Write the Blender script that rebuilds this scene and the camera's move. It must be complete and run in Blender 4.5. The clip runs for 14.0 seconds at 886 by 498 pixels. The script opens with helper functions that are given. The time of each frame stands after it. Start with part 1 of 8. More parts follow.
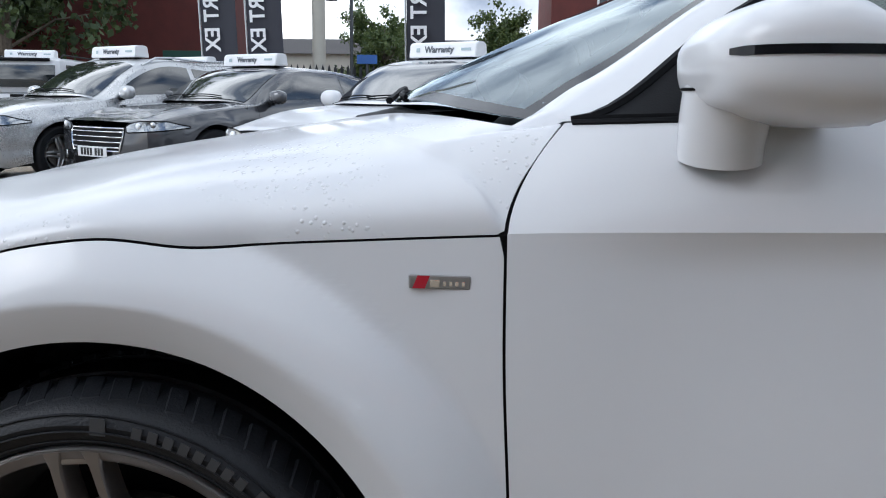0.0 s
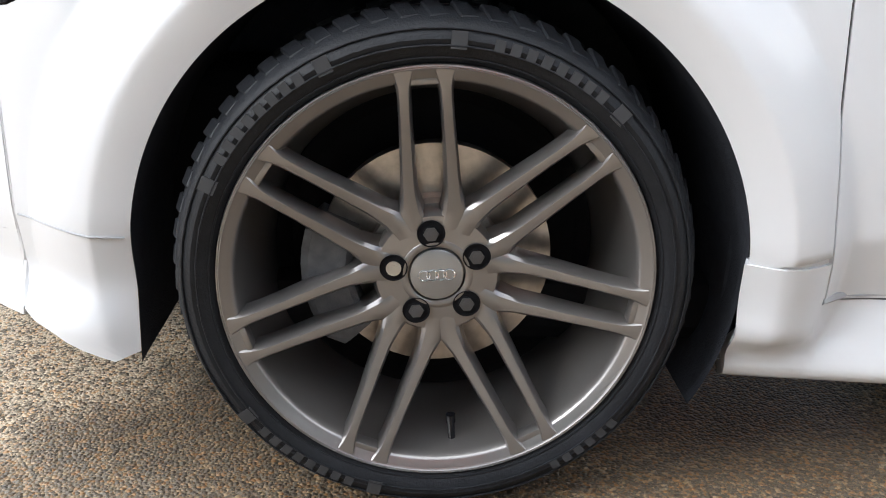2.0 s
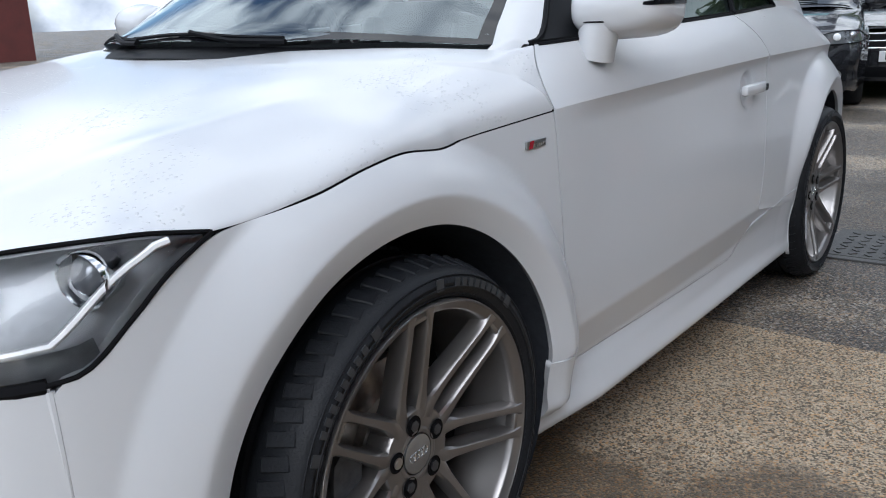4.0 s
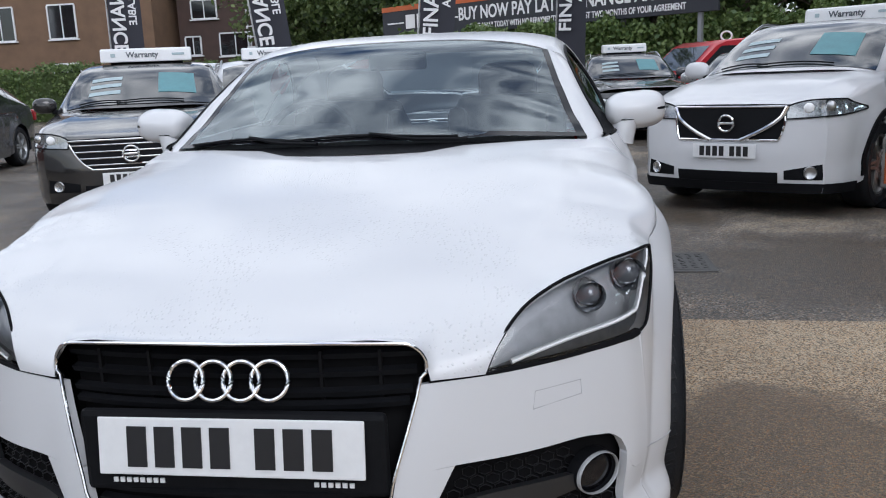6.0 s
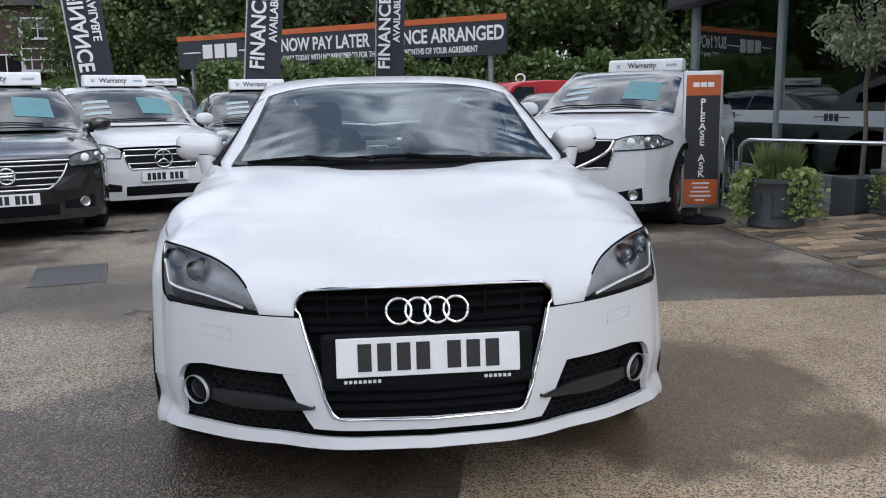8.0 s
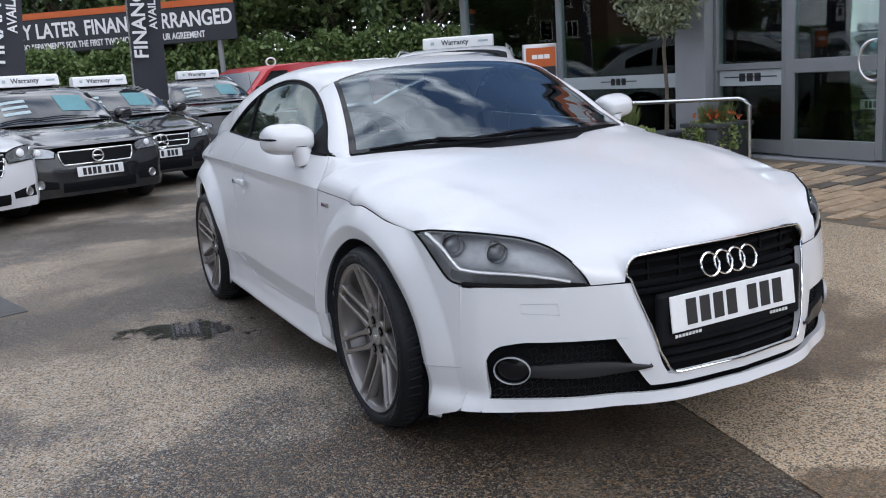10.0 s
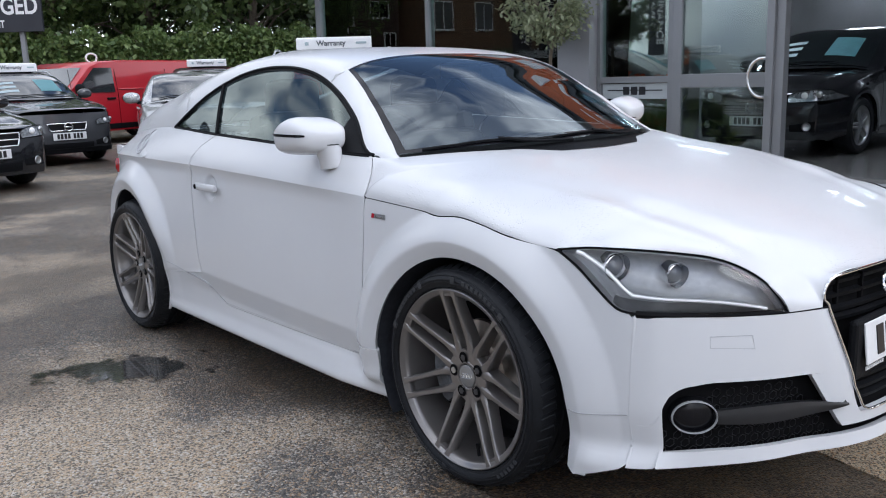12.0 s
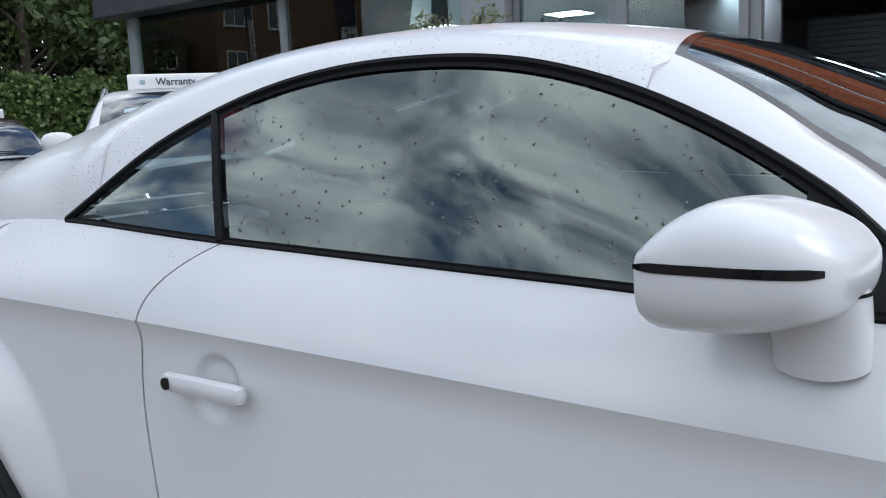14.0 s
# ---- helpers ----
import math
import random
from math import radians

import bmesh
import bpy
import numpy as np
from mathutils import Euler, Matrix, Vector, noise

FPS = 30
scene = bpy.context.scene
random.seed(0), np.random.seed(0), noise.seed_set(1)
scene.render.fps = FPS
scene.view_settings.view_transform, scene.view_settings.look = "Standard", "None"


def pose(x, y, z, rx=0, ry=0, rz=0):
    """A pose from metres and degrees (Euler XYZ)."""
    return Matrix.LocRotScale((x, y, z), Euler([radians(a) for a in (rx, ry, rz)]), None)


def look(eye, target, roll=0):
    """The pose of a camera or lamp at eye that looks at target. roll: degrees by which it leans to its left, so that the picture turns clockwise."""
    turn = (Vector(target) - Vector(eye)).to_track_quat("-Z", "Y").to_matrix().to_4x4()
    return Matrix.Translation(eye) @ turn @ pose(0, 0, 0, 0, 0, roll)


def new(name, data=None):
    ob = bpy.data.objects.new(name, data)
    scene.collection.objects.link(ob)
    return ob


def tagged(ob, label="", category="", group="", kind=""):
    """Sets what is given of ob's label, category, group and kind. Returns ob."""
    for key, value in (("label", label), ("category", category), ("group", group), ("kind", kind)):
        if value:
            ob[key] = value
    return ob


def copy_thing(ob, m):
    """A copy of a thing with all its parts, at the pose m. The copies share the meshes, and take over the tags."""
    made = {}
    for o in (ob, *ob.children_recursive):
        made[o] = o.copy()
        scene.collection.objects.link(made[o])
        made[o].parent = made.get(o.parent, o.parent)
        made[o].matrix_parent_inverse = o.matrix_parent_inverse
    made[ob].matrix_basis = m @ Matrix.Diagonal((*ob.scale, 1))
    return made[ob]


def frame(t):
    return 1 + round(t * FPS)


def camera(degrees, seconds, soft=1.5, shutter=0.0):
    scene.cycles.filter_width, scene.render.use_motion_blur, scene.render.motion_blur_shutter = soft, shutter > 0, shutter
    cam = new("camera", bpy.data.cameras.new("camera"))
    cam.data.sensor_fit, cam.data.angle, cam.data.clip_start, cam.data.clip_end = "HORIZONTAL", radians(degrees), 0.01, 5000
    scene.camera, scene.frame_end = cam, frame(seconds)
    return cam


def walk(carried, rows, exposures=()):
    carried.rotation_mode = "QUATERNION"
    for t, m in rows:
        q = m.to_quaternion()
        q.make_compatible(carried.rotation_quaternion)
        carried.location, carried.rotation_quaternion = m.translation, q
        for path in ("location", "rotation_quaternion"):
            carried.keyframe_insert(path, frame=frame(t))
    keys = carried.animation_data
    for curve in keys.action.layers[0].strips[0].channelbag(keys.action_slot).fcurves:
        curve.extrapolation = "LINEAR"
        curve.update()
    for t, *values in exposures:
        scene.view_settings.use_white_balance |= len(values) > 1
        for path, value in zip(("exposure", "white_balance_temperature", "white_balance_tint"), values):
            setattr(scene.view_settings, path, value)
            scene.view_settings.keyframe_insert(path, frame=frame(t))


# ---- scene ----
cam = camera(54.9, 14.0, 1.05)
PATH = [
    (0, (1.784, 0.481, 0.999), (-0.179, 0.314, 0.654), 0.7),
    (0.5, (1.773, 0.286, 0.977), (-0.188, 0.354, 0.591), 0.7),
    (1, (1.782, 0.101, 0.857), (-0.145, 0.167, 0.326), 1.1),
    (1.5, (1.839, 0.001, 0.761), (-0.055, 0.063, 0.123), 1.4),
    (2, (1.867, -0.04, 0.74), (-0.006, 0.047, 0.044), 1.7),
    (2.5, (1.827, -0.062, 0.748), (-0.026, 0.257, 0.064), 1.9),
    (3, (1.75, -0.26, 0.824), (0.051, 0.587, 0.195), 1.6),
    (3.5, (1.79, -0.604, 0.944), (0.35, 0.66, 0.369), -0.2),
    (4, (1.686, -0.988, 1.036), (0.509, 0.541, 0.509), -2.0),
    (4.2, (1.662, -1.162, 1.072), (0.562, 0.43, 0.567), -2.6),
    (6.3, (0.423, -2.483, 1.179), (0.246, -0.529, 0.791), -2.1),
    (6.5, (0.298, -2.613, 1.172), (0.188, -0.654, 0.787), -1.9),
    (7, (0.05, -2.901, 1.192), (0.067, -0.935, 0.826), -1.3),
    (7.5, (-0.116, -3.083, 1.206), (0.008, -1.117, 0.861), -0.8),
    (8, (-0.217, -3.201, 1.215), (0.005, -1.242, 0.88), -0.9),
    (8.2, (-0.323, -3.203, 1.215), (-0.056, -1.249, 0.882), -1.2),
    (10.3, (-2.144, -2.642, 1.276), (-1.168, -0.947, 0.862), -4.1),
    (10.5, (-2.243, -2.568, 1.278), (-1.215, -0.904, 0.86), -4.0),
    (11, (-2.475, -2.444, 1.298), (-1.338, -0.855, 0.869), -3.2),
    (11.5, (-2.543, -2.258, 1.276), (-1.331, -0.725, 0.852), -2.4),
    (12, (-2.44, -1.791, 1.237), (-1.172, -0.298, 0.835), -1.8),
    (12.5, (-2.368, -1.187, 1.224), (-1.052, 0.273, 0.858), -1.7),
    (13, (-2.154, -0.596, 1.215), (-0.775, 0.814, 0.882), -1.8),
    (13.5, (-1.958, -0.007, 1.201), (-0.477, 1.302, 0.893), -2.0),
    (14, (-1.696, 0.533, 1.191), (-0.083, 1.676, 0.891), -2.5),
]
# the camera brightens while the dark wheel fills its picture
LIGHTNESS = [(0.0, 0.74, 5720, 9), (0.6, 0.76, 5820, 9), (1.0, 0.94, 5950, 9), (1.5, 1.86, 6050, 9), (2.7, 1.9, 6050, 9), (3.1, 1.42, 5980, 9), (3.5, 1.0, 5780, 9), (4.1, 0.68, 5720, 9), (6.4, 0.48, 5840, 12), (8.2, 0.52, 5840, 12), (10.4, 0.7, 5800, 13), (12.0, 0.8, 5800, 13), (13.0, 0.84, 5760, 10), (14.0, 0.78, 5800, 10)]
walk(cam, [(t, look(*r)) for t, *r in PATH], LIGHTNESS)

# ---- sky and sun: a bright, broken overcast ----
SUN_ELEVATION, SUN_TURN = 36.0, 155.0   # degrees; the turn is clockwise from +y
world = bpy.data.worlds.new("sky")
scene.world = world
world.use_nodes = True
wn, wl = world.node_tree.nodes, world.node_tree.links
wn.clear()
w_out = wn.new("ShaderNodeOutputWorld")
w_bg = wn.new("ShaderNodeBackground")
w_sky = wn.new("ShaderNodeTexSky")
w_sky.sky_type = "NISHITA"
w_sky.sun_disc = False
w_sky.sun_elevation, w_sky.sun_rotation = radians(SUN_ELEVATION), radians(SUN_TURN)
w_sky.altitude, w_sky.air_density, w_sky.dust_density = 50, 1.0, 2.5
w_co = wn.new("ShaderNodeTexCoord")
w_map = wn.new("ShaderNodeMapping")
w_map.inputs["Scale"].default_value = (1.0, 1.0, 1.35)
w_n1 = wn.new("ShaderNodeTexNoise")
w_n1.inputs["Scale"].default_value, w_n1.inputs["Detail"].default_value, w_n1.inputs["Roughness"].default_value = 2.6, 7, 0.52
w_n2 = wn.new("ShaderNodeTexNoise")
w_n2.inputs["Scale"].default_value, w_n2.inputs["Detail"].default_value = 4.2, 8
w_r1 = wn.new("ShaderNodeValToRGB")       # how much cloud covers the blue
w_r1.color_ramp.elements[0].position, w_r1.color_ramp.elements[1].position = 0.38, 0.48
w_r2 = wn.new("ShaderNodeValToRGB")       # grey undersides and bright tops
w_r2.color_ramp.elements[0].position, w_r2.color_ramp.elements[1].position = 0.36, 0.62
w_r2.color_ramp.elements[0].color, w_r2.color_ramp.elements[1].color = (2.6, 2.9, 3.5, 1), (13.6, 13.4, 12.8, 1)
w_mix = wn.new("ShaderNodeMixRGB")
wl.new(w_co.outputs["Generated"], w_map.inputs["Vector"])
wl.new(w_map.outputs["Vector"], w_n1.inputs["Vector"])
wl.new(w_map.outputs["Vector"], w_n2.inputs["Vector"])
wl.new(w_n1.outputs["Fac"], w_r1.inputs["Fac"])
wl.new(w_n2.outputs["Fac"], w_r2.inputs["Fac"])
wl.new(w_r1.outputs["Color"], w_mix.inputs["Fac"])
wl.new(w_sky.outputs["Color"], w_mix.inputs["Color1"])
wl.new(w_r2.outputs["Color"], w_mix.inputs["Color2"])
wl.new(w_mix.outputs["Color"], w_bg.inputs["Color"])
w_bg.inputs["Strength"].default_value = 0.1
wl.new(w_bg.outputs["Background"], w_out.inputs["Surface"])

sun_data = bpy.data.lights.new("sun", "SUN")
sun_data.energy, sun_data.angle, sun_data.color = 0.52, radians(30), (1.0, 0.985, 0.965)
sun = new("sun", sun_data)
_a, _e = radians(SUN_TURN), radians(SUN_ELEVATION)
sun.matrix_world = look((0, 0, 30), (-math.sin(_a) * math.cos(_e), -math.cos(_a) * math.cos(_e), 30 - math.sin(_e)))


# ---- materials ----
def mat(name, color, rough=0.5, metal=0.0, var=0.12, scale=3.0, grain=60.0, bump=0.0, bump_scale=180.0, coat=0.0, spec=0.5, rvar=0.1, tint=None, spots=0.0):
    """A procedural surface: two scales of colour change, uneven gloss, fine relief."""
    m = bpy.data.materials.new(name)
    m.use_nodes = True
    n, l = m.node_tree.nodes, m.node_tree.links
    b = n["Principled BSDF"]
    co = n.new("ShaderNodeTexCoord")
    big, small = n.new("ShaderNodeTexNoise"), n.new("ShaderNodeTexNoise")
    big.inputs["Scale"].default_value, big.inputs["Detail"].default_value = scale, 5
    small.inputs["Scale"].default_value, small.inputs["Detail"].default_value = grain, 4
    for t in (big, small):
        l.new(co.outputs["Object"], t.inputs["Vector"])
    add = n.new("ShaderNodeMath")
    add.operation = "MULTIPLY_ADD"
    add.inputs[1].default_value = 0.6
    l.new(big.outputs["Fac"], add.inputs[0])
    half = n.new("ShaderNodeMath")
    half.operation = "MULTIPLY"
    half.inputs[1].default_value = 0.4
    l.new(small.outputs["Fac"], half.inputs[0])
    l.new(half.outputs[0], add.inputs[2])
    ramp = n.new("ShaderNodeValToRGB")
    lo = [max(0.0, c * (1 - var)) for c in color]
    hi = [min(1.0, c * (1 + var)) for c in (tint or color)]
    ramp.color_ramp.elements[0].color, ramp.color_ramp.elements[1].color = (*lo, 1), (*hi, 1)
    ramp.color_ramp.elements[0].position, ramp.color_ramp.elements[1].position = 0.34, 0.66
    l.new(add.outputs[0], ramp.inputs["Fac"])
    l.new(ramp.outputs["Color"], b.inputs["Base Color"])
    rr = n.new("ShaderNodeMapRange")
    rr.inputs["From Min"].default_value, rr.inputs["From Max"].default_value = 0.3, 0.7
    rr.inputs["To Min"].default_value, rr.inputs["To Max"].default_value = max(0.02, rough * (1 - rvar)), min(1.0, rough * (1 + rvar))
    l.new(add.outputs[0], rr.inputs["Value"])
    l.new(rr.outputs["Result"], b.inputs["Roughness"])
    b.inputs["Metallic"].default_value = metal
    b.inputs["Specular IOR Level"].default_value = spec
    if coat:
        b.inputs["Coat Weight"].default_value, b.inputs["Coat Roughness"].default_value = coat, 0.04
    if bump:
        fine = n.new("ShaderNodeTexNoise")
        fine.inputs["Scale"].default_value, fine.inputs["Detail"].default_value = bump_scale, 5
        l.new(co.outputs["Object"], fine.inputs["Vector"])
        bp = n.new("ShaderNodeBump")
        bp.inputs["Strength"].default_value, bp.inputs["Distance"].default_value = bump, 0.004
        l.new(fine.outputs["Fac"], bp.inputs["Height"])
        l.new(bp.outputs["Normal"], b.inputs["Normal"])
    if spots:                                   # raindrops: small domes, thinly strewn
        vo = n.new("ShaderNodeTexVoronoi")
        vo.inputs["Scale"].default_value, vo.inputs["Randomness"].default_value = spots, 1.0
        l.new(co.outputs["Object"], vo.inputs["Vector"])
        dome = n.new("ShaderNodeMapRange")
        dome.interpolation_type = "SMOOTHERSTEP"
        dome.inputs["From Min"].default_value, dome.inputs["From Max"].default_value = 0.34, 0.10
        l.new(vo.outputs["Distance"], dome.inputs["Value"])
        patchy = n.new("ShaderNodeTexNoise")
        patchy.inputs["Scale"].default_value, patchy.inputs["Detail"].default_value = 5, 4
        l.new(co.outputs["Object"], patchy.inputs["Vector"])
        gate = n.new("ShaderNodeMapRange")
        gate.inputs["From Min"].default_value, gate.inputs["From Max"].default_value = 0.48, 0.6
        l.new(patchy.outputs["Fac"], gate.inputs["Value"])
        mul = n.new("ShaderNodeMath")
        mul.operation = "MULTIPLY"
        l.new(dome.outputs["Result"], mul.inputs[0])
        l.new(gate.outputs["Result"], mul.inputs[1])
        bp = n.new("ShaderNodeBump")
        bp.inputs["Strength"].default_value, bp.inputs["Distance"].default_value = 0.5, 0.003
        l.new(mul.outputs[0], bp.inputs["Height"])
        l.new(bp.outputs["Normal"], b.inputs["Normal"])
        if coat:
            l.new(bp.outputs["Normal"], b.inputs["Coat Normal"])
    return m


def glass(name, color=(0.9, 0.95, 0.93), rough=0.0, ior=1.45, spots=0.0, sheen=(0.8, 0.8, 0.8)):
    """Thin glazing: clear body with a mirror sheen, as a thin pane shows it."""
    m = bpy.data.materials.new(name)
    m.use_nodes = True
    n, l = m.node_tree.nodes, m.node_tree.links
    n.clear()
    out, mix, tr, gl, fr = (n.new("ShaderNode" + k) for k in ("OutputMaterial", "MixShader", "BsdfTransparent", "BsdfGlossy", "Fresnel"))
    tr.inputs["Color"].default_value = (*color, 1)
    gl.inputs["Roughness"].default_value = rough
    gl.inputs["Color"].default_value = (*sheen, 1)
    fr.inputs["IOR"].default_value = ior
    l.new(fr.outputs["Fac"], mix.inputs["Fac"])
    l.new(tr.outputs["BSDF"], mix.inputs[1])
    l.new(gl.outputs["BSDF"], mix.inputs[2])
    l.new(mix.outputs["Shader"], out.inputs["Surface"])
    if spots:
        co, vo, dome, bp = n.new("ShaderNodeTexCoord"), n.new("ShaderNodeTexVoronoi"), n.new("ShaderNodeMapRange"), n.new("ShaderNodeBump")
        vo.inputs["Scale"].default_value = spots
        dome.inputs["From Min"].default_value, dome.inputs["From Max"].default_value = 0.16, 0.04
        bp.inputs["Strength"].default_value, bp.inputs["Distance"].default_value = 0.6, 0.003
        l.new(co.outputs["Object"], vo.inputs["Vector"])
        l.new(vo.outputs["Distance"], dome.inputs["Value"])
        l.new(dome.outputs["Result"], bp.inputs["Height"])
        l.new(bp.outputs["Normal"], gl.inputs["Normal"])
    return m


def glow(name, color, strength):
    m = bpy.data.materials.new(name)
    m.use_nodes = True
    b = m.node_tree.nodes["Principled BSDF"]
    b.inputs["Base Color"].default_value = (*color, 1)
    b.inputs["Emission Color"].default_value = (*color, 1)
    b.inputs["Emission Strength"].default_value = strength
    return m


WHITE_PAINT = mat("white car paint", (0.62, 0.63, 0.65), 0.27, var=0.01, coat=0.4, spec=0.3, scale=1.5, grain=6, rvar=0.0)
WET_PAINT = mat("white car paint with rain", (0.62, 0.63, 0.65), 0.27, var=0.01, coat=0.4, spec=0.3, scale=1.5, grain=6, rvar=0.0, spots=105)
SILVER_PAINT = mat("silver car paint", (0.46, 0.47, 0.48), 0.28, metal=0.55, var=0.03, coat=0.9)
BLACK_PAINT = mat("black car paint", (0.012, 0.013, 0.016), 0.2, var=0.1, coat=1.0)
GREY_PAINT = mat("dark grey car paint", (0.055, 0.058, 0.066), 0.25, metal=0.3, var=0.05, coat=1.0)
BRONZE_PAINT = mat("dark bronze car paint", (0.022, 0.021, 0.021), 0.22, metal=0.3, var=0.05, coat=1.0)
RED_PAINT = mat("red van paint", (0.42, 0.012, 0.022), 0.3, var=0.05, coat=0.7)
MAROON_PAINT = mat("maroon car paint", (0.045, 0.012, 0.018), 0.28, var=0.05, coat=0.8)
GAP = mat("dark gap", (0.007, 0.007, 0.008), 0.8, var=0.2, spec=0.08)
BLACK_PLASTIC = mat("black plastic trim", (0.007, 0.0075, 0.009), 0.55, var=0.2, spec=0.09, bump=0.15, bump_scale=500)
WINGLET = mat("satin black plastic", (0.018, 0.0185, 0.020), 0.34, var=0.15, spec=0.5)
GLOSS_BLACK = mat("gloss black", (0.007, 0.007, 0.009), 0.14, var=0.1, spec=0.35)
LINER = mat("arch liner felt", (0.036, 0.039, 0.047), 0.95, spec=0.1, var=0.3, bump=0.4, bump_scale=300)
RUBBER = mat("tyre rubber", (0.013, 0.0142, 0.017), 0.46, spec=0.2, var=0.25, scale=12, grain=90, bump=0.25, bump_scale=260)
RUBBER_MARK = mat("raised tyre lettering", (0.032, 0.034, 0.038), 0.5, var=0.15)
ALLOY = mat("gunmetal alloy", (0.235, 0.223, 0.218), 0.28, metal=0.75, var=0.02, scale=10, rvar=0.0, coat=0.3)
ALLOY_DARK = mat("inner alloy", (0.23, 0.22, 0.215), 0.46, metal=0.5, var=0.2, scale=14)
CHROME = mat("chrome", (0.86, 0.87, 0.88), 0.07, metal=1.0, var=0.02)
SATIN = mat("satin steel", (0.55, 0.56, 0.57), 0.28, metal=1.0, var=0.05)
DISC = mat("brake disc steel", (0.50, 0.46, 0.42), 0.32, metal=0.9, var=0.2, scale=30)
CALIPER = mat("cast caliper", (0.10, 0.105, 0.115), 0.6, metal=0.4, var=0.25, scale=30, bump=0.3)
SMOKED = mat("grey lamp inside", (0.50, 0.51, 0.53), 0.42, metal=0.2, var=0.15, scale=9)
PALE_RING = mat("pale satin ring", (0.38, 0.39, 0.40), 0.35, metal=0.25, var=0.05)
PROJECTOR = mat("projector lens glass", (0.25, 0.26, 0.28), 0.06, metal=0.3, var=0.05)
LAMP_LIGHT = mat("clear lamp strip", (0.90, 0.91, 0.92), 0.2, var=0.03)
RED_LENS = mat("red lamp lens", (0.32, 0.01, 0.012), 0.12, var=0.15, coat=0.8)
LAMP_BEZEL = mat("dark lamp bezel", (0.17, 0.174, 0.183), 0.35, metal=0.2, var=0.25, scale=20)
PAINT_SEAM = mat("thin seam in white paint", (0.36, 0.37, 0.39), 0.6, var=0.1)
AMBER = mat("amber lens", (0.6, 0.18, 0.02), 0.2, var=0.1)
SEAT = mat("dark seat leather", (0.022, 0.022, 0.025), 0.5, var=0.2, bump=0.3, bump_scale=220)
DASH = mat("soft dashboard", (0.018, 0.019, 0.021), 0.6, var=0.2, bump=0.3, bump_scale=400)
CABIN_LINING = mat("grey roof lining", (0.20, 0.20, 0.20), 0.9, var=0.1)
PLATE_WHITE = mat("plate white", (0.72, 0.73, 0.74), 0.35, var=0.04, scale=9)
PLATE_BAR = mat("plate black", (0.012, 0.012, 0.014), 0.4, var=0.1)
BADGE_RED = mat("badge red", (0.42, 0.012, 0.03), 0.25, var=0.06)
BADGE_GREY = mat("badge grey", (0.34, 0.35, 0.36), 0.3, metal=0.8, var=0.06)
TT_GLASS = glass("windscreen glass", (0.70, 0.83, 0.85), ior=2.25, sheen=(0.86, 0.95, 1.0))
SIDE_GLASS = glass("tinted side glass", (0.25, 0.32, 0.33), ior=2.7, spots=60, sheen=(0.56, 0.63, 0.60))
CAR_GLASS = glass("car glass", (0.30, 0.36, 0.36), ior=2.0)
LENS = glass("lamp lens", (0.97, 0.98, 0.99), ior=1.6)


# ---- small builders ----
def link_mesh(name, verts, faces, material, parent=None, label="", smooth=True):
    me = bpy.data.meshes.new(name)
    me.from_pydata([tuple(v) for v in verts], [], faces)
    if smooth:
        me.polygons.foreach_set("use_smooth", [True] * len(me.polygons))
    me.update()
    if material:
        me.materials.append(material)
    ob = new(name, me)
    if parent is not None:
        ob.parent = parent
    if label:
        ob["label"] = label
    return ob


def part(name, bm, material, parent=None, label="", smooth=False):
    """A bmesh as one mesh object under its thing."""
    me = bpy.data.meshes.new(name)
    bm.to_mesh(me)
    bm.free()
    if smooth:
        me.polygons.foreach_set("use_smooth", [True] * len(me.polygons))
        me.set_sharp_from_angle(angle=radians(38))
    if material:
        me.materials.append(material)
    ob = new(name, me)
    if parent is not None:
        ob.parent = parent
    if label:
        ob["label"] = label
    return ob


def thing(name, label, category, group="", m=None):
    ob = new(name)
    tagged(ob, label, category, group)
    if m is not None:
        ob.matrix_world = m
    return ob


def box(bm, size, at=(0, 0, 0), bevel=0.0, turn=None, seg=2):
    """A bevelled box into bm."""
    m = Matrix.Translation(at) @ (turn or Matrix()) @ Matrix.Diagonal((*size, 1))
    made = bmesh.ops.create_cube(bm, size=1, matrix=m)
    if bevel:
        es = list({e for v in made["verts"] for e in v.link_edges})
        bmesh.ops.bevel(bm, geom=es, offset=bevel, segments=seg, affect="EDGES", profile=0.5)
    return bm


def boxes(*rows):
    bm = bmesh.new()
    for r in rows:
        box(bm, *r)
    return bm


def cyl(bm, r, depth, at=(0, 0, 0), axis="z", seg=24, r2=None, caps=True):
    turn = {"z": Matrix(), "x": pose(0, 0, 0, 0, 90, 0), "y": pose(0, 0, 0, 90, 0, 0)}[axis]
    bmesh.ops.create_cone(bm, cap_ends=caps, segments=seg, radius1=r, radius2=r if r2 is None else r2, depth=depth, matrix=Matrix.Translation(at) @ turn)
    return bm


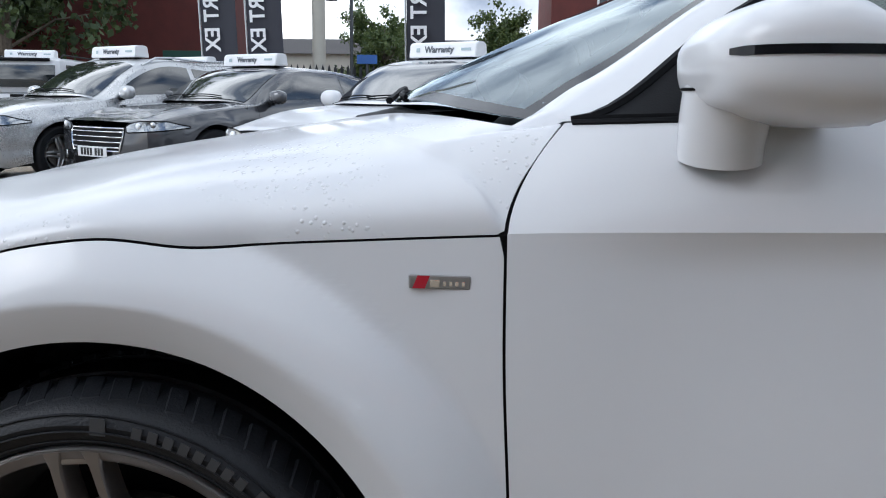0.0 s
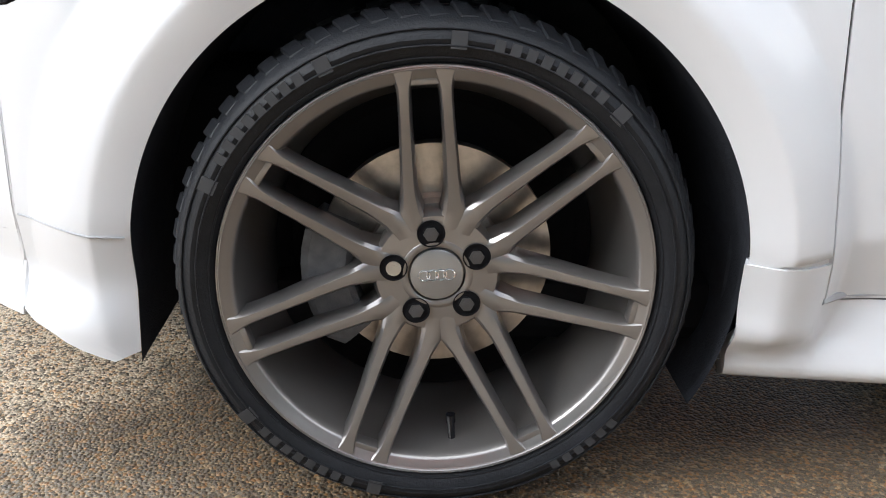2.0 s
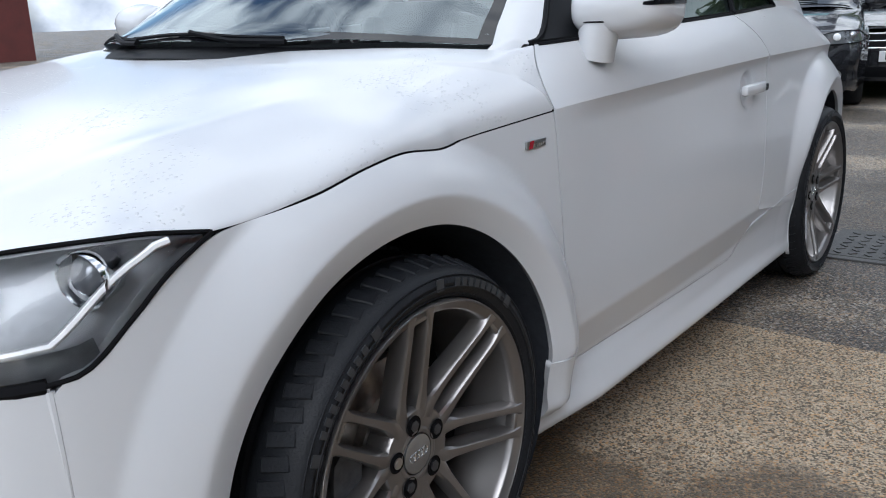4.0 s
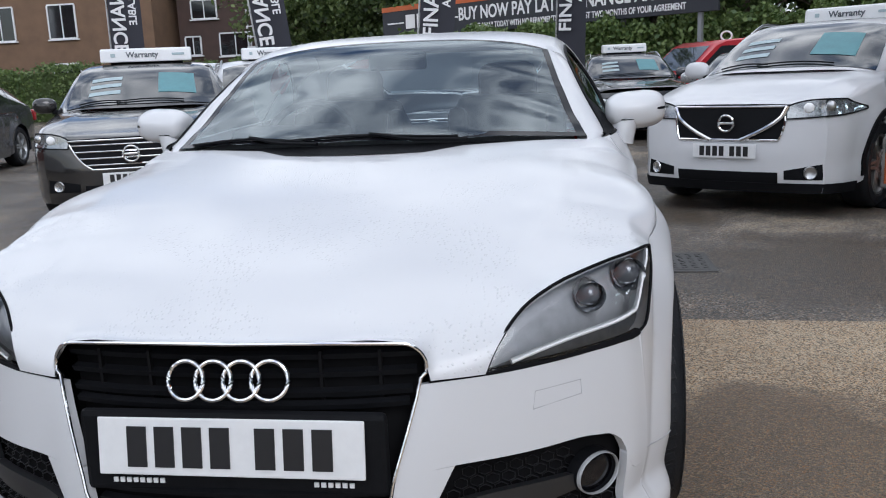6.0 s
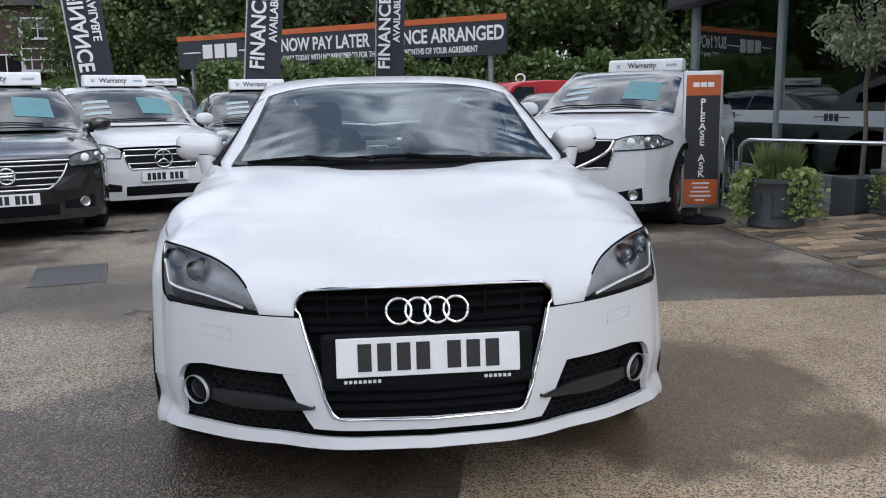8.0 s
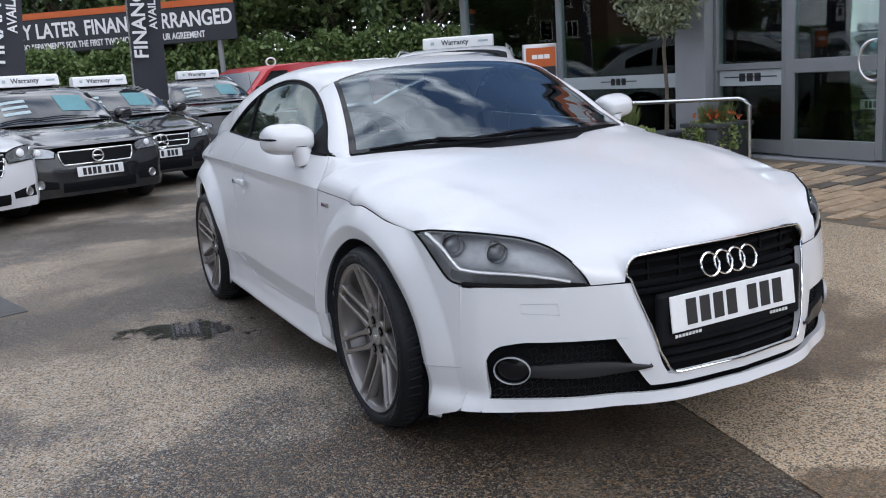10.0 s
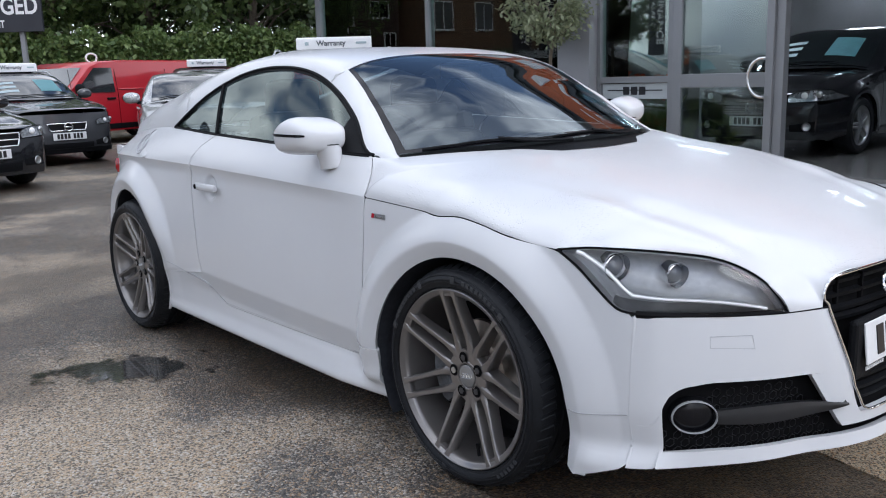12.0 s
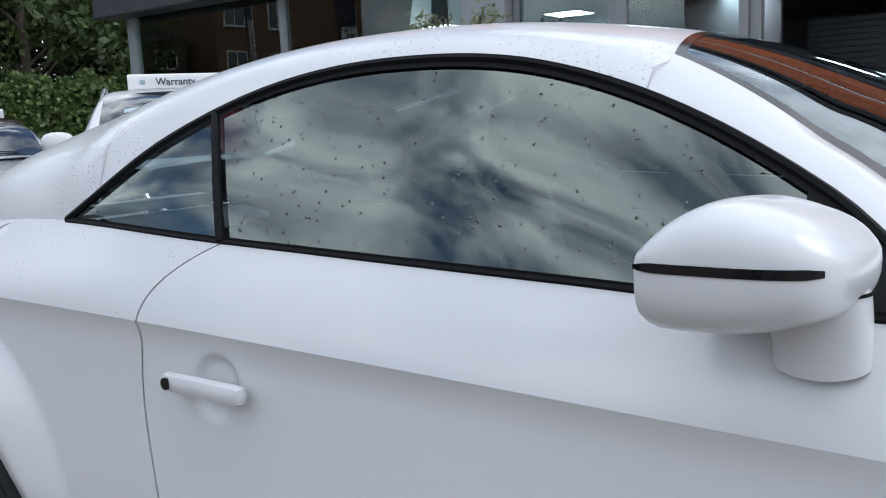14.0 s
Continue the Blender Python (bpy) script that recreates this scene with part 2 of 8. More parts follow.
def lathe(profile, seg=48, axis="z", close=False):
    """A bmesh from (radius, height) pairs turned about an axis."""
    verts, faces = [], []
    for k in range(seg):
        a = 2 * math.pi * k / seg
        for r, h in profile:
            p = (r * math.cos(a), r * math.sin(a), h)
            verts.append({"z": p, "x": (p[2], p[0], p[1]), "y": (p[0], p[2], p[1])}[axis])
    n = len(profile)
    for k in range(seg):
        for i in range(n - 1 + bool(close)):
            a, b = k * n + i, k * n + (i + 1) % n
            c, d = ((k + 1) % seg) * n + (i + 1) % n, ((k + 1) % seg) * n + i
            faces.append((a, d, c, b))
    bm = bmesh.new()
    vs = [bm.verts.new(v) for v in verts]
    for f in faces:
        try:
            bm.faces.new([vs[i] for i in f])
        except ValueError:
            pass
    bmesh.ops.remove_doubles(bm, verts=bm.verts, dist=1e-6)
    return bm


def tube(bm, pts, r, seg=8, closed=False):
    """A round bar along points."""
    pts = [Vector(p) for p in pts]
    n = len(pts)
    rings = []
    up = Vector((0.13, 0.21, 1)).normalized()
    for i, p in enumerate(pts):
        a, b = pts[(i - 1) % n if closed else max(i - 1, 0)], pts[(i + 1) % n if closed else min(i + 1, n - 1)]
        t = (b - a).normalized()
        s = t.cross(up)
        s = s.normalized() if s.length > 1e-4 else Vector((1, 0, 0))
        u = s.cross(t)
        rr = r[i] if isinstance(r, (list, tuple)) else r
        rings.append([bm.verts.new(p + s * rr * math.cos(2 * math.pi * k / seg) + u * rr * math.sin(2 * math.pi * k / seg)) for k in range(seg)])
    for i in range(n if closed else n - 1):
        A, B = rings[i], rings[(i + 1) % n]
        for k in range(seg):
            bm.faces.new((A[k], A[(k + 1) % seg], B[(k + 1) % seg], B[k]))
    if not closed:
        bm.faces.new(rings[0][::-1])
        bm.faces.new(rings[-1])
    return bm


def curve(*pairs):
    """A smooth function through (place, value) pairs."""
    xs, ys = np.array(pairs, float).T
    h, d = np.diff(xs), np.diff(ys) / np.diff(xs)
    m = np.zeros(len(xs))
    m[0], m[-1] = d[0], d[-1]
    for i in range(1, len(xs) - 1):
        m[i] = 0 if d[i - 1] * d[i] <= 0 else (d[i - 1] * h[i] + d[i] * h[i - 1]) / (h[i] + h[i - 1])

    def f(t):
        t = np.asarray(t, float)
        c = np.clip(t, xs[0], xs[-1])
        i = np.clip(np.searchsorted(xs, c) - 1, 0, len(xs) - 2)
        u = (c - xs[i]) / h[i]
        v = (2 * u**3 - 3 * u**2 + 1) * ys[i] + (u**3 - 2 * u**2 + u) * h[i] * m[i] + (3 * u**2 - 2 * u**3) * ys[i + 1] + (u**3 - u**2) * h[i] * m[i + 1]
        return v + np.where(t < xs[0], (t - xs[0]) * m[0], 0) + np.where(t > xs[-1], (t - xs[-1]) * m[-1], 0)

    return f


def step(a, b, t):
    u = np.clip((np.asarray(t, float) - a) / (b - a), 0, 1)
    return u * u * (3 - 2 * u)


def sheet(name, P, material, parent, side=1, thick=0.007, label="", core=(0, 1.2, 0.55)):
    """A panel from a grid of places (n, m, 3) on the +x half; side -1 mirrors it. The rim turns inwards by its thickness."""
    P = np.array(P, float)
    if side < 0:
        P = P * (-1, 1, 1)
    n, m = P.shape[:2]
    N = np.cross(np.gradient(P, axis=0), np.gradient(P, axis=1))
    N /= np.maximum(np.linalg.norm(N, axis=2, keepdims=True), 1e-9)
    flip = (N * (P - np.array(core))).sum(2).mean() < 0
    if flip:
        N = -N
    idx = np.arange(n * m).reshape(n, m)
    faces = []
    for i in range(n - 1):
        for j in range(m - 1):
            f = (idx[i, j], idx[i + 1, j], idx[i + 1, j + 1], idx[i, j + 1])
            faces.append(tuple(int(k) for k in (f[::-1] if flip else f)))
    V = [P.reshape(-1, 3)]
    if thick:
        ring = [(i, 0) for i in range(n)] + [(n - 1, j) for j in range(1, m)] + [(i, m - 1) for i in range(n - 2, -1, -1)] + [(0, j) for j in range(m - 2, 0, -1)]
        A = np.array([P[i, j] for i, j in ring])
        B = np.array([P[i, j] - thick * N[i, j] for i, j in ring])
        k0, k = n * m, len(ring)
        V += [A, B]
        for q in range(k):
            f = (k0 + q, k0 + (q + 1) % k, k0 + k + (q + 1) % k, k0 + k + q)
            faces.append(f if flip else f[::-1])
    return link_mesh(name, np.concatenate(V), faces, material, parent, label)


def mesh_grid(nu, nv):
    """Two arrays (nu, nv) that run from 0 to 1."""
    return np.meshgrid(np.linspace(0, 1, nu), np.linspace(0, 1, nv), indexing="ij")


def words(name, text, size, material, parent, m, depth=0.002, squash=1.0, label="", align="CENTER"):
    """Raised lettering in the built-in font, as a mesh."""
    cu = bpy.data.curves.new(name, "FONT")
    cu.body, cu.size, cu.extrude, cu.align_x, cu.align_y = text, size, depth, align, "CENTER"
    cu.offset = size * 0.022
    tmp = bpy.data.objects.new(name, cu)
    scene.collection.objects.link(tmp)
    bpy.context.view_layer.update()
    me = bpy.data.meshes.new_from_object(tmp.evaluated_get(bpy.context.evaluated_depsgraph_get()))
    bpy.data.objects.remove(tmp)
    me.name = name
    me.transform(Matrix.Diagonal((squash, 1, 1, 1)))
    me.materials.clear()
    me.materials.append(material)
    ob = new(name, me)
    ob.parent = parent
    ob.matrix_basis = m
    if label:
        ob["label"] = label
    return ob


# the yard's plan lies a little askew to the coupe
YARD = Matrix.Translation((-1.15, -2.65, 0)) @ pose(0, 0, 0, 0, 0, 1.47) @ Matrix.Translation((1.20, 2.65, 0))
WEST = Matrix.Translation((1.78, 0.36, 0)) @ pose(0, 0, 0, 0, 0, 2.0) @ Matrix.Translation((-1.75, -0.32, 0))


# ---- ground ----
def pebbled(name, low, high, pale, dust, chip=95, wet_at=(0.42, 0.60), dust_at=(0.52, 0.62), show=0.8, dark=0.45, dark_spots=(), dry=()):
    """A worn damp surface of bound chippings: stones of many shades, dusty stretches, wet dark stretches."""
    m = bpy.data.materials.new(name)
    m.use_nodes = True
    n, l = m.node_tree.nodes, m.node_tree.links
    b = n["Principled BSDF"]
    co = n.new("ShaderNodeTexCoord")

    def noise_tex(scale, detail=5, rough=0.55):
        t = n.new("ShaderNodeTexNoise")
        t.inputs["Scale"].default_value, t.inputs["Detail"].default_value, t.inputs["Roughness"].default_value = scale, detail, rough
        l.new(co.outputs["Object"], t.inputs["Vector"])
        return t.outputs["Fac"]

    def cells(scale):
        t = n.new("ShaderNodeTexVoronoi")
        t.inputs["Scale"].default_value = scale
        l.new(co.outputs["Object"], t.inputs["Vector"])
        return t

    def remap(v, a, c, lo=0.0, hi=1.0):
        r = n.new("ShaderNodeMapRange")
        r.inputs["From Min"].default_value, r.inputs["From Max"].default_value = a, c
        r.inputs["To Min"].default_value, r.inputs["To Max"].default_value = lo, hi
        l.new(v, r.inputs["Value"])
        return r.outputs["Result"]

    def mixed(f, a, c, how="MIX"):
        x = n.new("ShaderNodeMixRGB")
        x.blend_type = how
        l.new(f, x.inputs["Fac"])
        for k, v in (("Color1", a), ("Color2", c)):
            if isinstance(v, tuple):
                x.inputs[k].default_value = (*v, 1)
            else:
                l.new(v, x.inputs[k])
        return x.outputs["Color"]

    big, small = cells(chip), cells(chip * 2.1)
    base = mixed(remap(noise_tex(0.9, 7, 0.6), 0.36, 0.64), low, high)
    dusty = noise_tex(0.55, 8, 0.62)
    for x, y, r in dry:                           # dusty places that have dried first
        far, add = n.new("ShaderNodeVectorMath"), n.new("ShaderNodeMath")
        far.operation, far.inputs[1].default_value = "DISTANCE", (x, y, 0)
        l.new(co.outputs["Object"], far.inputs[0])
        l.new(remap(far.outputs["Value"], r * 0.3, r, 0.18, 0.0), add.inputs[0])
        l.new(dusty, add.inputs[1])
        dusty = add.outputs["Value"]
    base = mixed(remap(dusty, *dust_at), base, dust)
    warm = tuple(c * k for c, k in zip(pale, (0.85, 0.62, 0.40)))
    sep, sep2 = n.new("ShaderNodeSeparateColor"), n.new("ShaderNodeSeparateColor")
    l.new(big.outputs["Color"], sep.inputs[0])
    l.new(small.outputs["Color"], sep2.inputs[0])
    damp = noise_tex(0.55, 8, 0.64)
    for x, y, r in dark_spots:                          # places set darker and glossier round a point
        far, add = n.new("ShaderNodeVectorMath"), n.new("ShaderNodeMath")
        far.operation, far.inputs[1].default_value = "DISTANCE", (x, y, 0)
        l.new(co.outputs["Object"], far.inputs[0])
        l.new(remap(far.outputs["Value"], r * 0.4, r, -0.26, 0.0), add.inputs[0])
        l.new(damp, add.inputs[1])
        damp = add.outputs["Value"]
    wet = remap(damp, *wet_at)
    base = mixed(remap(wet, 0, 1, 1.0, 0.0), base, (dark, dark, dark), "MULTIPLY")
    stone = mixed(remap(sep.outputs[1], 0.35, 0.65), pale, warm)
    stone = mixed(remap(wet, 0, 1, 1.0, 0.0), stone, (0.54, 0.47, 0.38), "MULTIPLY")
    base = mixed(remap(sep2.outputs[0], 0.60, 0.72, 0.0, show * 0.8), base, stone)
    base = mixed(remap(sep2.outputs[1], 0.62, 0.74, 0.0, show * 0.8), base, tuple(c * 0.25 for c in low))
    base = mixed(remap(sep.outputs[0], 0.66, 0.74, 0.0, show), base, stone)
    base = mixed(remap(sep.outputs[2], 0.70, 0.78, 0.0, show), base, tuple(c * 0.22 for c in low))
    l.new(base, b.inputs["Base Color"])
    l.new(remap(wet, 0, 1, 0.38, 0.76), b.inputs["Roughness"])
    bp = n.new("ShaderNodeBump")
    bp.inputs["Strength"].default_value, bp.inputs["Distance"].default_value = 0.7, 0.005
    bp.invert = True
    l.new(big.outputs["Distance"], bp.inputs["Height"])
    l.new(bp.outputs["Normal"], b.inputs["Normal"])
    return m


# the dark places lie by the coupe's nose and front wheel
TARMAC = pebbled("damp worn tarmac", (0.060, 0.061, 0.064), (0.115, 0.113, 0.110), (0.46, 0.44, 0.40), (0.37, 0.305, 0.225), 135, (0.45, 0.57), (0.53, 0.60), 0.75, 0.38, ((-0.6, -1.1, 1.3),), ((-1.80, 1.85, 0.9), (-1.0, 4.1, 1.3), (-2.1, 3.4, 1.1), (-5.0, 2.0, 2.0)))
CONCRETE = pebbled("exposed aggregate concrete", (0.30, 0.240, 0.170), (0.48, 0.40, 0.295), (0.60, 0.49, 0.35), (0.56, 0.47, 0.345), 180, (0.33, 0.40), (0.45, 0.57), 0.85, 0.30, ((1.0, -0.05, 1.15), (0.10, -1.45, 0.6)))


def swell(x, y):
    """The tarmac rises a little beside the coupe's front wheel."""
    d = math.hypot(x + 1.35, y + 0.10) / 1.6
    return 0.036 * max(0.0, 1 - d * d) ** 2


_lines = [[-400, -200, -100, -50, -25, -12, -6, *(c - 1.7 + 0.1 * k for k in range(35)), 6, 12, 25, 50, 100, 200, 400] for c in (-1.35, -0.10)]
_g = bmesh.new()
_rows = [[_g.verts.new((x, y, swell(x, y))) for y in _lines[1]] for x in _lines[0]]
for _a, _b in zip(_rows[:-1], _rows[1:]):
    for k in range(len(_a) - 1):
        _g.faces.new((_a[k], _b[k], _b[k + 1], _a[k + 1]))
ground = tagged(part("ground", _g, TARMAC, smooth=True), "worn damp tarmac of a car sales forecourt", "ground", kind="structure")


def slab(name, outline, z0, z1, material, label, category):
    """A flat plate with the given plan."""
    bm = bmesh.new()
    top = [bm.verts.new((x, y, z1)) for x, y in outline]
    bot = [bm.verts.new((x, y, z0)) for x, y in outline]
    bm.faces.new(top)
    for i in range(len(top)):
        j = (i + 1) % len(top)
        bm.faces.new((bot[i], bot[j], top[j], top[i]))
    bmesh.ops.recalc_face_normals(bm, faces=bm.faces)
    return tagged(part(name, bm, material), label, category, kind="structure")


# ---- car pieces that several cars share ----
def plate_bars(parent, w=0.52, h=0.111, m=Matrix(), name="number_plate", count=7):
    """A number plate, its characters as plain bars. It faces -y."""
    pl = part(name, boxes(((w, 0.006, h), (0, 0, 0), 0.003)), PLATE_WHITE, parent, "white plate with plain black bars")
    pl.matrix_basis = m
    ch, gapw = h * 0.70, w * 0.80 / (count + 0.6)
    for k in range(count):
        bm = bmesh.new()
        x = -w * 0.40 + gapw * (k + 0.5 + (0.6 if k >= 4 else 0))
        box(bm, (gapw * 0.70, 0.003, ch), (x, -0.0042, 0.0))
        part("plate_bar", bm, PLATE_BAR, pl)
    return pl


def ring(bm, r, t, at, axis="y", seg=28):
    """A thin round ring that faces along an axis."""
    pts = []
    for k in range(seg):
        a = 2 * math.pi * k / seg
        c, s = r * math.cos(a), r * math.sin(a)
        pts.append({"y": (at[0] + c, at[1], at[2] + s), "x": (at[0], at[1] + c, at[2] + s)}[axis])
    return tube(bm, pts, t, 6, closed=True)


BOLT = mat("dark bolt steel", (0.09, 0.09, 0.095), 0.4, metal=0.6, var=0.15)


def sports_wheel(parent, name="wheel"):
    """A wide low-profile wheel with seven twin spokes. Axle along x, outer face at +x, hub at the origin; radius 0.33."""
    w = new(name)
    w.parent = parent
    R = 0.33
    tyre_bm = lathe([(0.266, 0.104), (0.273, 0.121), (0.287, 0.129), (0.300, 0.132), (0.312, 0.126), (0.322, 0.110), (0.3275, 0.092), (0.330, 0.070),
                     (0.330, 0.040), (0.322, 0.038), (0.322, 0.028), (0.330, 0.026), (0.330, -0.030), (0.322, -0.032), (0.322, -0.042), (0.330, -0.044),
                     (0.328, -0.090), (0.312, -0.120), (0.290, -0.126), (0.262, -0.110)], 72, "x")
    tyre = part("tyre", tyre_bm, RUBBER, w, "low-profile black tyre with wet sidewall", smooth=True)
    tread = bmesh.new()
    for k in range(60):
        a = 2 * math.pi * (k + 0.5) / 60
        t = Matrix.Rotation(a, 4, "X")
        for x0, lean in ((0.084, 16), (-0.07, -16)):
            box(tread, (0.046, 0.0235, 0.012), (0, 0, 0), 0.002, t @ Matrix.Translation((x0, 0, 0.3246)) @ pose(0, 0, 0, 0, 16 if x0 > 0 else -16, lean), seg=1)
    part("tread", tread, RUBBER, tyre)["kind"] = "stuff"
    ribs = bmesh.new()
    for r, x in ((0.279, 0.1250), (0.293, 0.1325), (0.3115, 0.1275)):
        ring(ribs, r, 0.0014, (x, 0, 0), "x", 72)
    part("sidewall_rib", ribs, RUBBER, tyre)
    marks = bmesh.new()
    for a0, n, hgt in ((28, 8, 0.014), (128, 8, 0.014), (208, 6, 0.012), (318, 8, 0.014)):
        for k in range(n):
            a = radians(a0 + k * 3.6)
            box(marks, (0.0022, 0.0115, hgt), (0, 0, 0), 0.0, Matrix.Rotation(a, 4, "X") @ Matrix.Translation((0.1322, 0, 0.2995)) @ pose(0, 0, 0, 0, -3, 0))
    for a0 in (22, 60, 122, 160, 312, 352):
        box(marks, (0.0016, 0.018, 0.020), (0, 0, 0), 0.0, Matrix.Rotation(radians(a0), 4, "X") @ Matrix.Translation((0.1322, 0, 0.2995)) @ pose(0, 0, 0, 0, -3, 0))
    part("sidewall_lettering", marks, RUBBER_MARK, tyre, "raised grey sidewall bars")["kind"] = "stuff"
    rim = part("rim", lathe([(0.2685, 0.104), (0.2725, 0.118), (0.2710, 0.1255), (0.2672, 0.1268), (0.2640, 0.1235), (0.2550, 0.1205), (0.2515, 0.116), (0.2490, 0.104), (0.2440, 0.074),
                             (0.2330, 0.040), (0.2240, 0.0), (0.2200, -0.09), (0.240, -0.112), (0.262, -0.110)], 96, "x"), ALLOY, w, "gunmetal alloy rim with a thin bright lip", smooth=True)
    lip = bmesh.new()
    ring(lip, 0.2695, 0.0014, (0.1258, 0, 0), "x", 96)
    part("rim_lip", lip, ALLOY, rim)
    face = curve((0.03, 0.082), (0.07, 0.084), (0.12, 0.092), (0.18, 0.106), (0.235, 0.1195), (0.268, 0.1255))
    for k in range(7):
        a = 2 * math.pi * k / 7
        sp = bmesh.new()
        for sgn in (-1, 1):
            rows = []
            for r in np.linspace(0.052, 0.2655, 20):
                off = sgn * float(np.interp(r, [0.05, 0.08, 0.12, 0.2, 0.262], [0.020, 0.0270, 0.0275, 0.0255, 0.0240]))
                hw = float(np.interp(r, [0.05, 0.075, 0.11, 0.2, 0.240, 0.252, 0.2655], [0.024, 0.0160, 0.0098, 0.0076, 0.0078, 0.0105, 0.0165]))
                x = float(face(r))
                dp = float(np.interp(r, [0.05, 0.1, 0.247], [0.055, 0.042, 0.034]))
                rows.append([(x - dp, off - hw * 1.15, r), (x - 0.0045, off - hw, r), (x, off - hw * 0.66, r), (x + 0.0006, off, r), (x, off + hw * 0.66, r), (x - 0.0045, off + hw, r), (x - dp, off + hw * 1.15, r)])
            vs = [[sp.verts.new(p) for p in row] for row in rows]
            for i in range(len(vs) - 1):
                for j in range(6):
                    sp.faces.new((vs[i][j], vs[i][j + 1], vs[i + 1][j + 1], vs[i + 1][j]))
        box(sp, (0.022, 0.036, 0.012), (0.1095, 0, 0.2530), 0.003)
        sp.transform(Matrix.Rotation(a, 4, "X"))
        bmesh.ops.recalc_face_normals(sp, faces=sp.faces)
        part("spoke", sp, ALLOY, rim, smooth=True)
    hub = part("hub", lathe([(0.0, 0.072), (0.036, 0.072), (0.037, 0.0835), (0.041, 0.0855), (0.046, 0.0845), (0.0465, 0.084), (0.068, 0.0835), (0.078, 0.083), (0.083, 0.075), (0.080, 0.03), (0.05, -0.02), (0.0, -0.02)], 60, "x"), ALLOY, w, smooth=True)
    for k in range(5):
        a = radians(72 * k - 4)
        bolt = lathe([(0.0165, 0.0848), (0.0172, 0.0856), (0.0180, 0.0848), (0.0170, 0.0846), (0.0160, 0.0838), (0.0105, 0.0838), (0.0100, 0.0862), (0.0055, 0.0864), (0.0050, 0.0845), (0.0, 0.0845)], 24, "x")
        bolt.transform(Matrix.Translation((0.0012, 0.056 * math.sin(a), 0.056 * math.cos(a))))
        bolt = part("bolt_recess", bolt, GAP, hub, smooth=True)
        head = bmesh.new()
        cyl(head, 0.0098, 0.006, (0.0862, 0.056 * math.sin(a), 0.056 * math.cos(a)), "x", 6 if k != 4 else 16)
        cyl(head, 0.0050, 0.0062, (0.0866, 0.056 * math.sin(a), 0.056 * math.cos(a)), "x", 12)
        part("wheel_bolt", head, BOLT if k != 4 else SATIN, bolt)
    cap = part("hub_cap", lathe([(0.0, 0.0862), (0.030, 0.0858), (0.034, 0.0846), (0.035, 0.080)], 40, "x"), BADGE_GREY, hub, "grey centre cap with four linked rings", smooth=True)
    for k in range(4):
        em = bmesh.new()
        ring(em, 0.0072, 0.0010, (0.0866, (k - 1.5) * 0.0107, 0), "x", 18)
        part("cap_ring", em, CHROME, cap)
    disc = part("brake_disc", lathe([(0.075, 0.02), (0.078, 0.030), (0.088, 0.030), (0.090, 0.012), (0.156, 0.012), (0.156, -0.012), (0.088, -0.012)], 56, "x"), DISC, w, "bare steel brake disc", smooth=True)
    disc.location.x = 0.005
    cal = bmesh.new()
    prof = [(-0.012, 0.112), (-0.012, 0.176), (0.060, 0.176), (0.064, 0.166), (0.064, 0.118), (0.058, 0.110)]
    rows = [[cal.verts.new(Matrix.Rotation(float(a), 3, "X") @ Vector((x, 0, r - (0.012 if k in (0, 9) else 0) * (r > 0.15)))) for x, r in prof] for k, a in enumerate(np.linspace(radians(62), radians(128), 10))]
    for A, B in zip(rows[:-1], rows[1:]):
        for q in range(6):
            cal.faces.new((A[q], A[(q + 1) % 6], B[(q + 1) % 6], B[q]))
    cal.faces.new(rows[0])
    cal.faces.new(rows[-1][::-1])
    bmesh.ops.recalc_face_normals(cal, faces=cal.faces)
    part("brake_caliper", cal, CALIPER, w, "dark cast brake caliper")
    back = part("inner_drum", lathe([(0.0, -0.04), (0.2, -0.045), (0.221, -0.03)], 40, "x"), GAP, w)
    valve = bmesh.new()
    cyl(valve, 0.005, 0.03, (0.08, 0.006, -0.232), "z", 10)
    cyl(valve, 0.0065, 0.012, (0.08, 0.006, -0.215), "z", 10)
    part("valve", valve, GLOSS_BLACK, rim)
    return w


# ---- the white sports coupe: front axle at y = 0, nose to -y, ground at z = 0 ----
coupe = thing("sports_coupe", "white two-door sports coupe, wet with rain, parked on the forecourt", "car")

xE = curve((-0.90, 0.20), (-0.845, 0.385), (-0.785, 0.485), (-0.70, 0.615), (-0.62, 0.725), (-0.55, 0.772), (-0.48, 0.796), (-0.42, 0.807), (-0.31, 0.814), (0.0, 0.832), (0.13, 0.830), (0.475, 0.848), (1.0, 0.864), (1.5, 0.870), (2.0, 0.866), (2.47, 0.850), (2.8, 0.79), (3.02, 0.70), (3.18, 0.55))
zE = curve((-0.90, 0.61), (-0.845, 0.622), (-0.785, 0.632), (-0.70, 0.648), (-0.62, 0.668), (-0.55, 0.690), (-0.42, 0.742), (-0.33, 0.779), (-0.26, 0.790), (-0.185, 0.803), (-0.075, 0.828), (0.01, 0.837), (0.115, 0.829), (0.24, 0.837), (0.475, 0.853), (0.85, 0.866), (1.27, 0.877), (2.0, 0.886), (2.5, 0.884), (3.18, 0.86))
zC = curve((-0.90, 0.66), (-0.865, 0.695), (-0.80, 0.735), (-0.70, 0.775), (-0.55, 0.822), (-0.30, 0.884), (0.0, 0.938), (0.30, 0.982), (0.6, 1.02))
ARCH = 0.389
win_low_x = curve((0.50, 0.752), (0.56, 0.772), (1.0, 0.795), (1.6, 0.797), (2.10, 0.775), (2.5, 0.74), (2.9, 0.64), (3.1, 0.50))
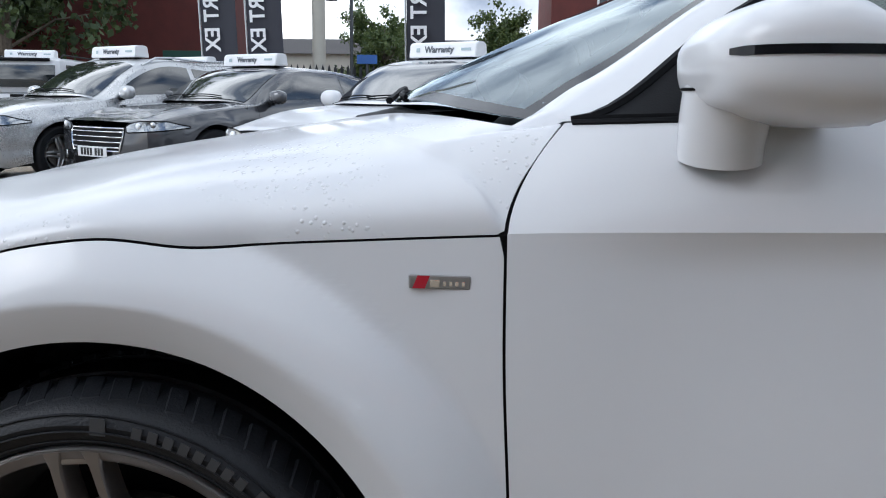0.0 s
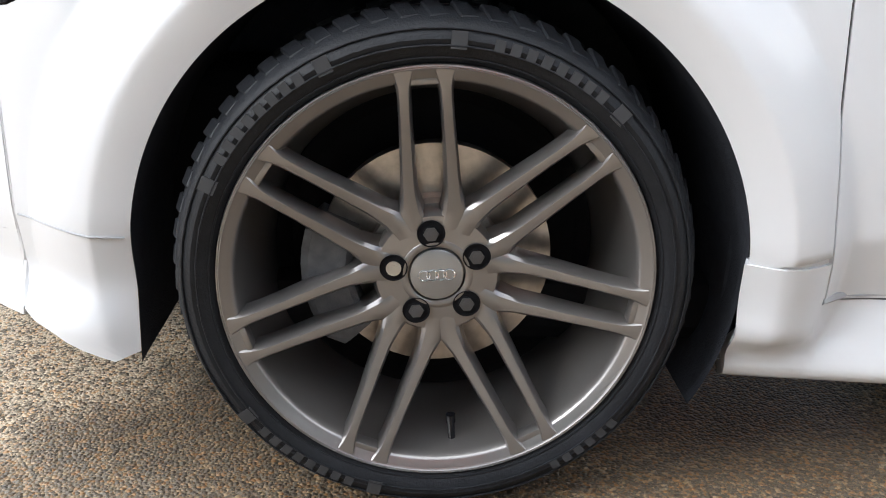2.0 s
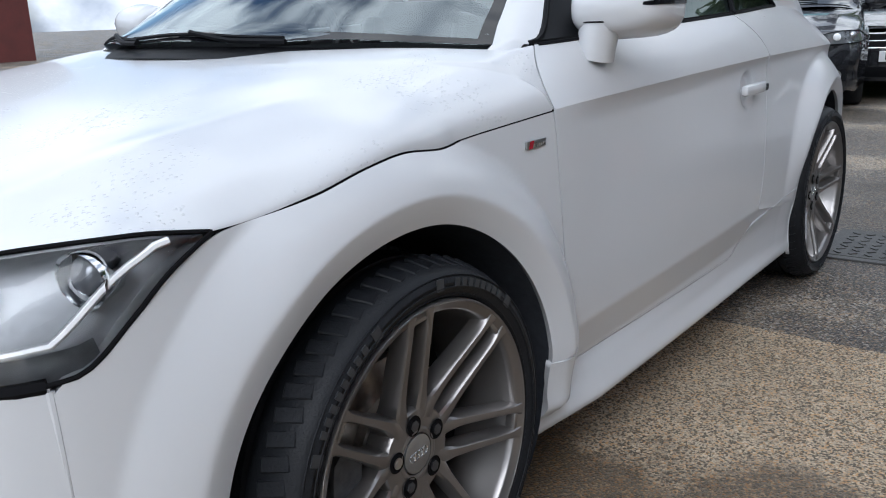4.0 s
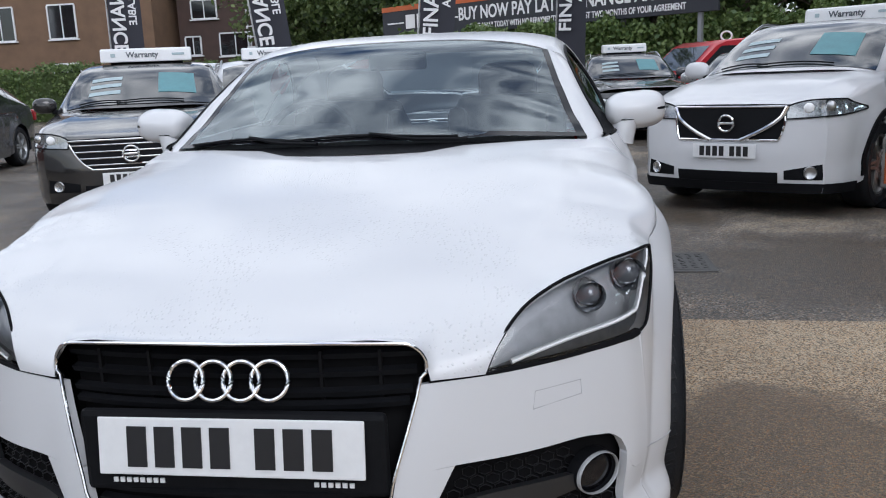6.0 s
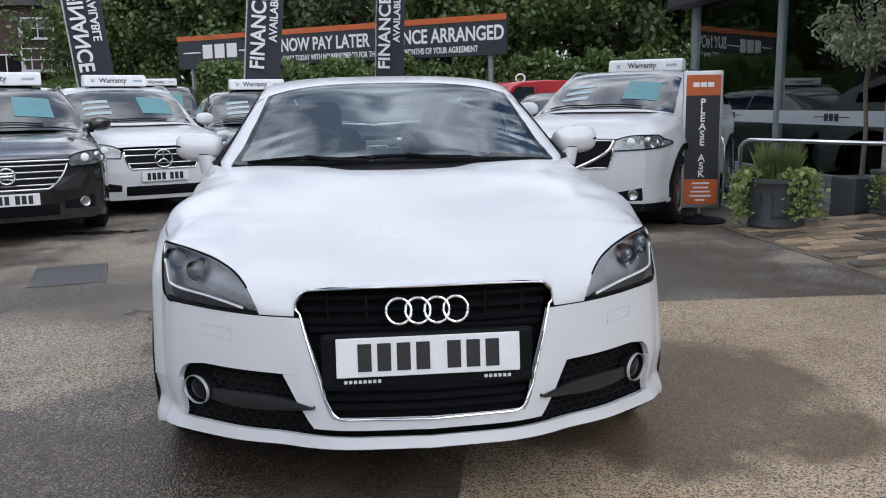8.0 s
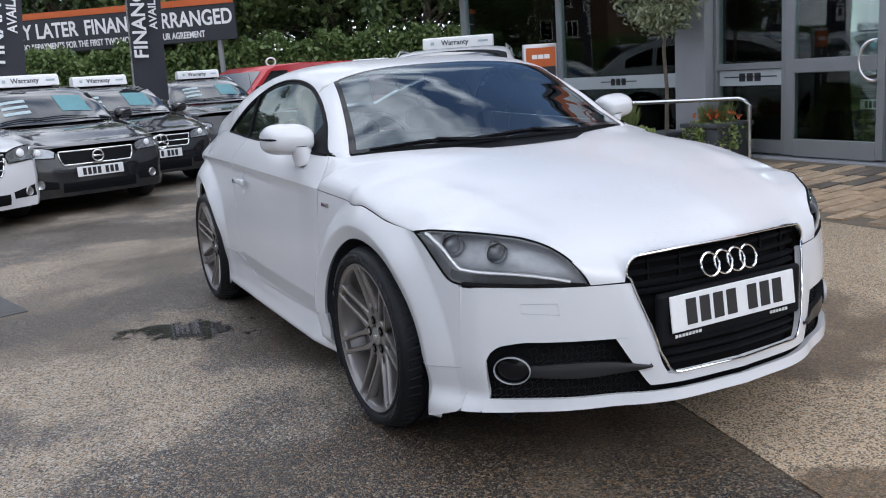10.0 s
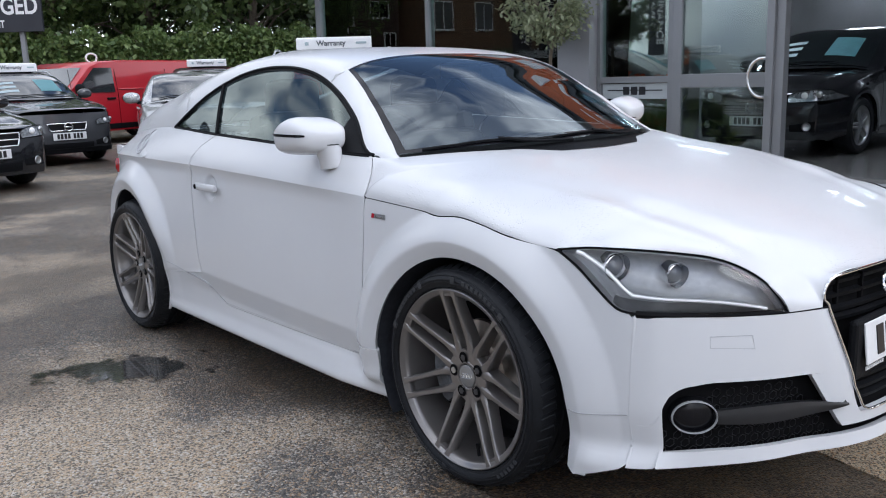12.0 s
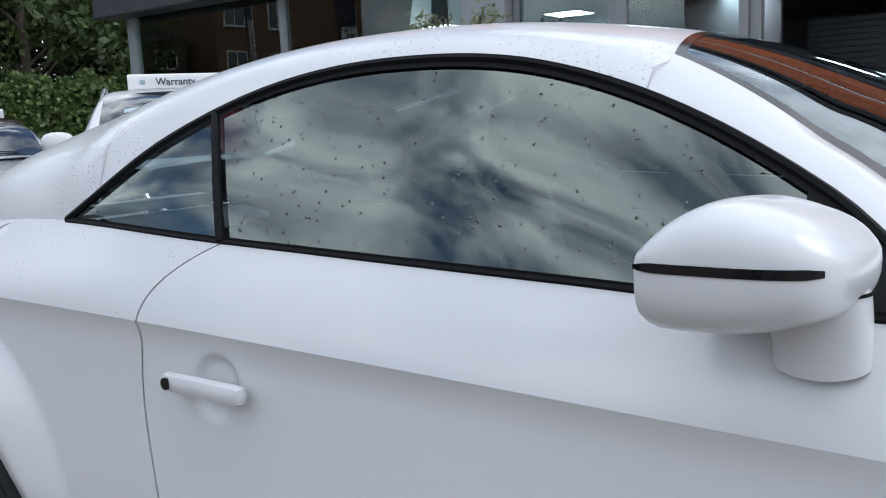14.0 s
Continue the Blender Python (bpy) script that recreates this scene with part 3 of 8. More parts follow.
win_low_z = curve((0.50, 0.972), (0.56, 0.975), (1.0, 0.993), (1.6, 1.013), (2.10, 1.030), (2.5, 1.005), (2.9, 0.945), (3.1, 0.90))


def flare(y, z, yc):
    """How far the wheel arch swells out of the flank."""
    r = np.hypot(np.asarray(y) - yc, np.asarray(z) - 0.33)
    u = np.clip((0.530 - r) / 0.092, 0, 1)
    ahead = 0.55 + 0.45 * step(-0.44, -0.24, np.asarray(y) - yc)
    return ahead * 0.052 * (0.40 * u + 0.60 * np.sin(u * math.pi / 2)) - 0.021 * np.clip((0.438 - r) / 0.05, 0, 1) ** 1.15


def flank(y, z):
    """Half width of the body side."""
    y, z = np.asarray(y, float), np.asarray(z, float)
    t = np.clip((zE(y) - z) / 0.42, 0, 1)
    bul = np.interp(y, [-0.55, -0.2, 0.4, 1.5, 2.4, 3.1], [0.020, 0.022, 0.020, 0.022, 0.03, 0.03])
    door_low = step(0.475, 0.58, y) * step(2.05, 1.6, y)       # the door turns under along a crease
    low = -0.016 * step(0.40, 0.28, z) * (1 - door_low) + 0.030 * step(0.31, 0.235, z) * step(-0.36, -0.50, y) - 0.026 * np.clip((0.388 + 0.03 * (y - 0.5) - z) / 0.09, 0, 1) * door_low
    under = -0.014 * step(0.45, 0.75, y) * (1 - (1 - np.clip(t / 0.13, 0, 1)) ** 2) * (1 - 0.6 * step(0.2, 0.9, t))
    return xE(y) + bul * (1 - (1 - t) ** 2) + under + low + flare(y, z, 0.0) + flare(y, z, 2.468) * (0.15 + 0.85 * np.where(y < 2.47, step(0.36, 0.56, z), 1.0))


def side_panel(Y, Z):
    return np.stack([flank(Y, Z), Y, Z], -1)


plan_y = curve((0, -0.868), (0.26, -0.845), (0.385, -0.82), (0.485, -0.785), (0.615, -0.70), (0.71, -0.626), (0.75, -0.585), (0.772, -0.55))


nose_bulge = curve((0, 0.060), (0.20, 0.060), (0.28, 0.054), (0.35, 0.038), (0.41, 0.020), (0.60, 0.018), (0.70, 0.010), (0.785, 0.0))


def nose(x, z, out=0.0):
    """The bumper's skin at half width x and height z."""
    x, z = np.asarray(x, float), np.asarray(z, float)
    d = np.clip((0.66 - z) / 0.30, 0, 1)
    d = d * (2 - d)
    y = plan_y(x) - nose_bulge(x) * d
    px = x * (1 + 0.027 * d * (x / 0.785) ** 2) + (0.03 * step(0.31, 0.235, z) - 0.016 * step(0.40, 0.28, z)) * step(0.66, 0.772, x)
    return np.stack([px * (1 + out * 0.6), y - out * (1.2 - x), z], -1)


def xH(y):
    """Half width at the hood's side edge, swollen above the wheel."""
    return xE(y) + flare(y, zE(y), 0.0)


def hood_z(x, y):
    e = xH(y)
    r = np.clip(np.abs(x) / e, 0, 1)
    p = np.interp(y, [-0.85, -0.3, 0.4], [2.6, 3.0, 3.5])
    z = zE(y) + (zC(y) - zE(y)) * (1 - r**p) ** (1 / np.interp(y, [-0.80, -0.73, -0.67, -0.60, -0.40, -0.2, 0.1], [1.1, 1.05, 1.16, 1.32, 1.35, 1.8, 2.3]))
    z = z + 0.013 * np.exp(-(((y + 0.29) / 0.10) ** 2)) * step(0.55, 0.85, r) * step(1.0, 0.93, r)
    crease = np.interp(y, [-0.8, -0.3, 0.1, 0.45], [0.46, 0.585, 0.67, 0.70])
    return z + 0.005 * np.exp(-(((np.abs(x) - crease) / 0.045) ** 2)) * step(-0.8, -0.5, y) * step(0.15, -0.30, y)


# hood: its side edge runs along the lamp's upper rim, along the shut line above the wheel, then up beside the screen
edge_x = curve((0.000, 0.474), (0.025, 0.488), (0.056, 0.512), (0.092, 0.544), (0.145, 0.604), (0.194, 0.656), (0.244, 0.708), (0.319, 0.784), (0.380, 0.811), (0.50, 0.824), (0.60, 0.833), (0.67, 0.829), (0.86, 0.846), (0.92, 0.822), (1.0, 0.745))
edge_y = curve((0.000, -0.790), (0.025, -0.774), (0.056, -0.750), (0.092, -0.712), (0.145, -0.654), (0.194, -0.592), (0.244, -0.528), (0.319, -0.432), (0.380, -0.336), (0.50, -0.120), (0.60, 0.040), (0.67, 0.130), (0.86, 0.466), (0.92, 0.484), (1.0, 0.530))
edge_z = curve((0.000, 0.633), (0.025, 0.666), (0.056, 0.705), (0.092, 0.739), (0.145, 0.771), (0.194, 0.782), (0.244, 0.789), (0.319, 0.795), (0.380, 0.783))
U, V = mesh_grid(56, 90)
Uc = 1 - (1 - U) ** 1.9
front_z = curve((0.0, 0.717), (0.20, 0.7155), (0.30, 0.7115), (0.335, 0.704), (0.355, 0.690), (0.368, 0.664), (0.376, 0.632), (0.477, 0.633))
for s in (1, -1):
    ey = edge_y(V)
    ex = np.where((V >= 0.375) & (V <= 0.865), xH(ey), np.minimum(edge_x(V), xH(ey)))
    w = np.clip((V - 0.86) / 0.14, 0, 1)            # beside the screen it follows the door's shoulder
    sy = 0.4735 + 0.0625 * w**1.75
    sx = xE(sy) + (win_low_x(sy) - xE(sy)) * w**1.12 + 0.003 * np.sin(np.pi * w)
    ex, ey = np.where(V > 0.865, sx, ex), np.where(V > 0.865, sy - 0.0045, ey)
    cy = -0.880 + 1.105 * V ** 0.92
    X = ex * Uc
    Y = cy + (ey - cy) * Uc ** 2.2
    Z = hood_z(X, Y)
    k = step(0.0, 0.07, V)
    fz = front_z(X)
    Z = fz * (1 - k) + np.maximum(Z, fz * (1 - k) + Z * k) * k
    vs = np.clip((xE(Y) - X) / np.maximum(xE(Y) - win_low_x(np.maximum(Y, 0.5)), 0.02), 0, 1) ** (1 / 1.12)
    zs = zE(Y) + (win_low_z(np.maximum(Y, 0.5)) - zE(Y)) * vs
    kk = Uc**10 * step(0.850, 0.866, V)
    Z = Z * (1 - kk) + zs * kk
    Yn = nose(np.minimum(X, 0.60), fz)[..., 1] - 0.002
    Y = Yn * (1 - k) + Y * k
    rise = (edge_z(np.minimum(V, 0.38)) - Z[-1:, :]) * step(0.46, 0.38, V)
    Z = Z + rise * Uc**5
    sheet("hood", np.stack([X, Y, Z], -1), WET_PAINT, coupe, s, label="white hood beaded with rain")
# headlamps
lampU = curve((0.000, 0.473), (0.065, 0.487), (0.147, 0.511), (0.241, 0.543), (0.382, 0.603), (0.511, 0.655), (0.642, 0.707), (0.839, 0.783), (1.000, 0.810))
lampV = curve((0.000, -0.790), (0.065, -0.774), (0.147, -0.750), (0.241, -0.712), (0.382, -0.654), (0.511, -0.592), (0.642, -0.528), (0.839, -0.432), (1.000, -0.336))
lampZ = curve((0.000, 0.633), (0.065, 0.666), (0.147, 0.705), (0.241, 0.739), (0.382, 0.771), (0.511, 0.782), (0.642, 0.789), (0.839, 0.795), (1.000, 0.783))
lowX = curve((0.0, 0.480), (0.3, 0.640), (0.6, 0.772), (0.68, 0.790), (0.8, 0.804), (0.9, 0.811), (1.0, 0.813))
lowY = curve((0.0, -0.790), (0.3, -0.685), (0.6, -0.552), (0.68, -0.515), (0.8, -0.450), (0.9, -0.400), (1.0, -0.333))
lowZ = curve((0.0, 0.633), (0.3, 0.636), (0.6, 0.643), (0.68, 0.650), (0.8, 0.702), (0.9, 0.745), (1.0, 0.782))
U, V = mesh_grid(22, 34)
for s in (1, -1):
    X, Y = lampU(V) * (1 - U) + lowX(V) * U, lampV(V) * (1 - U) + lowY(V) * U
    Zt = lampZ(V)
    Zl = lowZ(V)
    Z = Zt + (Zl - Zt) * U**1.25
    Y = Y - 0.014 * np.sin(np.pi * U) * np.sin(np.pi * V)
    X = X + 0.008 * np.sin(np.pi * U) * np.sin(np.pi * V)
    P = np.stack([X, Y, Z], -1)
    lamp = sheet("headlamp", P - np.array([0.0, -0.002, 0.001]), LENS, coupe, s, thick=0.0, label="clear swept-back headlamp with grey inside")
    deep = P + np.array([-0.030, 0.042, -0.016])
    sheet("reflector_bowl", deep, SMOKED, lamp, s, thick=0.0)
    rim_pts = [*P[:, 0], *P[-1, :], *P[::-1, -1], *P[0, ::-1]]
    W = np.array(rim_pts)
    Wd = np.array([*deep[:, 0], *deep[-1, :], *deep[::-1, -1], *deep[0, ::-1]])
    if s < 0:
        W, Wd = W * (-1, 1, 1), Wd * (-1, 1, 1)
    k = len(W)
    link_mesh("lamp_wall", np.concatenate([W, Wd]), [(i, (i + 1) % k, k + (i + 1) % k, k + i) for i in range(k)], LAMP_BEZEL, lamp)
    bm = bmesh.new()
    tube(bm, [tuple(p) for p in W], 0.0034, 6, closed=True)
    part("lamp_seal", bm, GAP, lamp)
    sheet("lamp_bezel", P[17:, :24] + np.array([-0.016, 0.026, -0.006]), LAMP_BEZEL, lamp, s, thick=0.0)
    bm = bmesh.new()
    tube(bm, [tuple((P[int(round(16 - 10 * max(0.0, (j - 20) / 10) ** 1.4)), j] + np.array([-0.003, 0.006, -0.001])) * (s, 1, 1)) for j in range(3, 31)], 0.0058, 8)
    part("light_strip", bm, LAMP_LIGHT, lamp, "pale curved light strip", smooth=True)
    for row, col, r in ((8, 24, 0.033), (8, 16, 0.029)):
        px, py, pz = P[row, col] + np.array([-0.014, 0.022, -0.006])
        cup = lathe([(r, 0.0), (r * 1.12, -0.01), (r * 1.02, 0.03), (r * 0.5, 0.05)], 28, "y")
        cup.transform(Matrix.Translation((s * px, py, pz)) @ pose(0, 0, 0, 8, 0, 16 * s))
        part("projector_ring", cup, CHROME, lamp, smooth=True)
        ball = lathe([(0.0, -0.018), (r * 0.45, -0.014), (r * 0.8, -0.002), (r * 0.92, 0.014)], 24, "y")
        ball.transform(Matrix.Translation((s * px, py + 0.004, pz)) @ pose(0, 0, 0, 8, 0, 16 * s))
        part("projector_lens", ball, PROJECTOR, lamp, smooth=True)
    shade = bmesh.new()
    box(shade, (0.11, 0.05, 0.035), (s * 0.67, -0.49, 0.655), 0.012, pose(0, 0, 0, 10, 14 * s, 32 * s))
    part("lamp_shroud", shade, SATIN, lamp, smooth=True)


# front wing: a ring of places from the arch to the panel's edges
def arch_panel(name, yc, a0, a1, front, rear, top, bottom_front, bottom_rear, material, label):
    """front, rear: y as functions of z; top: z as a function of y."""
    na, nr = 130, 34
    phi = np.linspace(a0, a1, na)
    outer = []
    for a in phi:
        c, sn = math.cos(a), math.sin(a)
        lo, hi = ARCH, 1.6
        for _ in range(40):
            mid = (lo + hi) / 2
            y, z = yc + mid * c, 0.33 + mid * sn
            inside = float(front(z)) < y < float(rear(z)) and z < float(top(y)) and z > (float(bottom_front(y)) if c < 0 else bottom_rear)
            lo, hi = (mid, hi) if inside else (lo, mid)
        outer.append(max(lo, ARCH + 0.002))
    inner = np.where(phi > math.pi, ARCH / np.maximum(np.cos(phi - math.pi), 0.8), ARCH) if yc == 0 else np.full(na, ARCH)
    outer = np.maximum(np.array(outer), inner + 0.002)
    R = inner[:, None] + (outer - inner)[:, None] * np.linspace(0, 1, nr)[None, :]
    Y, Z = yc + R * np.cos(phi)[:, None], 0.33 + R * np.sin(phi)[:, None]
    for s in (1, -1):
        sheet(name, side_panel(Y, Z), material, coupe, s, label=label, thick=0.045 if yc == 0 else 0.012)


door_front = curve((0.20, 0.512), (0.31, 0.503), (0.40, 0.489), (0.55, 0.481), (0.70, 0.473), (0.85, 0.471))
door_rear = curve((0.30, 1.50), (0.33, 1.575), (0.36, 1.630), (0.45, 1.680), (0.60, 1.712), (0.80, 1.748), (0.89, 1.745))
wing_edge = curve((-0.56, 0.643), (-0.515, 0.647), (-0.45, 0.699), (-0.40, 0.742), (-0.335, 0.776), (-0.30, 0.782))


def wing_top(y):
    return np.minimum(zE(y) - 0.003, wing_edge(y)) if y < -0.30 else zE(y) - 0.003


SILL_Y, SILL_Z = [0.392, 0.500, 0.507, 1.50, 1.575, 1.615, 1.66, 2.09], [0.362, 0.362, 0.2955, 0.2955, 0.320, 0.344, 0.370, 0.425]
arch_panel("front_wing", 0.0, radians(-1), radians(197.4), lambda z: -0.5495, lambda z: door_front(z) - 0.0018, wing_top, lambda y: 0.172 - 0.35 * min(0.0, y + 0.345), 0.3655, WHITE_PAINT, "white front wing with a swollen wheel arch")
arch_panel("rear_quarter", 2.468, radians(-8), radians(205), lambda z: door_rear(z) + 0.0025, lambda z: 3.02, lambda y: zE(y) + 0.0, lambda y: np.interp(y, SILL_Y, SILL_Z) + 0.003, 0.23, WHITE_PAINT, "white rear quarter panel")

# doors: lower skin, shoulder above the crease
U, V = mesh_grid(170, 84)
for s in (1, -1):
    yf, yr = door_front, door_rear
    zb = 0.2985
    Zt = zE(0.48 + 1.26 * U)
    Z = zb + (Zt - zb) * V
    Y = yf(Z) + 0.0018 + (yr(Z) - yf(Z) - 0.0043) * U
    P = side_panel(Y, Z)
    P[..., 0] -= 0.013 * step(0.057, 0.038, np.hypot(Y - 1.565, Z - 0.797))      # dish behind the handle
    door = sheet("door", P, WHITE_PAINT, coupe, s, thick=0.012, label="white door with a body-colour handle")
    # handle and its dish
    x0 = float(flank(1.565, 0.797))
    hb = boxes(((0.026, 0.185, 0.032), (s * (x0 + 0.022), 1.568, 0.801), 0.0125))
    handle = part("door_handle", hb, WHITE_PAINT, door, smooth=True)
    lock = bmesh.new()
    cyl(lock, 0.010, 0.006, (s * (x0 + 0.034), 1.641, 0.801), "x", 16)
    part("lock_barrel", lock, GLOSS_BLACK, handle)

U, V = mesh_grid(110, 14)
for s in (1, -1):
    for nm, y0, y1 in (("door_shoulder", 0.0, 1.0), ("quarter_shoulder", 1.0, 2.0)):
        if y0 == 0.0:
            top_f, top_r = 0.536, 1.60
            Y = (0.4735 + (top_f - 0.4735) * V**1.75) * (1 - U) + (1.747 + (top_r - 1.747) * V**2) * U - 0.005 * U
        else:
            top_r = 1.60
            Y = (1.747 + (top_r - 1.747) * V**2) * (1 - U) + 3.05 * U
        X0, Z0 = xE(Y), zE(Y)
        X1, Z1 = win_low_x(Y), win_low_z(Y)
        X = X0 + (X1 - X0) * V**1.12 + 0.003 * np.sin(np.pi * V)
        Z = Z0 + (Z1 - Z0) * V
        sheet(nm, np.stack([X, Y, Z], -1), WET_PAINT if y0 else WHITE_PAINT, coupe, s, thick=0.01)
# round fuel filler flap on the passenger side's rear shoulder
def on_shoulder(y, v, lift=0.001):
    x0, z0, x1, z1 = float(xE(y)), float(zE(y)), float(win_low_x(y)), float(win_low_z(y))
    return (-(x0 + (x1 - x0) * v**1.12 + 0.003 * math.sin(math.pi * v) + lift), y, z0 + (z1 - z0) * v + lift)


FLAP_Y, FLAP_V = 2.365, 0.46
for r, t in ((0.056, 0.0022), (0.041, 0.0014)):
    bm = bmesh.new()
    tube(bm, [on_shoulder(FLAP_Y + r * math.cos(q * math.pi / 18), FLAP_V + r * 6.1 * math.sin(q * math.pi / 18)) for q in range(36)], t, 6, closed=True)
    part("fuel_flap_ring", bm, PAINT_SEAM, coupe, "thin round joint of the fuel filler flap", smooth=True)
for s in (1, -1):                                 # inner skins behind the shut lines above the sill
    for y0, y1 in ((1.47, 2.075), (0.40, 0.498)):
        u, v = mesh_grid(30, 8)
        Y = y0 + (y1 - y0) * u
        Z = np.interp(Y, SILL_Y, SILL_Z) - 0.008 + 0.07 * v
        sheet("inner_skin", np.stack([flank(Y, Z) - 0.007, Y, Z], -1), WHITE_PAINT, coupe, s, thick=0.0)
    bm = bmesh.new()
    tube(bm, [(s * (float(flank(y, np.interp(y, SILL_Y, SILL_Z))) + 0.0004), float(y), float(np.interp(y, SILL_Y, SILL_Z)) + 0.001) for y in np.linspace(1.63, 2.075, 20)], 0.0014, 6)
    part("sill_seam", bm, PAINT_SEAM, coupe)
# sills
U, V = mesh_grid(180, 14)
sill_x = curve((0.0, -0.034), (0.08, -0.016), (0.2, -0.009), (0.36, -0.014), (0.6, -0.022), (0.85, -0.016), (1.0, -0.012))
for s in (1, -1):
    Y = 0.392 + 1.70 * U
    zt = np.interp(Y, SILL_Y, SILL_Z)
    Z = 0.172 + 0.010 * U + (zt - 0.172 - 0.010 * U) * V
    h = np.clip((Z - 0.172) / 0.13, 0, 1)
    X = np.interp(Y, [0.40, 0.64], [0.860, 0.884]) + sill_x(h) + 0.004 * (1 - h) * np.sin(np.pi * U)
    lo_ = np.interp(Y, [0.48, 0.60, 1.40, 1.65], [0.205, 0.238, 0.238, 0.205])
    up_ = np.clip((Z - lo_) / 0.06, 0, 1)
    up_ = up_ * up_ * (3 - 2 * up_)
    X = X * (1 - up_) + (flank(Y, Z) - 0.002) * up_
    Y2 = Y - 0.014 * (V - 0.3) * (U < 0.03)
    sill = sheet("sill", np.stack([X, Y2, Z], -1), WHITE_PAINT, coupe, s, thick=0.02, label="white side skirt below the door")

# front bumper, built round its openings
def bumper_piece(name, X, Z, out=0.0, material=None, thick=0.02):
    for s in (1, -1):
        sheet(name, nose(X, Z, out), material or WHITE_PAINT, coupe, s, thick=thick, core=(0, 0.3, 0.45))


grille_half = curve((0.345, 0.274), (0.36, 0.283), (0.452, 0.307), (0.66, 0.362), (0.70, 0.368))
duct_in = curve((0.262, 0.27), (0.311, 0.324), (0.36, 0.356), (0.465, 0.412))
lamp_low = curve((0.35, 0.628), (0.477, 0.631), (0.615, 0.634), (0.72, 0.639), (0.785, 0.643))
duct_top = curve((0.30, 0.462), (0.41, 0.465), (0.60, 0.468), (0.67, 0.463), (0.705, 0.449), (0.722, 0.425), (0.733, 0.385), (0.785, 0.36))
U, V = mesh_grid(60, 18)
xg = grille_half(0.463 + 0.172 * V)
X = xg + (0.772 - xg) * U
lo = duct_top(X)
bumper_piece("bumper_skin", X, lo + (lamp_low(X) - 0.002 - lo) * V)
U, V = mesh_grid(14, 16)
Z = 0.314 + 0.150 * V
xg, xi = grille_half(np.maximum(Z, 0.345)), duct_in(Z)
bumper_piece("bumper_pillar", xg + (xi - xg) * U, Z)
U, V = mesh_grid(24, 6)
bumper_piece("bumper_bridge", 0.318 * U, 0.314 + (0.345 - 0.314) * V)
U, V = mesh_grid(16, 22)
X = 0.728 + (0.772 - 0.728) * U
Zt = duct_top(X)
Zb = 0.248 - 0.004 * U
Z = Zb + (Zt - Zb) * V
bumper_piece("bumper_corner", X, Z)
U, V = mesh_grid(60, 10)
X = 0.735 * U
zb, zt = 0.263 - 0.014 * U**2, 0.295 - 0.006 * U**2
bumper_piece("front_lip", X, zb + (zt - zb) * V, 0.004 + 0.006 * (1 - V))
U, V = mesh_grid(60, 8)
P = nose(0.735 * U, 0.263 - 0.014 * U**2, 0.010) + np.stack([0 * U, 0.16 * V, 0.012 * V], -1)
for s in (1, -1):
    sheet("lip_underside", P, BLACK_PLASTIC, coupe, s, thick=0.0)
# dark boxes behind the openings
U, V = mesh_grid(50, 20)
X = 0.745 * U
Z = 0.255 + 0.21 * V
P = nose(X, Z) + np.stack([0 * X, 0.050 + 0 * X, 0 * X], -1)
for s in (1, -1):
    duct = sheet("duct_mesh", P, GAP, coupe, s, thick=0.0, label="black honeycomb behind the lower openings")
    hexes = bmesh.new()
    for iz in range(8):
        for ix in range(16):
            x = 0.30 + (ix + 0.5 * (iz % 2)) * 0.0290
            z = 0.280 + iz * 0.0215
            if x < float(duct_in(z)) + 0.01 or x > 0.715 or z > float(duct_top(x)) - 0.012 or (z > 0.325 and x > 0.62):
                continue
            p = nose(x, z)
            pts = [(s * (float(p[0]) + 0.0140 * math.cos(k * math.pi / 3 + math.pi / 6)), float(p[1]) + 0.040 + 0.006 * math.cos(k * math.pi / 3 + math.pi / 6) * x, z + 0.0115 * math.sin(k * math.pi / 3 + math.pi / 6)) for k in range(6)]
            tube(hexes, pts, 0.0014, 4, closed=True)
    part("honeycomb", hexes, WINGLET, duct)
    fp = nose(0.676, 0.380)
    fog = part("fog_lamp_ring", lathe([(0.0404, 0.004), (0.0406, -0.003), (0.0420, -0.006), (0.0434, -0.003), (0.0436, 0.004)], 40, "y"), PALE_RING, coupe, "round fog lamp in a thin bright ring", smooth=True)
    fog.matrix_basis = Matrix.Translation((s * (float(fp[0]) - 0.006), float(fp[1]) - 0.002, 0.380)) @ pose(0, 0, 0, 0, 0, 44 * s) @ Matrix.Diagonal((1.32, 1, 1, 1))
    part("fog_lens", lathe([(0.0, 0.004), (0.025, 0.006), (0.040, 0.012)], 28, "y"), GLOSS_BLACK, fog, smooth=True)
    part("fog_bezel", lathe([(0.0402, 0.012), (0.0403, 0.002), (0.0445, 0.004), (0.0460, 0.030)], 36, "y"), BLACK_PLASTIC, fog, smooth=True)
    # winglet across the duct
    u, v = mesh_grid(26, 5)
    x = 0.328 + (0.630 - 0.328) * u
    zz = 0.378 - 0.004 * u + (v - 0.5) * (0.008 + 0.030 * np.sin(np.pi * np.clip(u * 0.9, 0, 1)) + 0.016 * u)
    w = nose(x, zz) + np.stack([0 * x, -0.016 + 0.022 * u + 0.006 * np.abs(v - 0.5), 0 * x], -1)
    sheet("duct_winglet", w, WINGLET, coupe, s, thick=0.02, core=(0, 0.3, 0.45))
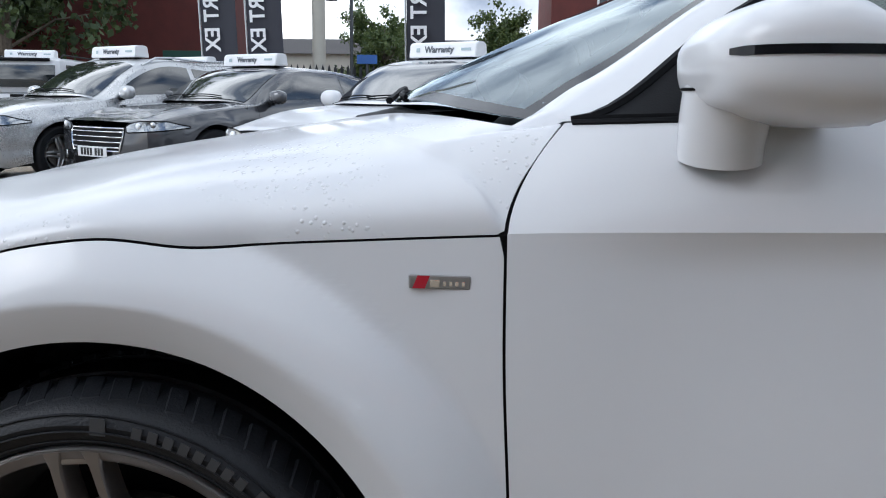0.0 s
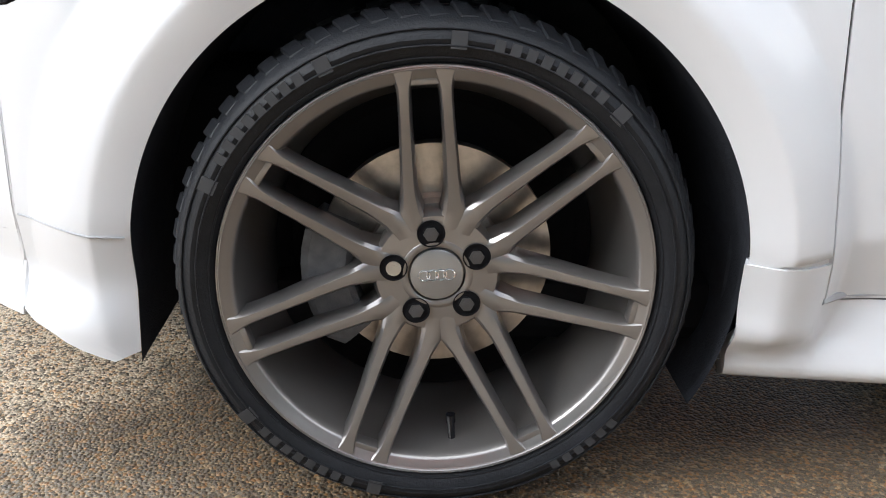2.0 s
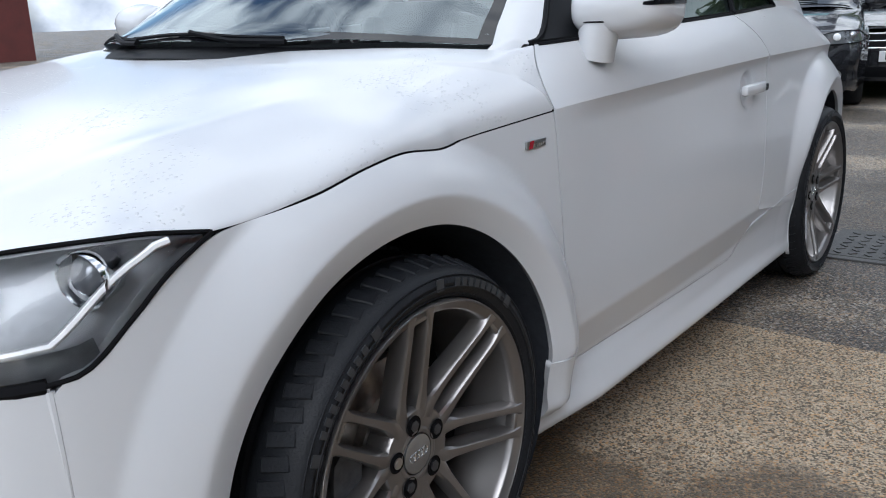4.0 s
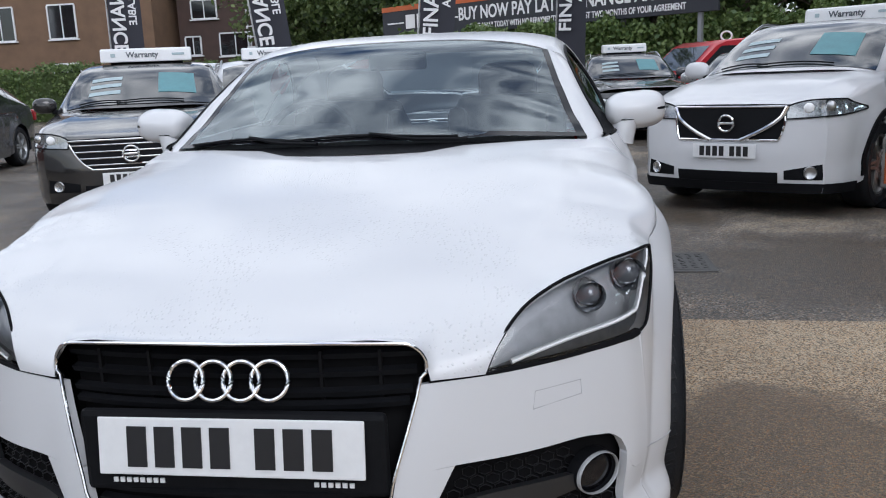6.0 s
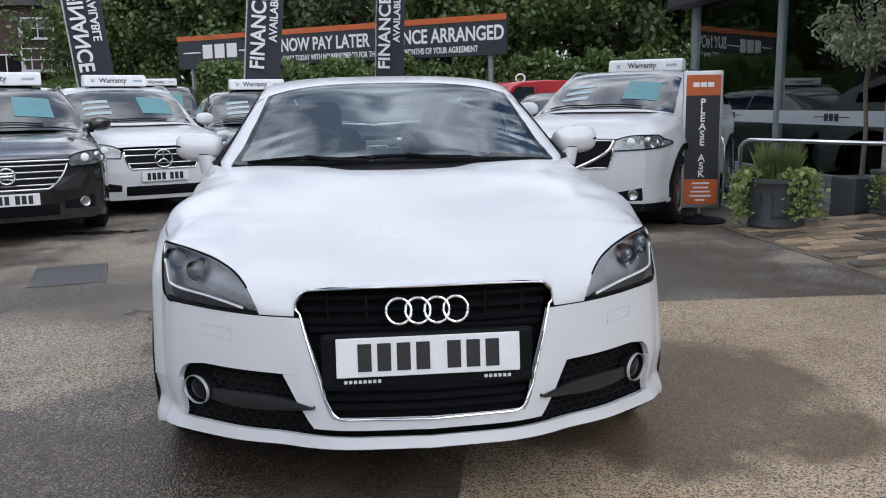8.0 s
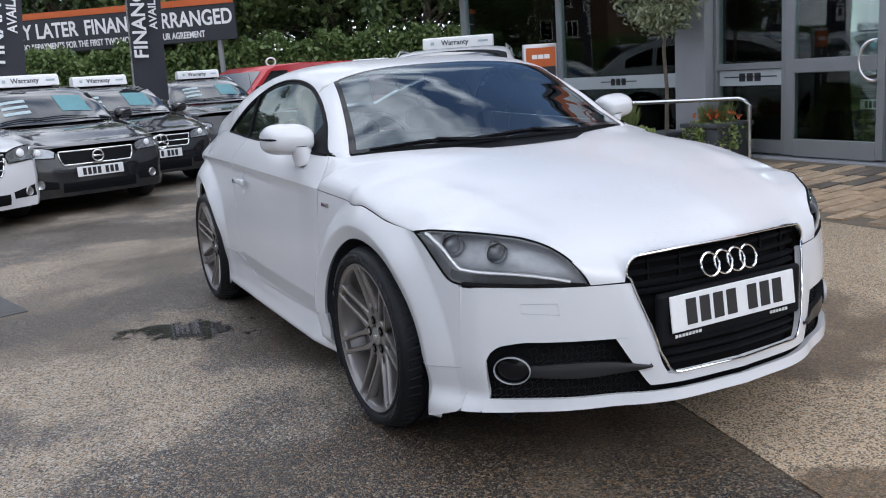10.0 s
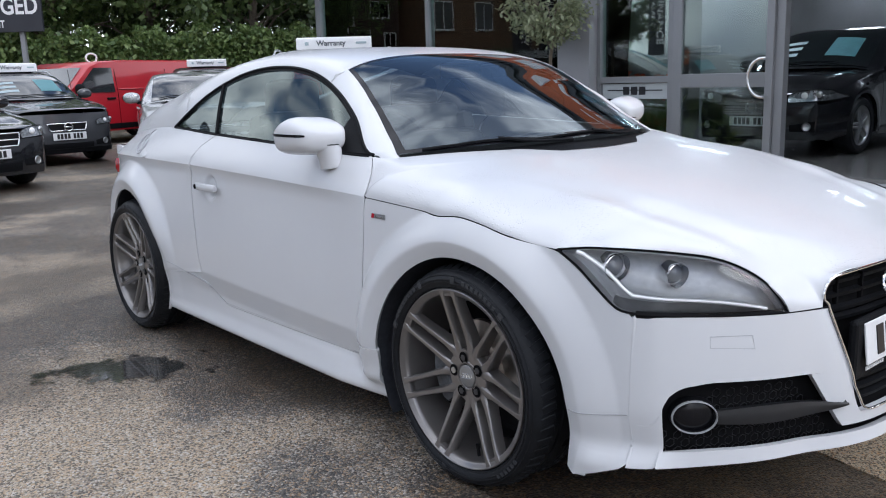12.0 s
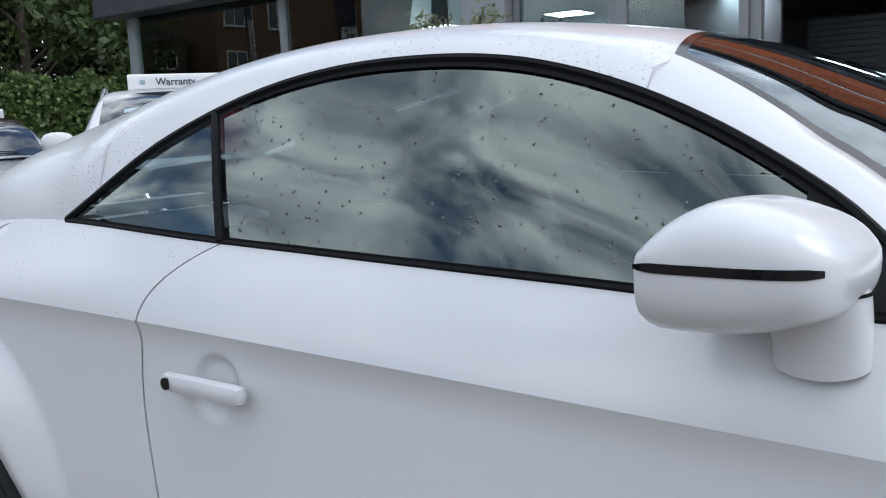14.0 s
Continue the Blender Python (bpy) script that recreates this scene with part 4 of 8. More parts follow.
# grille: frame, back, slats
def grille_outline(scale=1.0, n=10):
    """Half of the frame from the bottom middle round to the top middle."""
    pts = [(0.0, 0.345), (0.225, 0.347)]
    for k in range(n + 1):
        a = -math.pi / 2 + (math.pi / 2 - 0.25) * k / n
        pts.append((0.240 + 0.042 * math.cos(a), 0.389 + 0.042 * math.sin(a)))
    for z in np.linspace(0.42, 0.64, 8):
        pts.append((float(grille_half(z)), float(z)))
    for k in range(n + 1):
        a = -0.25 + (math.pi / 2 + 0.22) * k / n
        pts.append((0.323 + 0.046 * math.cos(a), 0.660 + 0.046 * math.sin(a)))
    return pts + [(0.20, 0.7115), (0.0, 0.7135)]


bm = bmesh.new()
half = grille_outline()
loop = [(x, z) for x, z in half] + [(-x, z) for x, z in half[-2:0:-1]]
pts = []
for x, z in loop:
    p = nose(abs(x), z)
    pts.append((x, float(p[1]) - 0.004, z))
tube(bm, pts, 0.0036, 8, closed=True)
grille = part("grille", bm, CHROME, coupe, "tall black radiator grille in a chrome frame", smooth=True)
U, V = mesh_grid(40, 30)
for s in (1, -1):
    Z = 0.342 + 0.364 * V
    X = np.where(Z > 0.66, 0.320 + np.sqrt(np.maximum(0.046**2 - (Z - 0.66) ** 2, 0)), np.minimum(grille_half(np.clip(Z, 0.345, 0.70)), 0.37)) * U
    P = nose(X, Z) + np.stack([0 * X, 0.060 + 0 * X, 0 * X], -1)
    sheet("grille_back", P, GAP, grille, s, thick=0.0, core=(0, 0.3, 0.45))
for z in (0.373, 0.400, 0.428, 0.590, 0.612, 0.646, 0.680):
    bm = bmesh.new()
    w = float(grille_half(z)) - 0.014
    xs = np.linspace(-w, w, 21)
    for x0, x1 in zip(xs[:-1], xs[1:]):
        a, b = nose(abs(x0), z), nose(abs(x1), z)
        mx, my = (x0 + x1) / 2, (float(a[1]) + float(b[1])) / 2
        box(bm, (abs(x1 - x0) * 1.05, 0.016, 0.011), (mx, my + 0.032, z), 0.0, pose(0, 0, 0, 18, 0, math.degrees(math.atan2(float(b[1]) - float(a[1]), x1 - x0))))
    part("grille_slat", bm, BLACK_PLASTIC, grille)
for x in (-0.28, -0.17, 0.17, 0.28):
    part("grille_rib", boxes(((0.006, 0.012, 0.11), (x, float(nose(abs(x), 0.63)[1]) + 0.036, 0.635))), GAP, grille)
part("plate_holder", boxes(((0.60, 0.025, 0.165), (0, -0.874, 0.505), 0.012)), BLACK_PLASTIC, grille)
plate_bars(coupe, m=Matrix.Translation((0, -0.893, 0.520)) @ pose(0, 0, 0, -7, 0, 0))
bm = bmesh.new()
for k in range(14):
    box(bm, (0.009, 0.003, 0.009), (-0.235 + k * 0.0135 + (0.29 if k > 7 else 0) * 1.0, -0.8895, 0.449))
part("dealer_strip", bm, PLATE_WHITE, grille, "plain white bars below the plate")["kind"] = "stuff"
for k in range(4):
    bm = bmesh.new()
    c = ((k - 1.5) * 0.0540, -0.874, 0.644)
    pts = []
    for q in range(40):
        a = 2 * math.pi * q / 40
        x = c[0] + 0.0352 * math.cos(a)
        pts.append((x, c[1] + 0.25 * x * x + 0.30 * (0.0352 * math.sin(a)) + 0.001 * k, c[2] + 0.0345 * math.sin(a)))
    tube(bm, pts, 0.0046, 8, closed=True)
    part("emblem_ring", bm, CHROME, grille, "linked chrome ring", smooth=True)
for s in (1, -1):                                # washer covers in the bumper
    bm = bmesh.new()
    pts = [nose(0.60 + dx, 0.565 + dz) for dx, dz in ((-0.045, -0.016), (0.045, -0.008), (0.045, 0.02), (-0.04, 0.018))]
    tube(bm, [(s * float(p[0]), float(p[1]) - 0.0005, float(p[2])) for p in pts], 0.0008, 5, closed=True)
    part("washer_cover_gap", bm, PAINT_SEAM, coupe)

# ---- cabin shell ----
top_x = curve((0.22, 0.06), (0.30, 0.375), (0.40, 0.560), (0.50, 0.700), (0.56, 0.752), (0.72, 0.693), (0.887, 0.650), (1.116, 0.622), (1.371, 0.622), (1.645, 0.662), (1.845, 0.715), (2.07, 0.775), (2.5, 0.742), (2.9, 0.64), (3.1, 0.50))
top_z = curve((0.22, 0.992), (0.30, 0.990), (0.40, 0.984), (0.50, 0.975), (0.56, 0.978), (0.72, 1.092), (0.887, 1.184), (1.116, 1.262), (1.371, 1.284), (1.645, 1.247), (1.845, 1.168), (2.07, 1.032), (2.5, 1.005), (2.9, 0.945), (3.1, 0.90))
mid_z = curve((0.22, 0.994), (0.50, 1.128), (0.708, 1.215), (0.95, 1.306), (1.2, 1.350), (1.5, 1.366), (1.8, 1.352), (2.1, 1.306), (2.5, 1.208), (2.9, 1.070), (3.1, 0.985))


def cabin_z(x, y):
    e = top_x(y)
    r = np.clip(np.abs(x) / e, 0, 1)
    p = np.interp(y, [0.5, 0.75, 1.0, 1.6, 2.4, 3.0], [2.0, 2.1, 3.0, 3.0, 2.6, 2.6])
    q = np.interp(y, [0.5, 0.75, 1.0, 1.6, 2.4, 3.0], [1.0, 1.25, 2.3, 2.3, 2.2, 2.2])
    return top_z(y) + (mid_z(y) - top_z(y)) * (1 - r**p) ** (1 / q)


def ws_low(x):
    return 0.235 + 0.262 * (np.abs(x) / 0.70) ** 2


def ws_top(x):
    return 1.005 - 0.065 * (np.abs(x) / 0.57) ** 2


ws_half = curve((0.0, 0.692), (0.45, 0.630), (0.85, 0.578), (1.0, 0.562))
U, V = mesh_grid(33, 30)
X = ws_half(V) * (2 * U - 1)
Y = ws_low(X) + (ws_top(X) - ws_low(X)) * V
P = np.stack([X, Y, cabin_z(X, Y)], -1)
screen = sheet("windscreen", P, TT_GLASS, coupe, 1, thick=0.0, label="sloping windscreen with rain and cloud reflections")
screen.visible_shadow = False
frit = []
for a, b in ((P[:, 0], P[:, 2]), (P[:, -1], P[:, -2]), (P[0], P[1]), (P[-1], P[-2])):
    q = np.stack([a, a * 0.35 + b * 0.65], 1) + np.array([0, 0.002, 0.0015])
    frit.append(q)
for q in frit:
    sheet("screen_border", q, GLOSS_BLACK, screen, 1, thick=0.0)
# pillars and roof
U, V = mesh_grid(16, 40)
V = V * 1.05
for s in (1, -1):
    xw = ws_half(V)
    yw = ws_low(xw) + (ws_top(xw) - ws_low(xw)) * V
    yt = 0.535 + (0.955 - 0.535) * V
    xt = top_x(yt)
    X = xw + (xt - xw) * U
    Y = yw + (yt - yw) * U
    Z0 = cabin_z(xw, yw) + 0.002
    Z1 = top_z(yt)
    Z = Z0 + (Z1 - Z0) * U + 0.014 * np.sin(np.pi * np.clip(U, 0, 1)) * np.interp(V, [0, 0.5, 1], [0.6, 1, 0.3])
    P = np.stack([X, Y, Z], -1)
    P = np.concatenate([P[:, :1] + np.array([0, -0.06, -0.036]), P[:, :1] + np.array([0, -0.03, -0.016]), P], 1)
    sheet("windscreen_pillar", P, WHITE_PAINT, coupe, s, thick=0.02)
U, V = mesh_grid(49, 60)
F = 2 * U - 1
Yb = 0.955 + (1.98 - 0.955) * V
X = top_x(Yb) * F
xs0 = np.clip(np.abs(X), 0, 0.562)
Y = Yb + (ws_top(xs0) + 0.003 - 0.955) * (1 - V) ** 2 * (np.abs(X) < 0.60)
X = top_x(Y) * F
roof = sheet("roof", np.stack([X, Y, cabin_z(X, Y)], -1), WET_PAINT, coupe, 1, thick=0.012, label="white curved roof, wet with rain")
sheet("roof_lining", (np.stack([X * 0.96, Y, cabin_z(X, Y) - 0.035], -1))[4:-4, 2:-2], CABIN_LINING, roof, 1, thick=0.0)
for s in (1, -1):                                 # broad white hips beside the rear window
    U, V = mesh_grid(14, 50)
    Y = 1.98 + 1.10 * V
    w0 = np.interp(V, [0, 0.3, 0.72, 0.8, 1.0], [0.52, 0.50, 0.42, 0.0, 0.0])
    X = w0 * (1 - U) + top_x(Y) * U
    sheet("rear_hip", np.stack([X, Y, cabin_z(X, Y)], -1), WET_PAINT, coupe, s, thick=0.012)
U, V = mesh_grid(30, 30)
Y = 1.98 + 0.82 * V
X = np.interp(V, [0, 0.4, 1.0], [0.52, 0.49, 0.40]) * (2 * U - 1)
rear_glass = sheet("rear_window", np.stack([X, Y, cabin_z(X, Y) - 0.001], -1), TT_GLASS, coupe, 1, thick=0.0)
rear_glass.visible_shadow = False
bm = bmesh.new()
box(bm, (0.035, 0.075, 0.03), (0, 1.90, 1.352), 0.012, pose(0, 0, 0, 12, 0, 0))
part("roof_aerial", bm, WHITE_PAINT, coupe, smooth=True)

# side windows: glass, black frame, divider
U, V = mesh_grid(70, 16)
for s in (1, -1):
    Y = 0.545 + (2.07 - 0.545) * U
    zl, zt = win_low_z(Y), top_z(Y)
    xl, xt = win_low_x(Y), top_x(Y)
    d = np.clip(zt - zl, 0, 1)
    Z = zl + d * V
    X = xl + (xt - xl) * V + 0.012 * np.sin(np.pi * V) * np.clip(d / 0.28, 0, 1) - 0.006
    P = np.stack([X, Y, Z], -1)
    side = sheet("side_window", P, SIDE_GLASS, coupe, s, thick=0.0, label="tinted side window with raindrops")
    side.visible_shadow = False
    up, low = P[:, -1] + np.array([0.006, 0, 0]), P[:, 0] + np.array([0.006, 0, 0])
    bm = bmesh.new()
    n = len(up)
    for line, wdt, dirn in ((up, 0.028, -1), (low, 0.008, 1)):
        for i in range(n - 1):
            a, b = line[i], line[i + 1]
            j = lambda q, k: np.array([q[0] + (0.010 if dirn < 0 else -0.001), q[1], q[2] + dirn * wdt]) if dirn > 0 else P[k, -1] + (P[k, max(0, 13)] - P[k, -1]) * min(1.0, wdt / max(1e-3, 2.2 * (P[k, -1, 2] - P[k, 13, 2]))) + np.array([0.005, 0, 0])
            q = [a, b, j(b, i + 1), j(a, i)]
            vs = [bm.verts.new((s * v[0], v[1], v[2])) for v in q]
            bm.faces.new(vs if s > 0 else vs[::-1])
    tube(bm, [(s * p[0], p[1], p[2]) for p in up], 0.007, 6)
    tube(bm, [(s * p[0], p[1], p[2]) for p in low], 0.0042, 6)
    part("window_frame", bm, BLACK_PLASTIC, side, "black rubber window surround", smooth=True)
    i = 48
    bm = bmesh.new()
    lerp = lambda q, j: P[int(q), j] * (1 - q % 1) + P[int(q) + 1, j] * (q % 1)
    col = np.array([lerp(i + 5.5 * j / 15, j) for j in range(16)]) + np.array([0.006, 0, 0])
    tube(bm, [(s * p[0], p[1], p[2]) for p in col], 0.008, 6)
    part("window_divider", bm, BLACK_PLASTIC, side, smooth=True)
    tri = P[:10] + np.array([0.005, 0, 0])
    sheet("mirror_triangle", tri, BLACK_PLASTIC, side, s, thick=0.0)

# mirrors
mirror_top = curve((0.0, 0.016), (0.1, 0.037), (0.25, 0.055), (0.43, 0.063), (0.65, 0.055), (0.85, 0.039), (1.0, 0.012))
mirror_low = curve((0.0, 0.064), (0.06, 0.069), (0.5, 0.066), (0.75, 0.055), (0.95, 0.030), (1.0, 0.008))
def superball(rx, ry, rz, e=0.75, nu=36, nv=20):
    """A rounded block: a superellipsoid."""
    f = lambda c: math.copysign(abs(c) ** e, c)
    verts, faces = [], []
    for j in range(nv + 1):
        b = -math.pi / 2 + math.pi * j / nv
        for i in range(nu):
            a = 2 * math.pi * i / nu
            verts.append((rx * f(math.cos(b)) * f(math.cos(a)), ry * f(math.cos(b)) * f(math.sin(a)), rz * f(math.sin(b))))
    for j in range(nv):
        for i in range(nu):
            faces.append((j * nu + i, j * nu + (i + 1) % nu, (j + 1) * nu + (i + 1) % nu, (j + 1) * nu + i))
    bm = bmesh.new()
    vs = [bm.verts.new(v) for v in verts]
    for q in faces:
        bm.faces.new([vs[k] for k in q])
    bmesh.ops.remove_doubles(bm, verts=bm.verts, dist=1e-5)
    return bm


for s in (1, -1):
    bm = superball(0.102, 0.104, 0.070, 0.64)
    for v in bm.verts:                            # flat back for the glass, peaked top, deep rear corner, tapered front
        yc = min(v.co.y, 0.062)
        full = 0.070 * max(1e-3, 1 - (abs(yc) / 0.1041) ** (2 / 0.64)) ** 0.32
        zn = max(-1.0, min(1.0, v.co.z / full))
        if v.co.y > 0.062:
            v.co.y = 0.062 + (v.co.y - 0.062) * 0.12
        t = (0.067 - v.co.y) / 0.171
        v.co.z = zn * float(mirror_top(t) if zn > 0 else mirror_low(t))
        v.co.z += 0.006 * (v.co.x / 0.11) * abs(zn)
        v.co.y += 0.020 * (v.co.x / 0.11)
    bm.transform(Matrix.Translation((0.862, 0.762, 1.044)))
    if s < 0:
        bm.transform(Matrix.Diagonal((-1, 1, 1, 1)))
        bmesh.ops.reverse_faces(bm, faces=bm.faces)
    mirror = part("door_mirror", bm, WHITE_PAINT, coupe, "white door mirror with a dark indicator strip", smooth=True)
    bm = bmesh.new()
    pts = []
    for k in range(15):
        a = radians(-58 + 84 * k / 14)
        pts.append((s * (0.862 + 0.1032 * math.copysign(abs(math.cos(a)) ** 0.64, math.cos(a))), 0.762 + 0.1052 * math.copysign(abs(math.sin(a)) ** 0.64, math.sin(a)) + 0.0188 * abs(math.cos(a)) ** 0.64, 1.045 + 0.004 * math.cos(a)))
    for i in range(14):
        a, b = pts[i], pts[i + 1]
        ha, hb = (min(0.0046, 0.003 + 0.0008 * q, 0.002 + 0.0016 * (14 - q)) for q in (i, i + 1))
        vs = [bm.verts.new((a[0], a[1], a[2] + ha)), bm.verts.new((b[0], b[1], b[2] + hb)), bm.verts.new((b[0], b[1], b[2] - hb)), bm.verts.new((a[0], a[1], a[2] - ha))]
        bm.faces.new(vs if s < 0 else vs[::-1])
    part("indicator_strip", bm, GLOSS_BLACK, mirror)
    bm = bmesh.new()
    rows = []
    for k, (cx, cy, cz, a, b) in enumerate(((0.812, 0.704, 0.938, 0.040, 0.047), (0.815, 0.704, 0.955, 0.041, 0.047), (0.820, 0.706, 0.985, 0.043, 0.049), (0.826, 0.708, 1.010, 0.044, 0.050), (0.832, 0.712, 1.030, 0.045, 0.051))):
        rows.append([bm.verts.new((s * (cx + a * math.cos(2 * math.pi * q / 28)), cy + b * math.sin(2 * math.pi * q / 28), cz - 0.25 * a * math.cos(2 * math.pi * q / 28) * (k == 0))) for q in range(28)])
    for A, B in zip(rows[:-1], rows[1:]):
        for q in range(28):
            f = (A[q], A[(q + 1) % 28], B[(q + 1) % 28], B[q])
            bm.faces.new(f if s > 0 else f[::-1])
    stalk = part("mirror_stalk", bm, WHITE_PAINT, mirror, smooth=True)
    bm = bmesh.new()
    tube(bm, [(s * (0.826 + 0.0455 * math.cos(2 * math.pi * q / 28)), 0.710 + 0.0530 * math.sin(2 * math.pi * q / 28), 1.013) for q in range(28)], 0.0018, 5, closed=True)
    part("stalk_joint", bm, GAP, mirror)

# wing badges
for s in (1, -1):
    xb = float(flank(0.40, 0.795)) + 0.001
    bm = boxes(((0.005, 0.070, 0.0155), (s * xb, 0.398, 0.797), 0.0015))
    badge = part("wing_badge", bm, BADGE_GREY, coupe, "small grey badge with a red slash")
    bm = bmesh.new()
    for y0, z0 in ((-0.0325, -0.0074), (-0.0185, -0.0074), (-0.0125, 0.0074), (-0.0265, 0.0074)):
        bm.verts.new((s * (xb + 0.0030), 0.400 + s * y0, 0.797 + z0))
    bm.verts.ensure_lookup_table()
    bm.faces.new(list(bm.verts))
    if s < 0:
        bmesh.ops.reverse_faces(bm, faces=bm.faces[:])
    part("red_slash", bm, BADGE_RED, badge)
    bm = bmesh.new()
    for k in range(5):
        box(bm, (0.0062, 0.0040 if k else 0.011, 0.0055 if k else 0.009), (s * xb, 0.400 + s * (-0.007 + (0.0070 * k + 0.004 if k else 0)), 0.7955), 0.0005)
    part("badge_bars", bm, CHROME, badge)

# dark seams behind the panel gaps, wheel houses, floor
def seam(pts, r=0.008, inset=0.010):
    for s in (1, -1):
        bm = bmesh.new()
        tube(bm, [(s * (p[0] - inset), p[1], p[2]) for p in pts], r, 6)
        part("panel_gap", bm, GAP, coupe)


def on_flank(ys, zs):
    return [(float(flank(y, z)), float(y), float(z)) for y, z in zip(ys, zs)]


zz = np.linspace(0.308, 0.85, 24)
seam(on_flank(door_front(zz), zz), r=0.005)
sw = [(t, 0.4712 + 0.0625 * t**1.75) for t in np.linspace(0, 1, 14)]
seam([(float(xE(y) + (win_low_x(y) - xE(y)) * t**1.12), y, float(zE(y) + (win_low_z(y) - zE(y)) * t) - 0.004) for t, y in sw], r=0.0045, inset=0.005)
zz = np.concatenate([np.linspace(0.31, 0.4, 10), np.linspace(0.42, 0.87, 18)])
seam(on_flank(door_rear(zz), zz))
yy = np.linspace(0.50, 1.52, 24)
for s in (1, -1):
    bm = bmesh.new()
    tube(bm, [(s * (p[0] - 0.006), p[1], p[2]) for p in on_flank(yy, 0.304 + 0 * yy)], 0.0065, 6)
    part("door_seal", bm, PAINT_SEAM, coupe)
yy = np.linspace(-0.335, 0.475, 40)
seam([(float(xH(y)), float(y), float(zE(y)) - 0.0015) for y in yy])
yy = np.linspace(-0.545, -0.393, 12)
for s in (1, -1):
    bm = bmesh.new()
    tube(bm, [(s * (float(flank(y, 0.382)) + 0.0002), float(y), 0.366 - 0.08 * (y + 0.354)) for y in yy], 0.0014, 6)
    part("corner_seam", bm, PAINT_SEAM, coupe)
zz = np.linspace(0.252, 0.636, 20)
for s in (1, -1):
    bm = bmesh.new()
    tube(bm, [(s * (float(flank(-0.548, z)) - 0.0052), -0.5495, float(z)) for z in zz], 0.0056, 8)
    part("wing_seam", bm, WHITE_PAINT, coupe, smooth=True)
seam([(float(nose(x, 0.632)[0]), float(nose(x, 0.632)[1]) + 0.012, float(lamp_low(x)) - 0.001) for x in np.linspace(0.37, 0.765, 24)], inset=0.0, r=0.010)
for s in (1, -1):
    for yc in (0.0, 2.468):
        u, v = mesh_grid(50, 8)
        a = radians(-28) + radians(228) * u
        r = (ARCH + 0.003 + 0.010 * v) * (np.where(a > math.pi, 1 / np.cos(np.maximum(a - math.pi, 0)), 1.0) if yc == 0 else np.where(a < 0, 1 / np.cos(a), np.where(a > math.pi, 1 / np.cos(np.maximum(a - math.pi, 0)), 1.0)))
        P = np.stack([0.895 - 0.62 * v, yc + r * np.cos(a), 0.33 + r * np.sin(a)], -1)
        P[..., 0] = np.where(v == 0, flank(P[..., 1], np.maximum(P[..., 2], 0.18)) - 0.012, P[..., 0])
        sheet("arch_liner", P, LINER, coupe, s, thick=0.0)
        bm = bmesh.new()
        cyl(bm, ARCH + 0.01, 0.01, (s * 0.45, yc, 0.33), "x", 40)
        part("arch_back", bm, LINER, coupe)
    bm = bmesh.new()
    box(bm, (0.16, 0.07, 0.20), (s * 0.755, 0.425, 0.30), 0.02)
    part("arch_rear_liner", bm, LINER, coupe)
part("underbody", boxes(((1.55, 3.1, 0.10), (0, 1.25, 0.24), 0.03), ((1.2, 0.9, 0.3), (0, -0.2, 0.40), 0.03), ((0.80, 1.1, 0.32), (0, -0.2, 0.42), 0.03)), GAP, coupe)
part("inner_shell", boxes(((1.50, 1.45, 0.48), (0, 1.2, 0.46), 0.03)), GAP, coupe)

# tail: closing panel, lamps, boot lip
U, V = mesh_grid(40, 22)
for s in (1, -1):
    Z = 0.24 + (0.90 - 0.24) * V
    a = U
    Y = 3.015 + 0.24 * np.sqrt(1 - (1 - a) ** 2) * (0.86 + 0.14 * np.sin(np.pi * V))
    X = np.interp(Y * 0 + 1 - a, [0, 1], [0.0, 1.0]) * (flank(np.full_like(Z, 3.015), Z) - 0.002) ** 1.0
    X = (flank(np.full_like(Z, 3.015), np.minimum(Z, 0.86)) - 0.012) * (1 - a**2.2)
    sheet("rear_bumper", np.stack([X, Y, Z], -1), WHITE_PAINT, coupe, s, thick=0.01)
    bm = bmesh.new()
    box(bm, (0.16, 0.14, 0.10), (s * 0.620, 3.06, 0.79), 0.03, pose(0, 0, 0, 0, 0, -30 * s))
    part("tail_lamp", bm, RED_LENS, coupe, "red wrap-round tail lamp", smooth=True)
part("boot_lip", boxes(((1.10, 0.16, 0.03), (0, 3.07, 0.945), 0.012)), WHITE_PAINT, coupe, smooth=True)
bm = lathe([(0.0, 0.0035), (0.066, 0.0028), (0.074, 0.001), (0.077, -0.006)], 36, "x")
fy, fz = 2.28, 0.955
cap_ob = part("fuel_cap", bm, WHITE_PAINT, coupe, "round white fuel flap", smooth=True)
cap_ob.matrix_basis = Matrix.Translation((-0.8165, fy, fz - 0.003)) @ pose(0, 0, 0, 0, 217, 0)
bm = bmesh.new()
ring(bm, 0.081, 0.0016, (0.0, 0.0, 0.0), "x", 40)
part("flap_gap", bm, PAINT_SEAM, cap_ob)

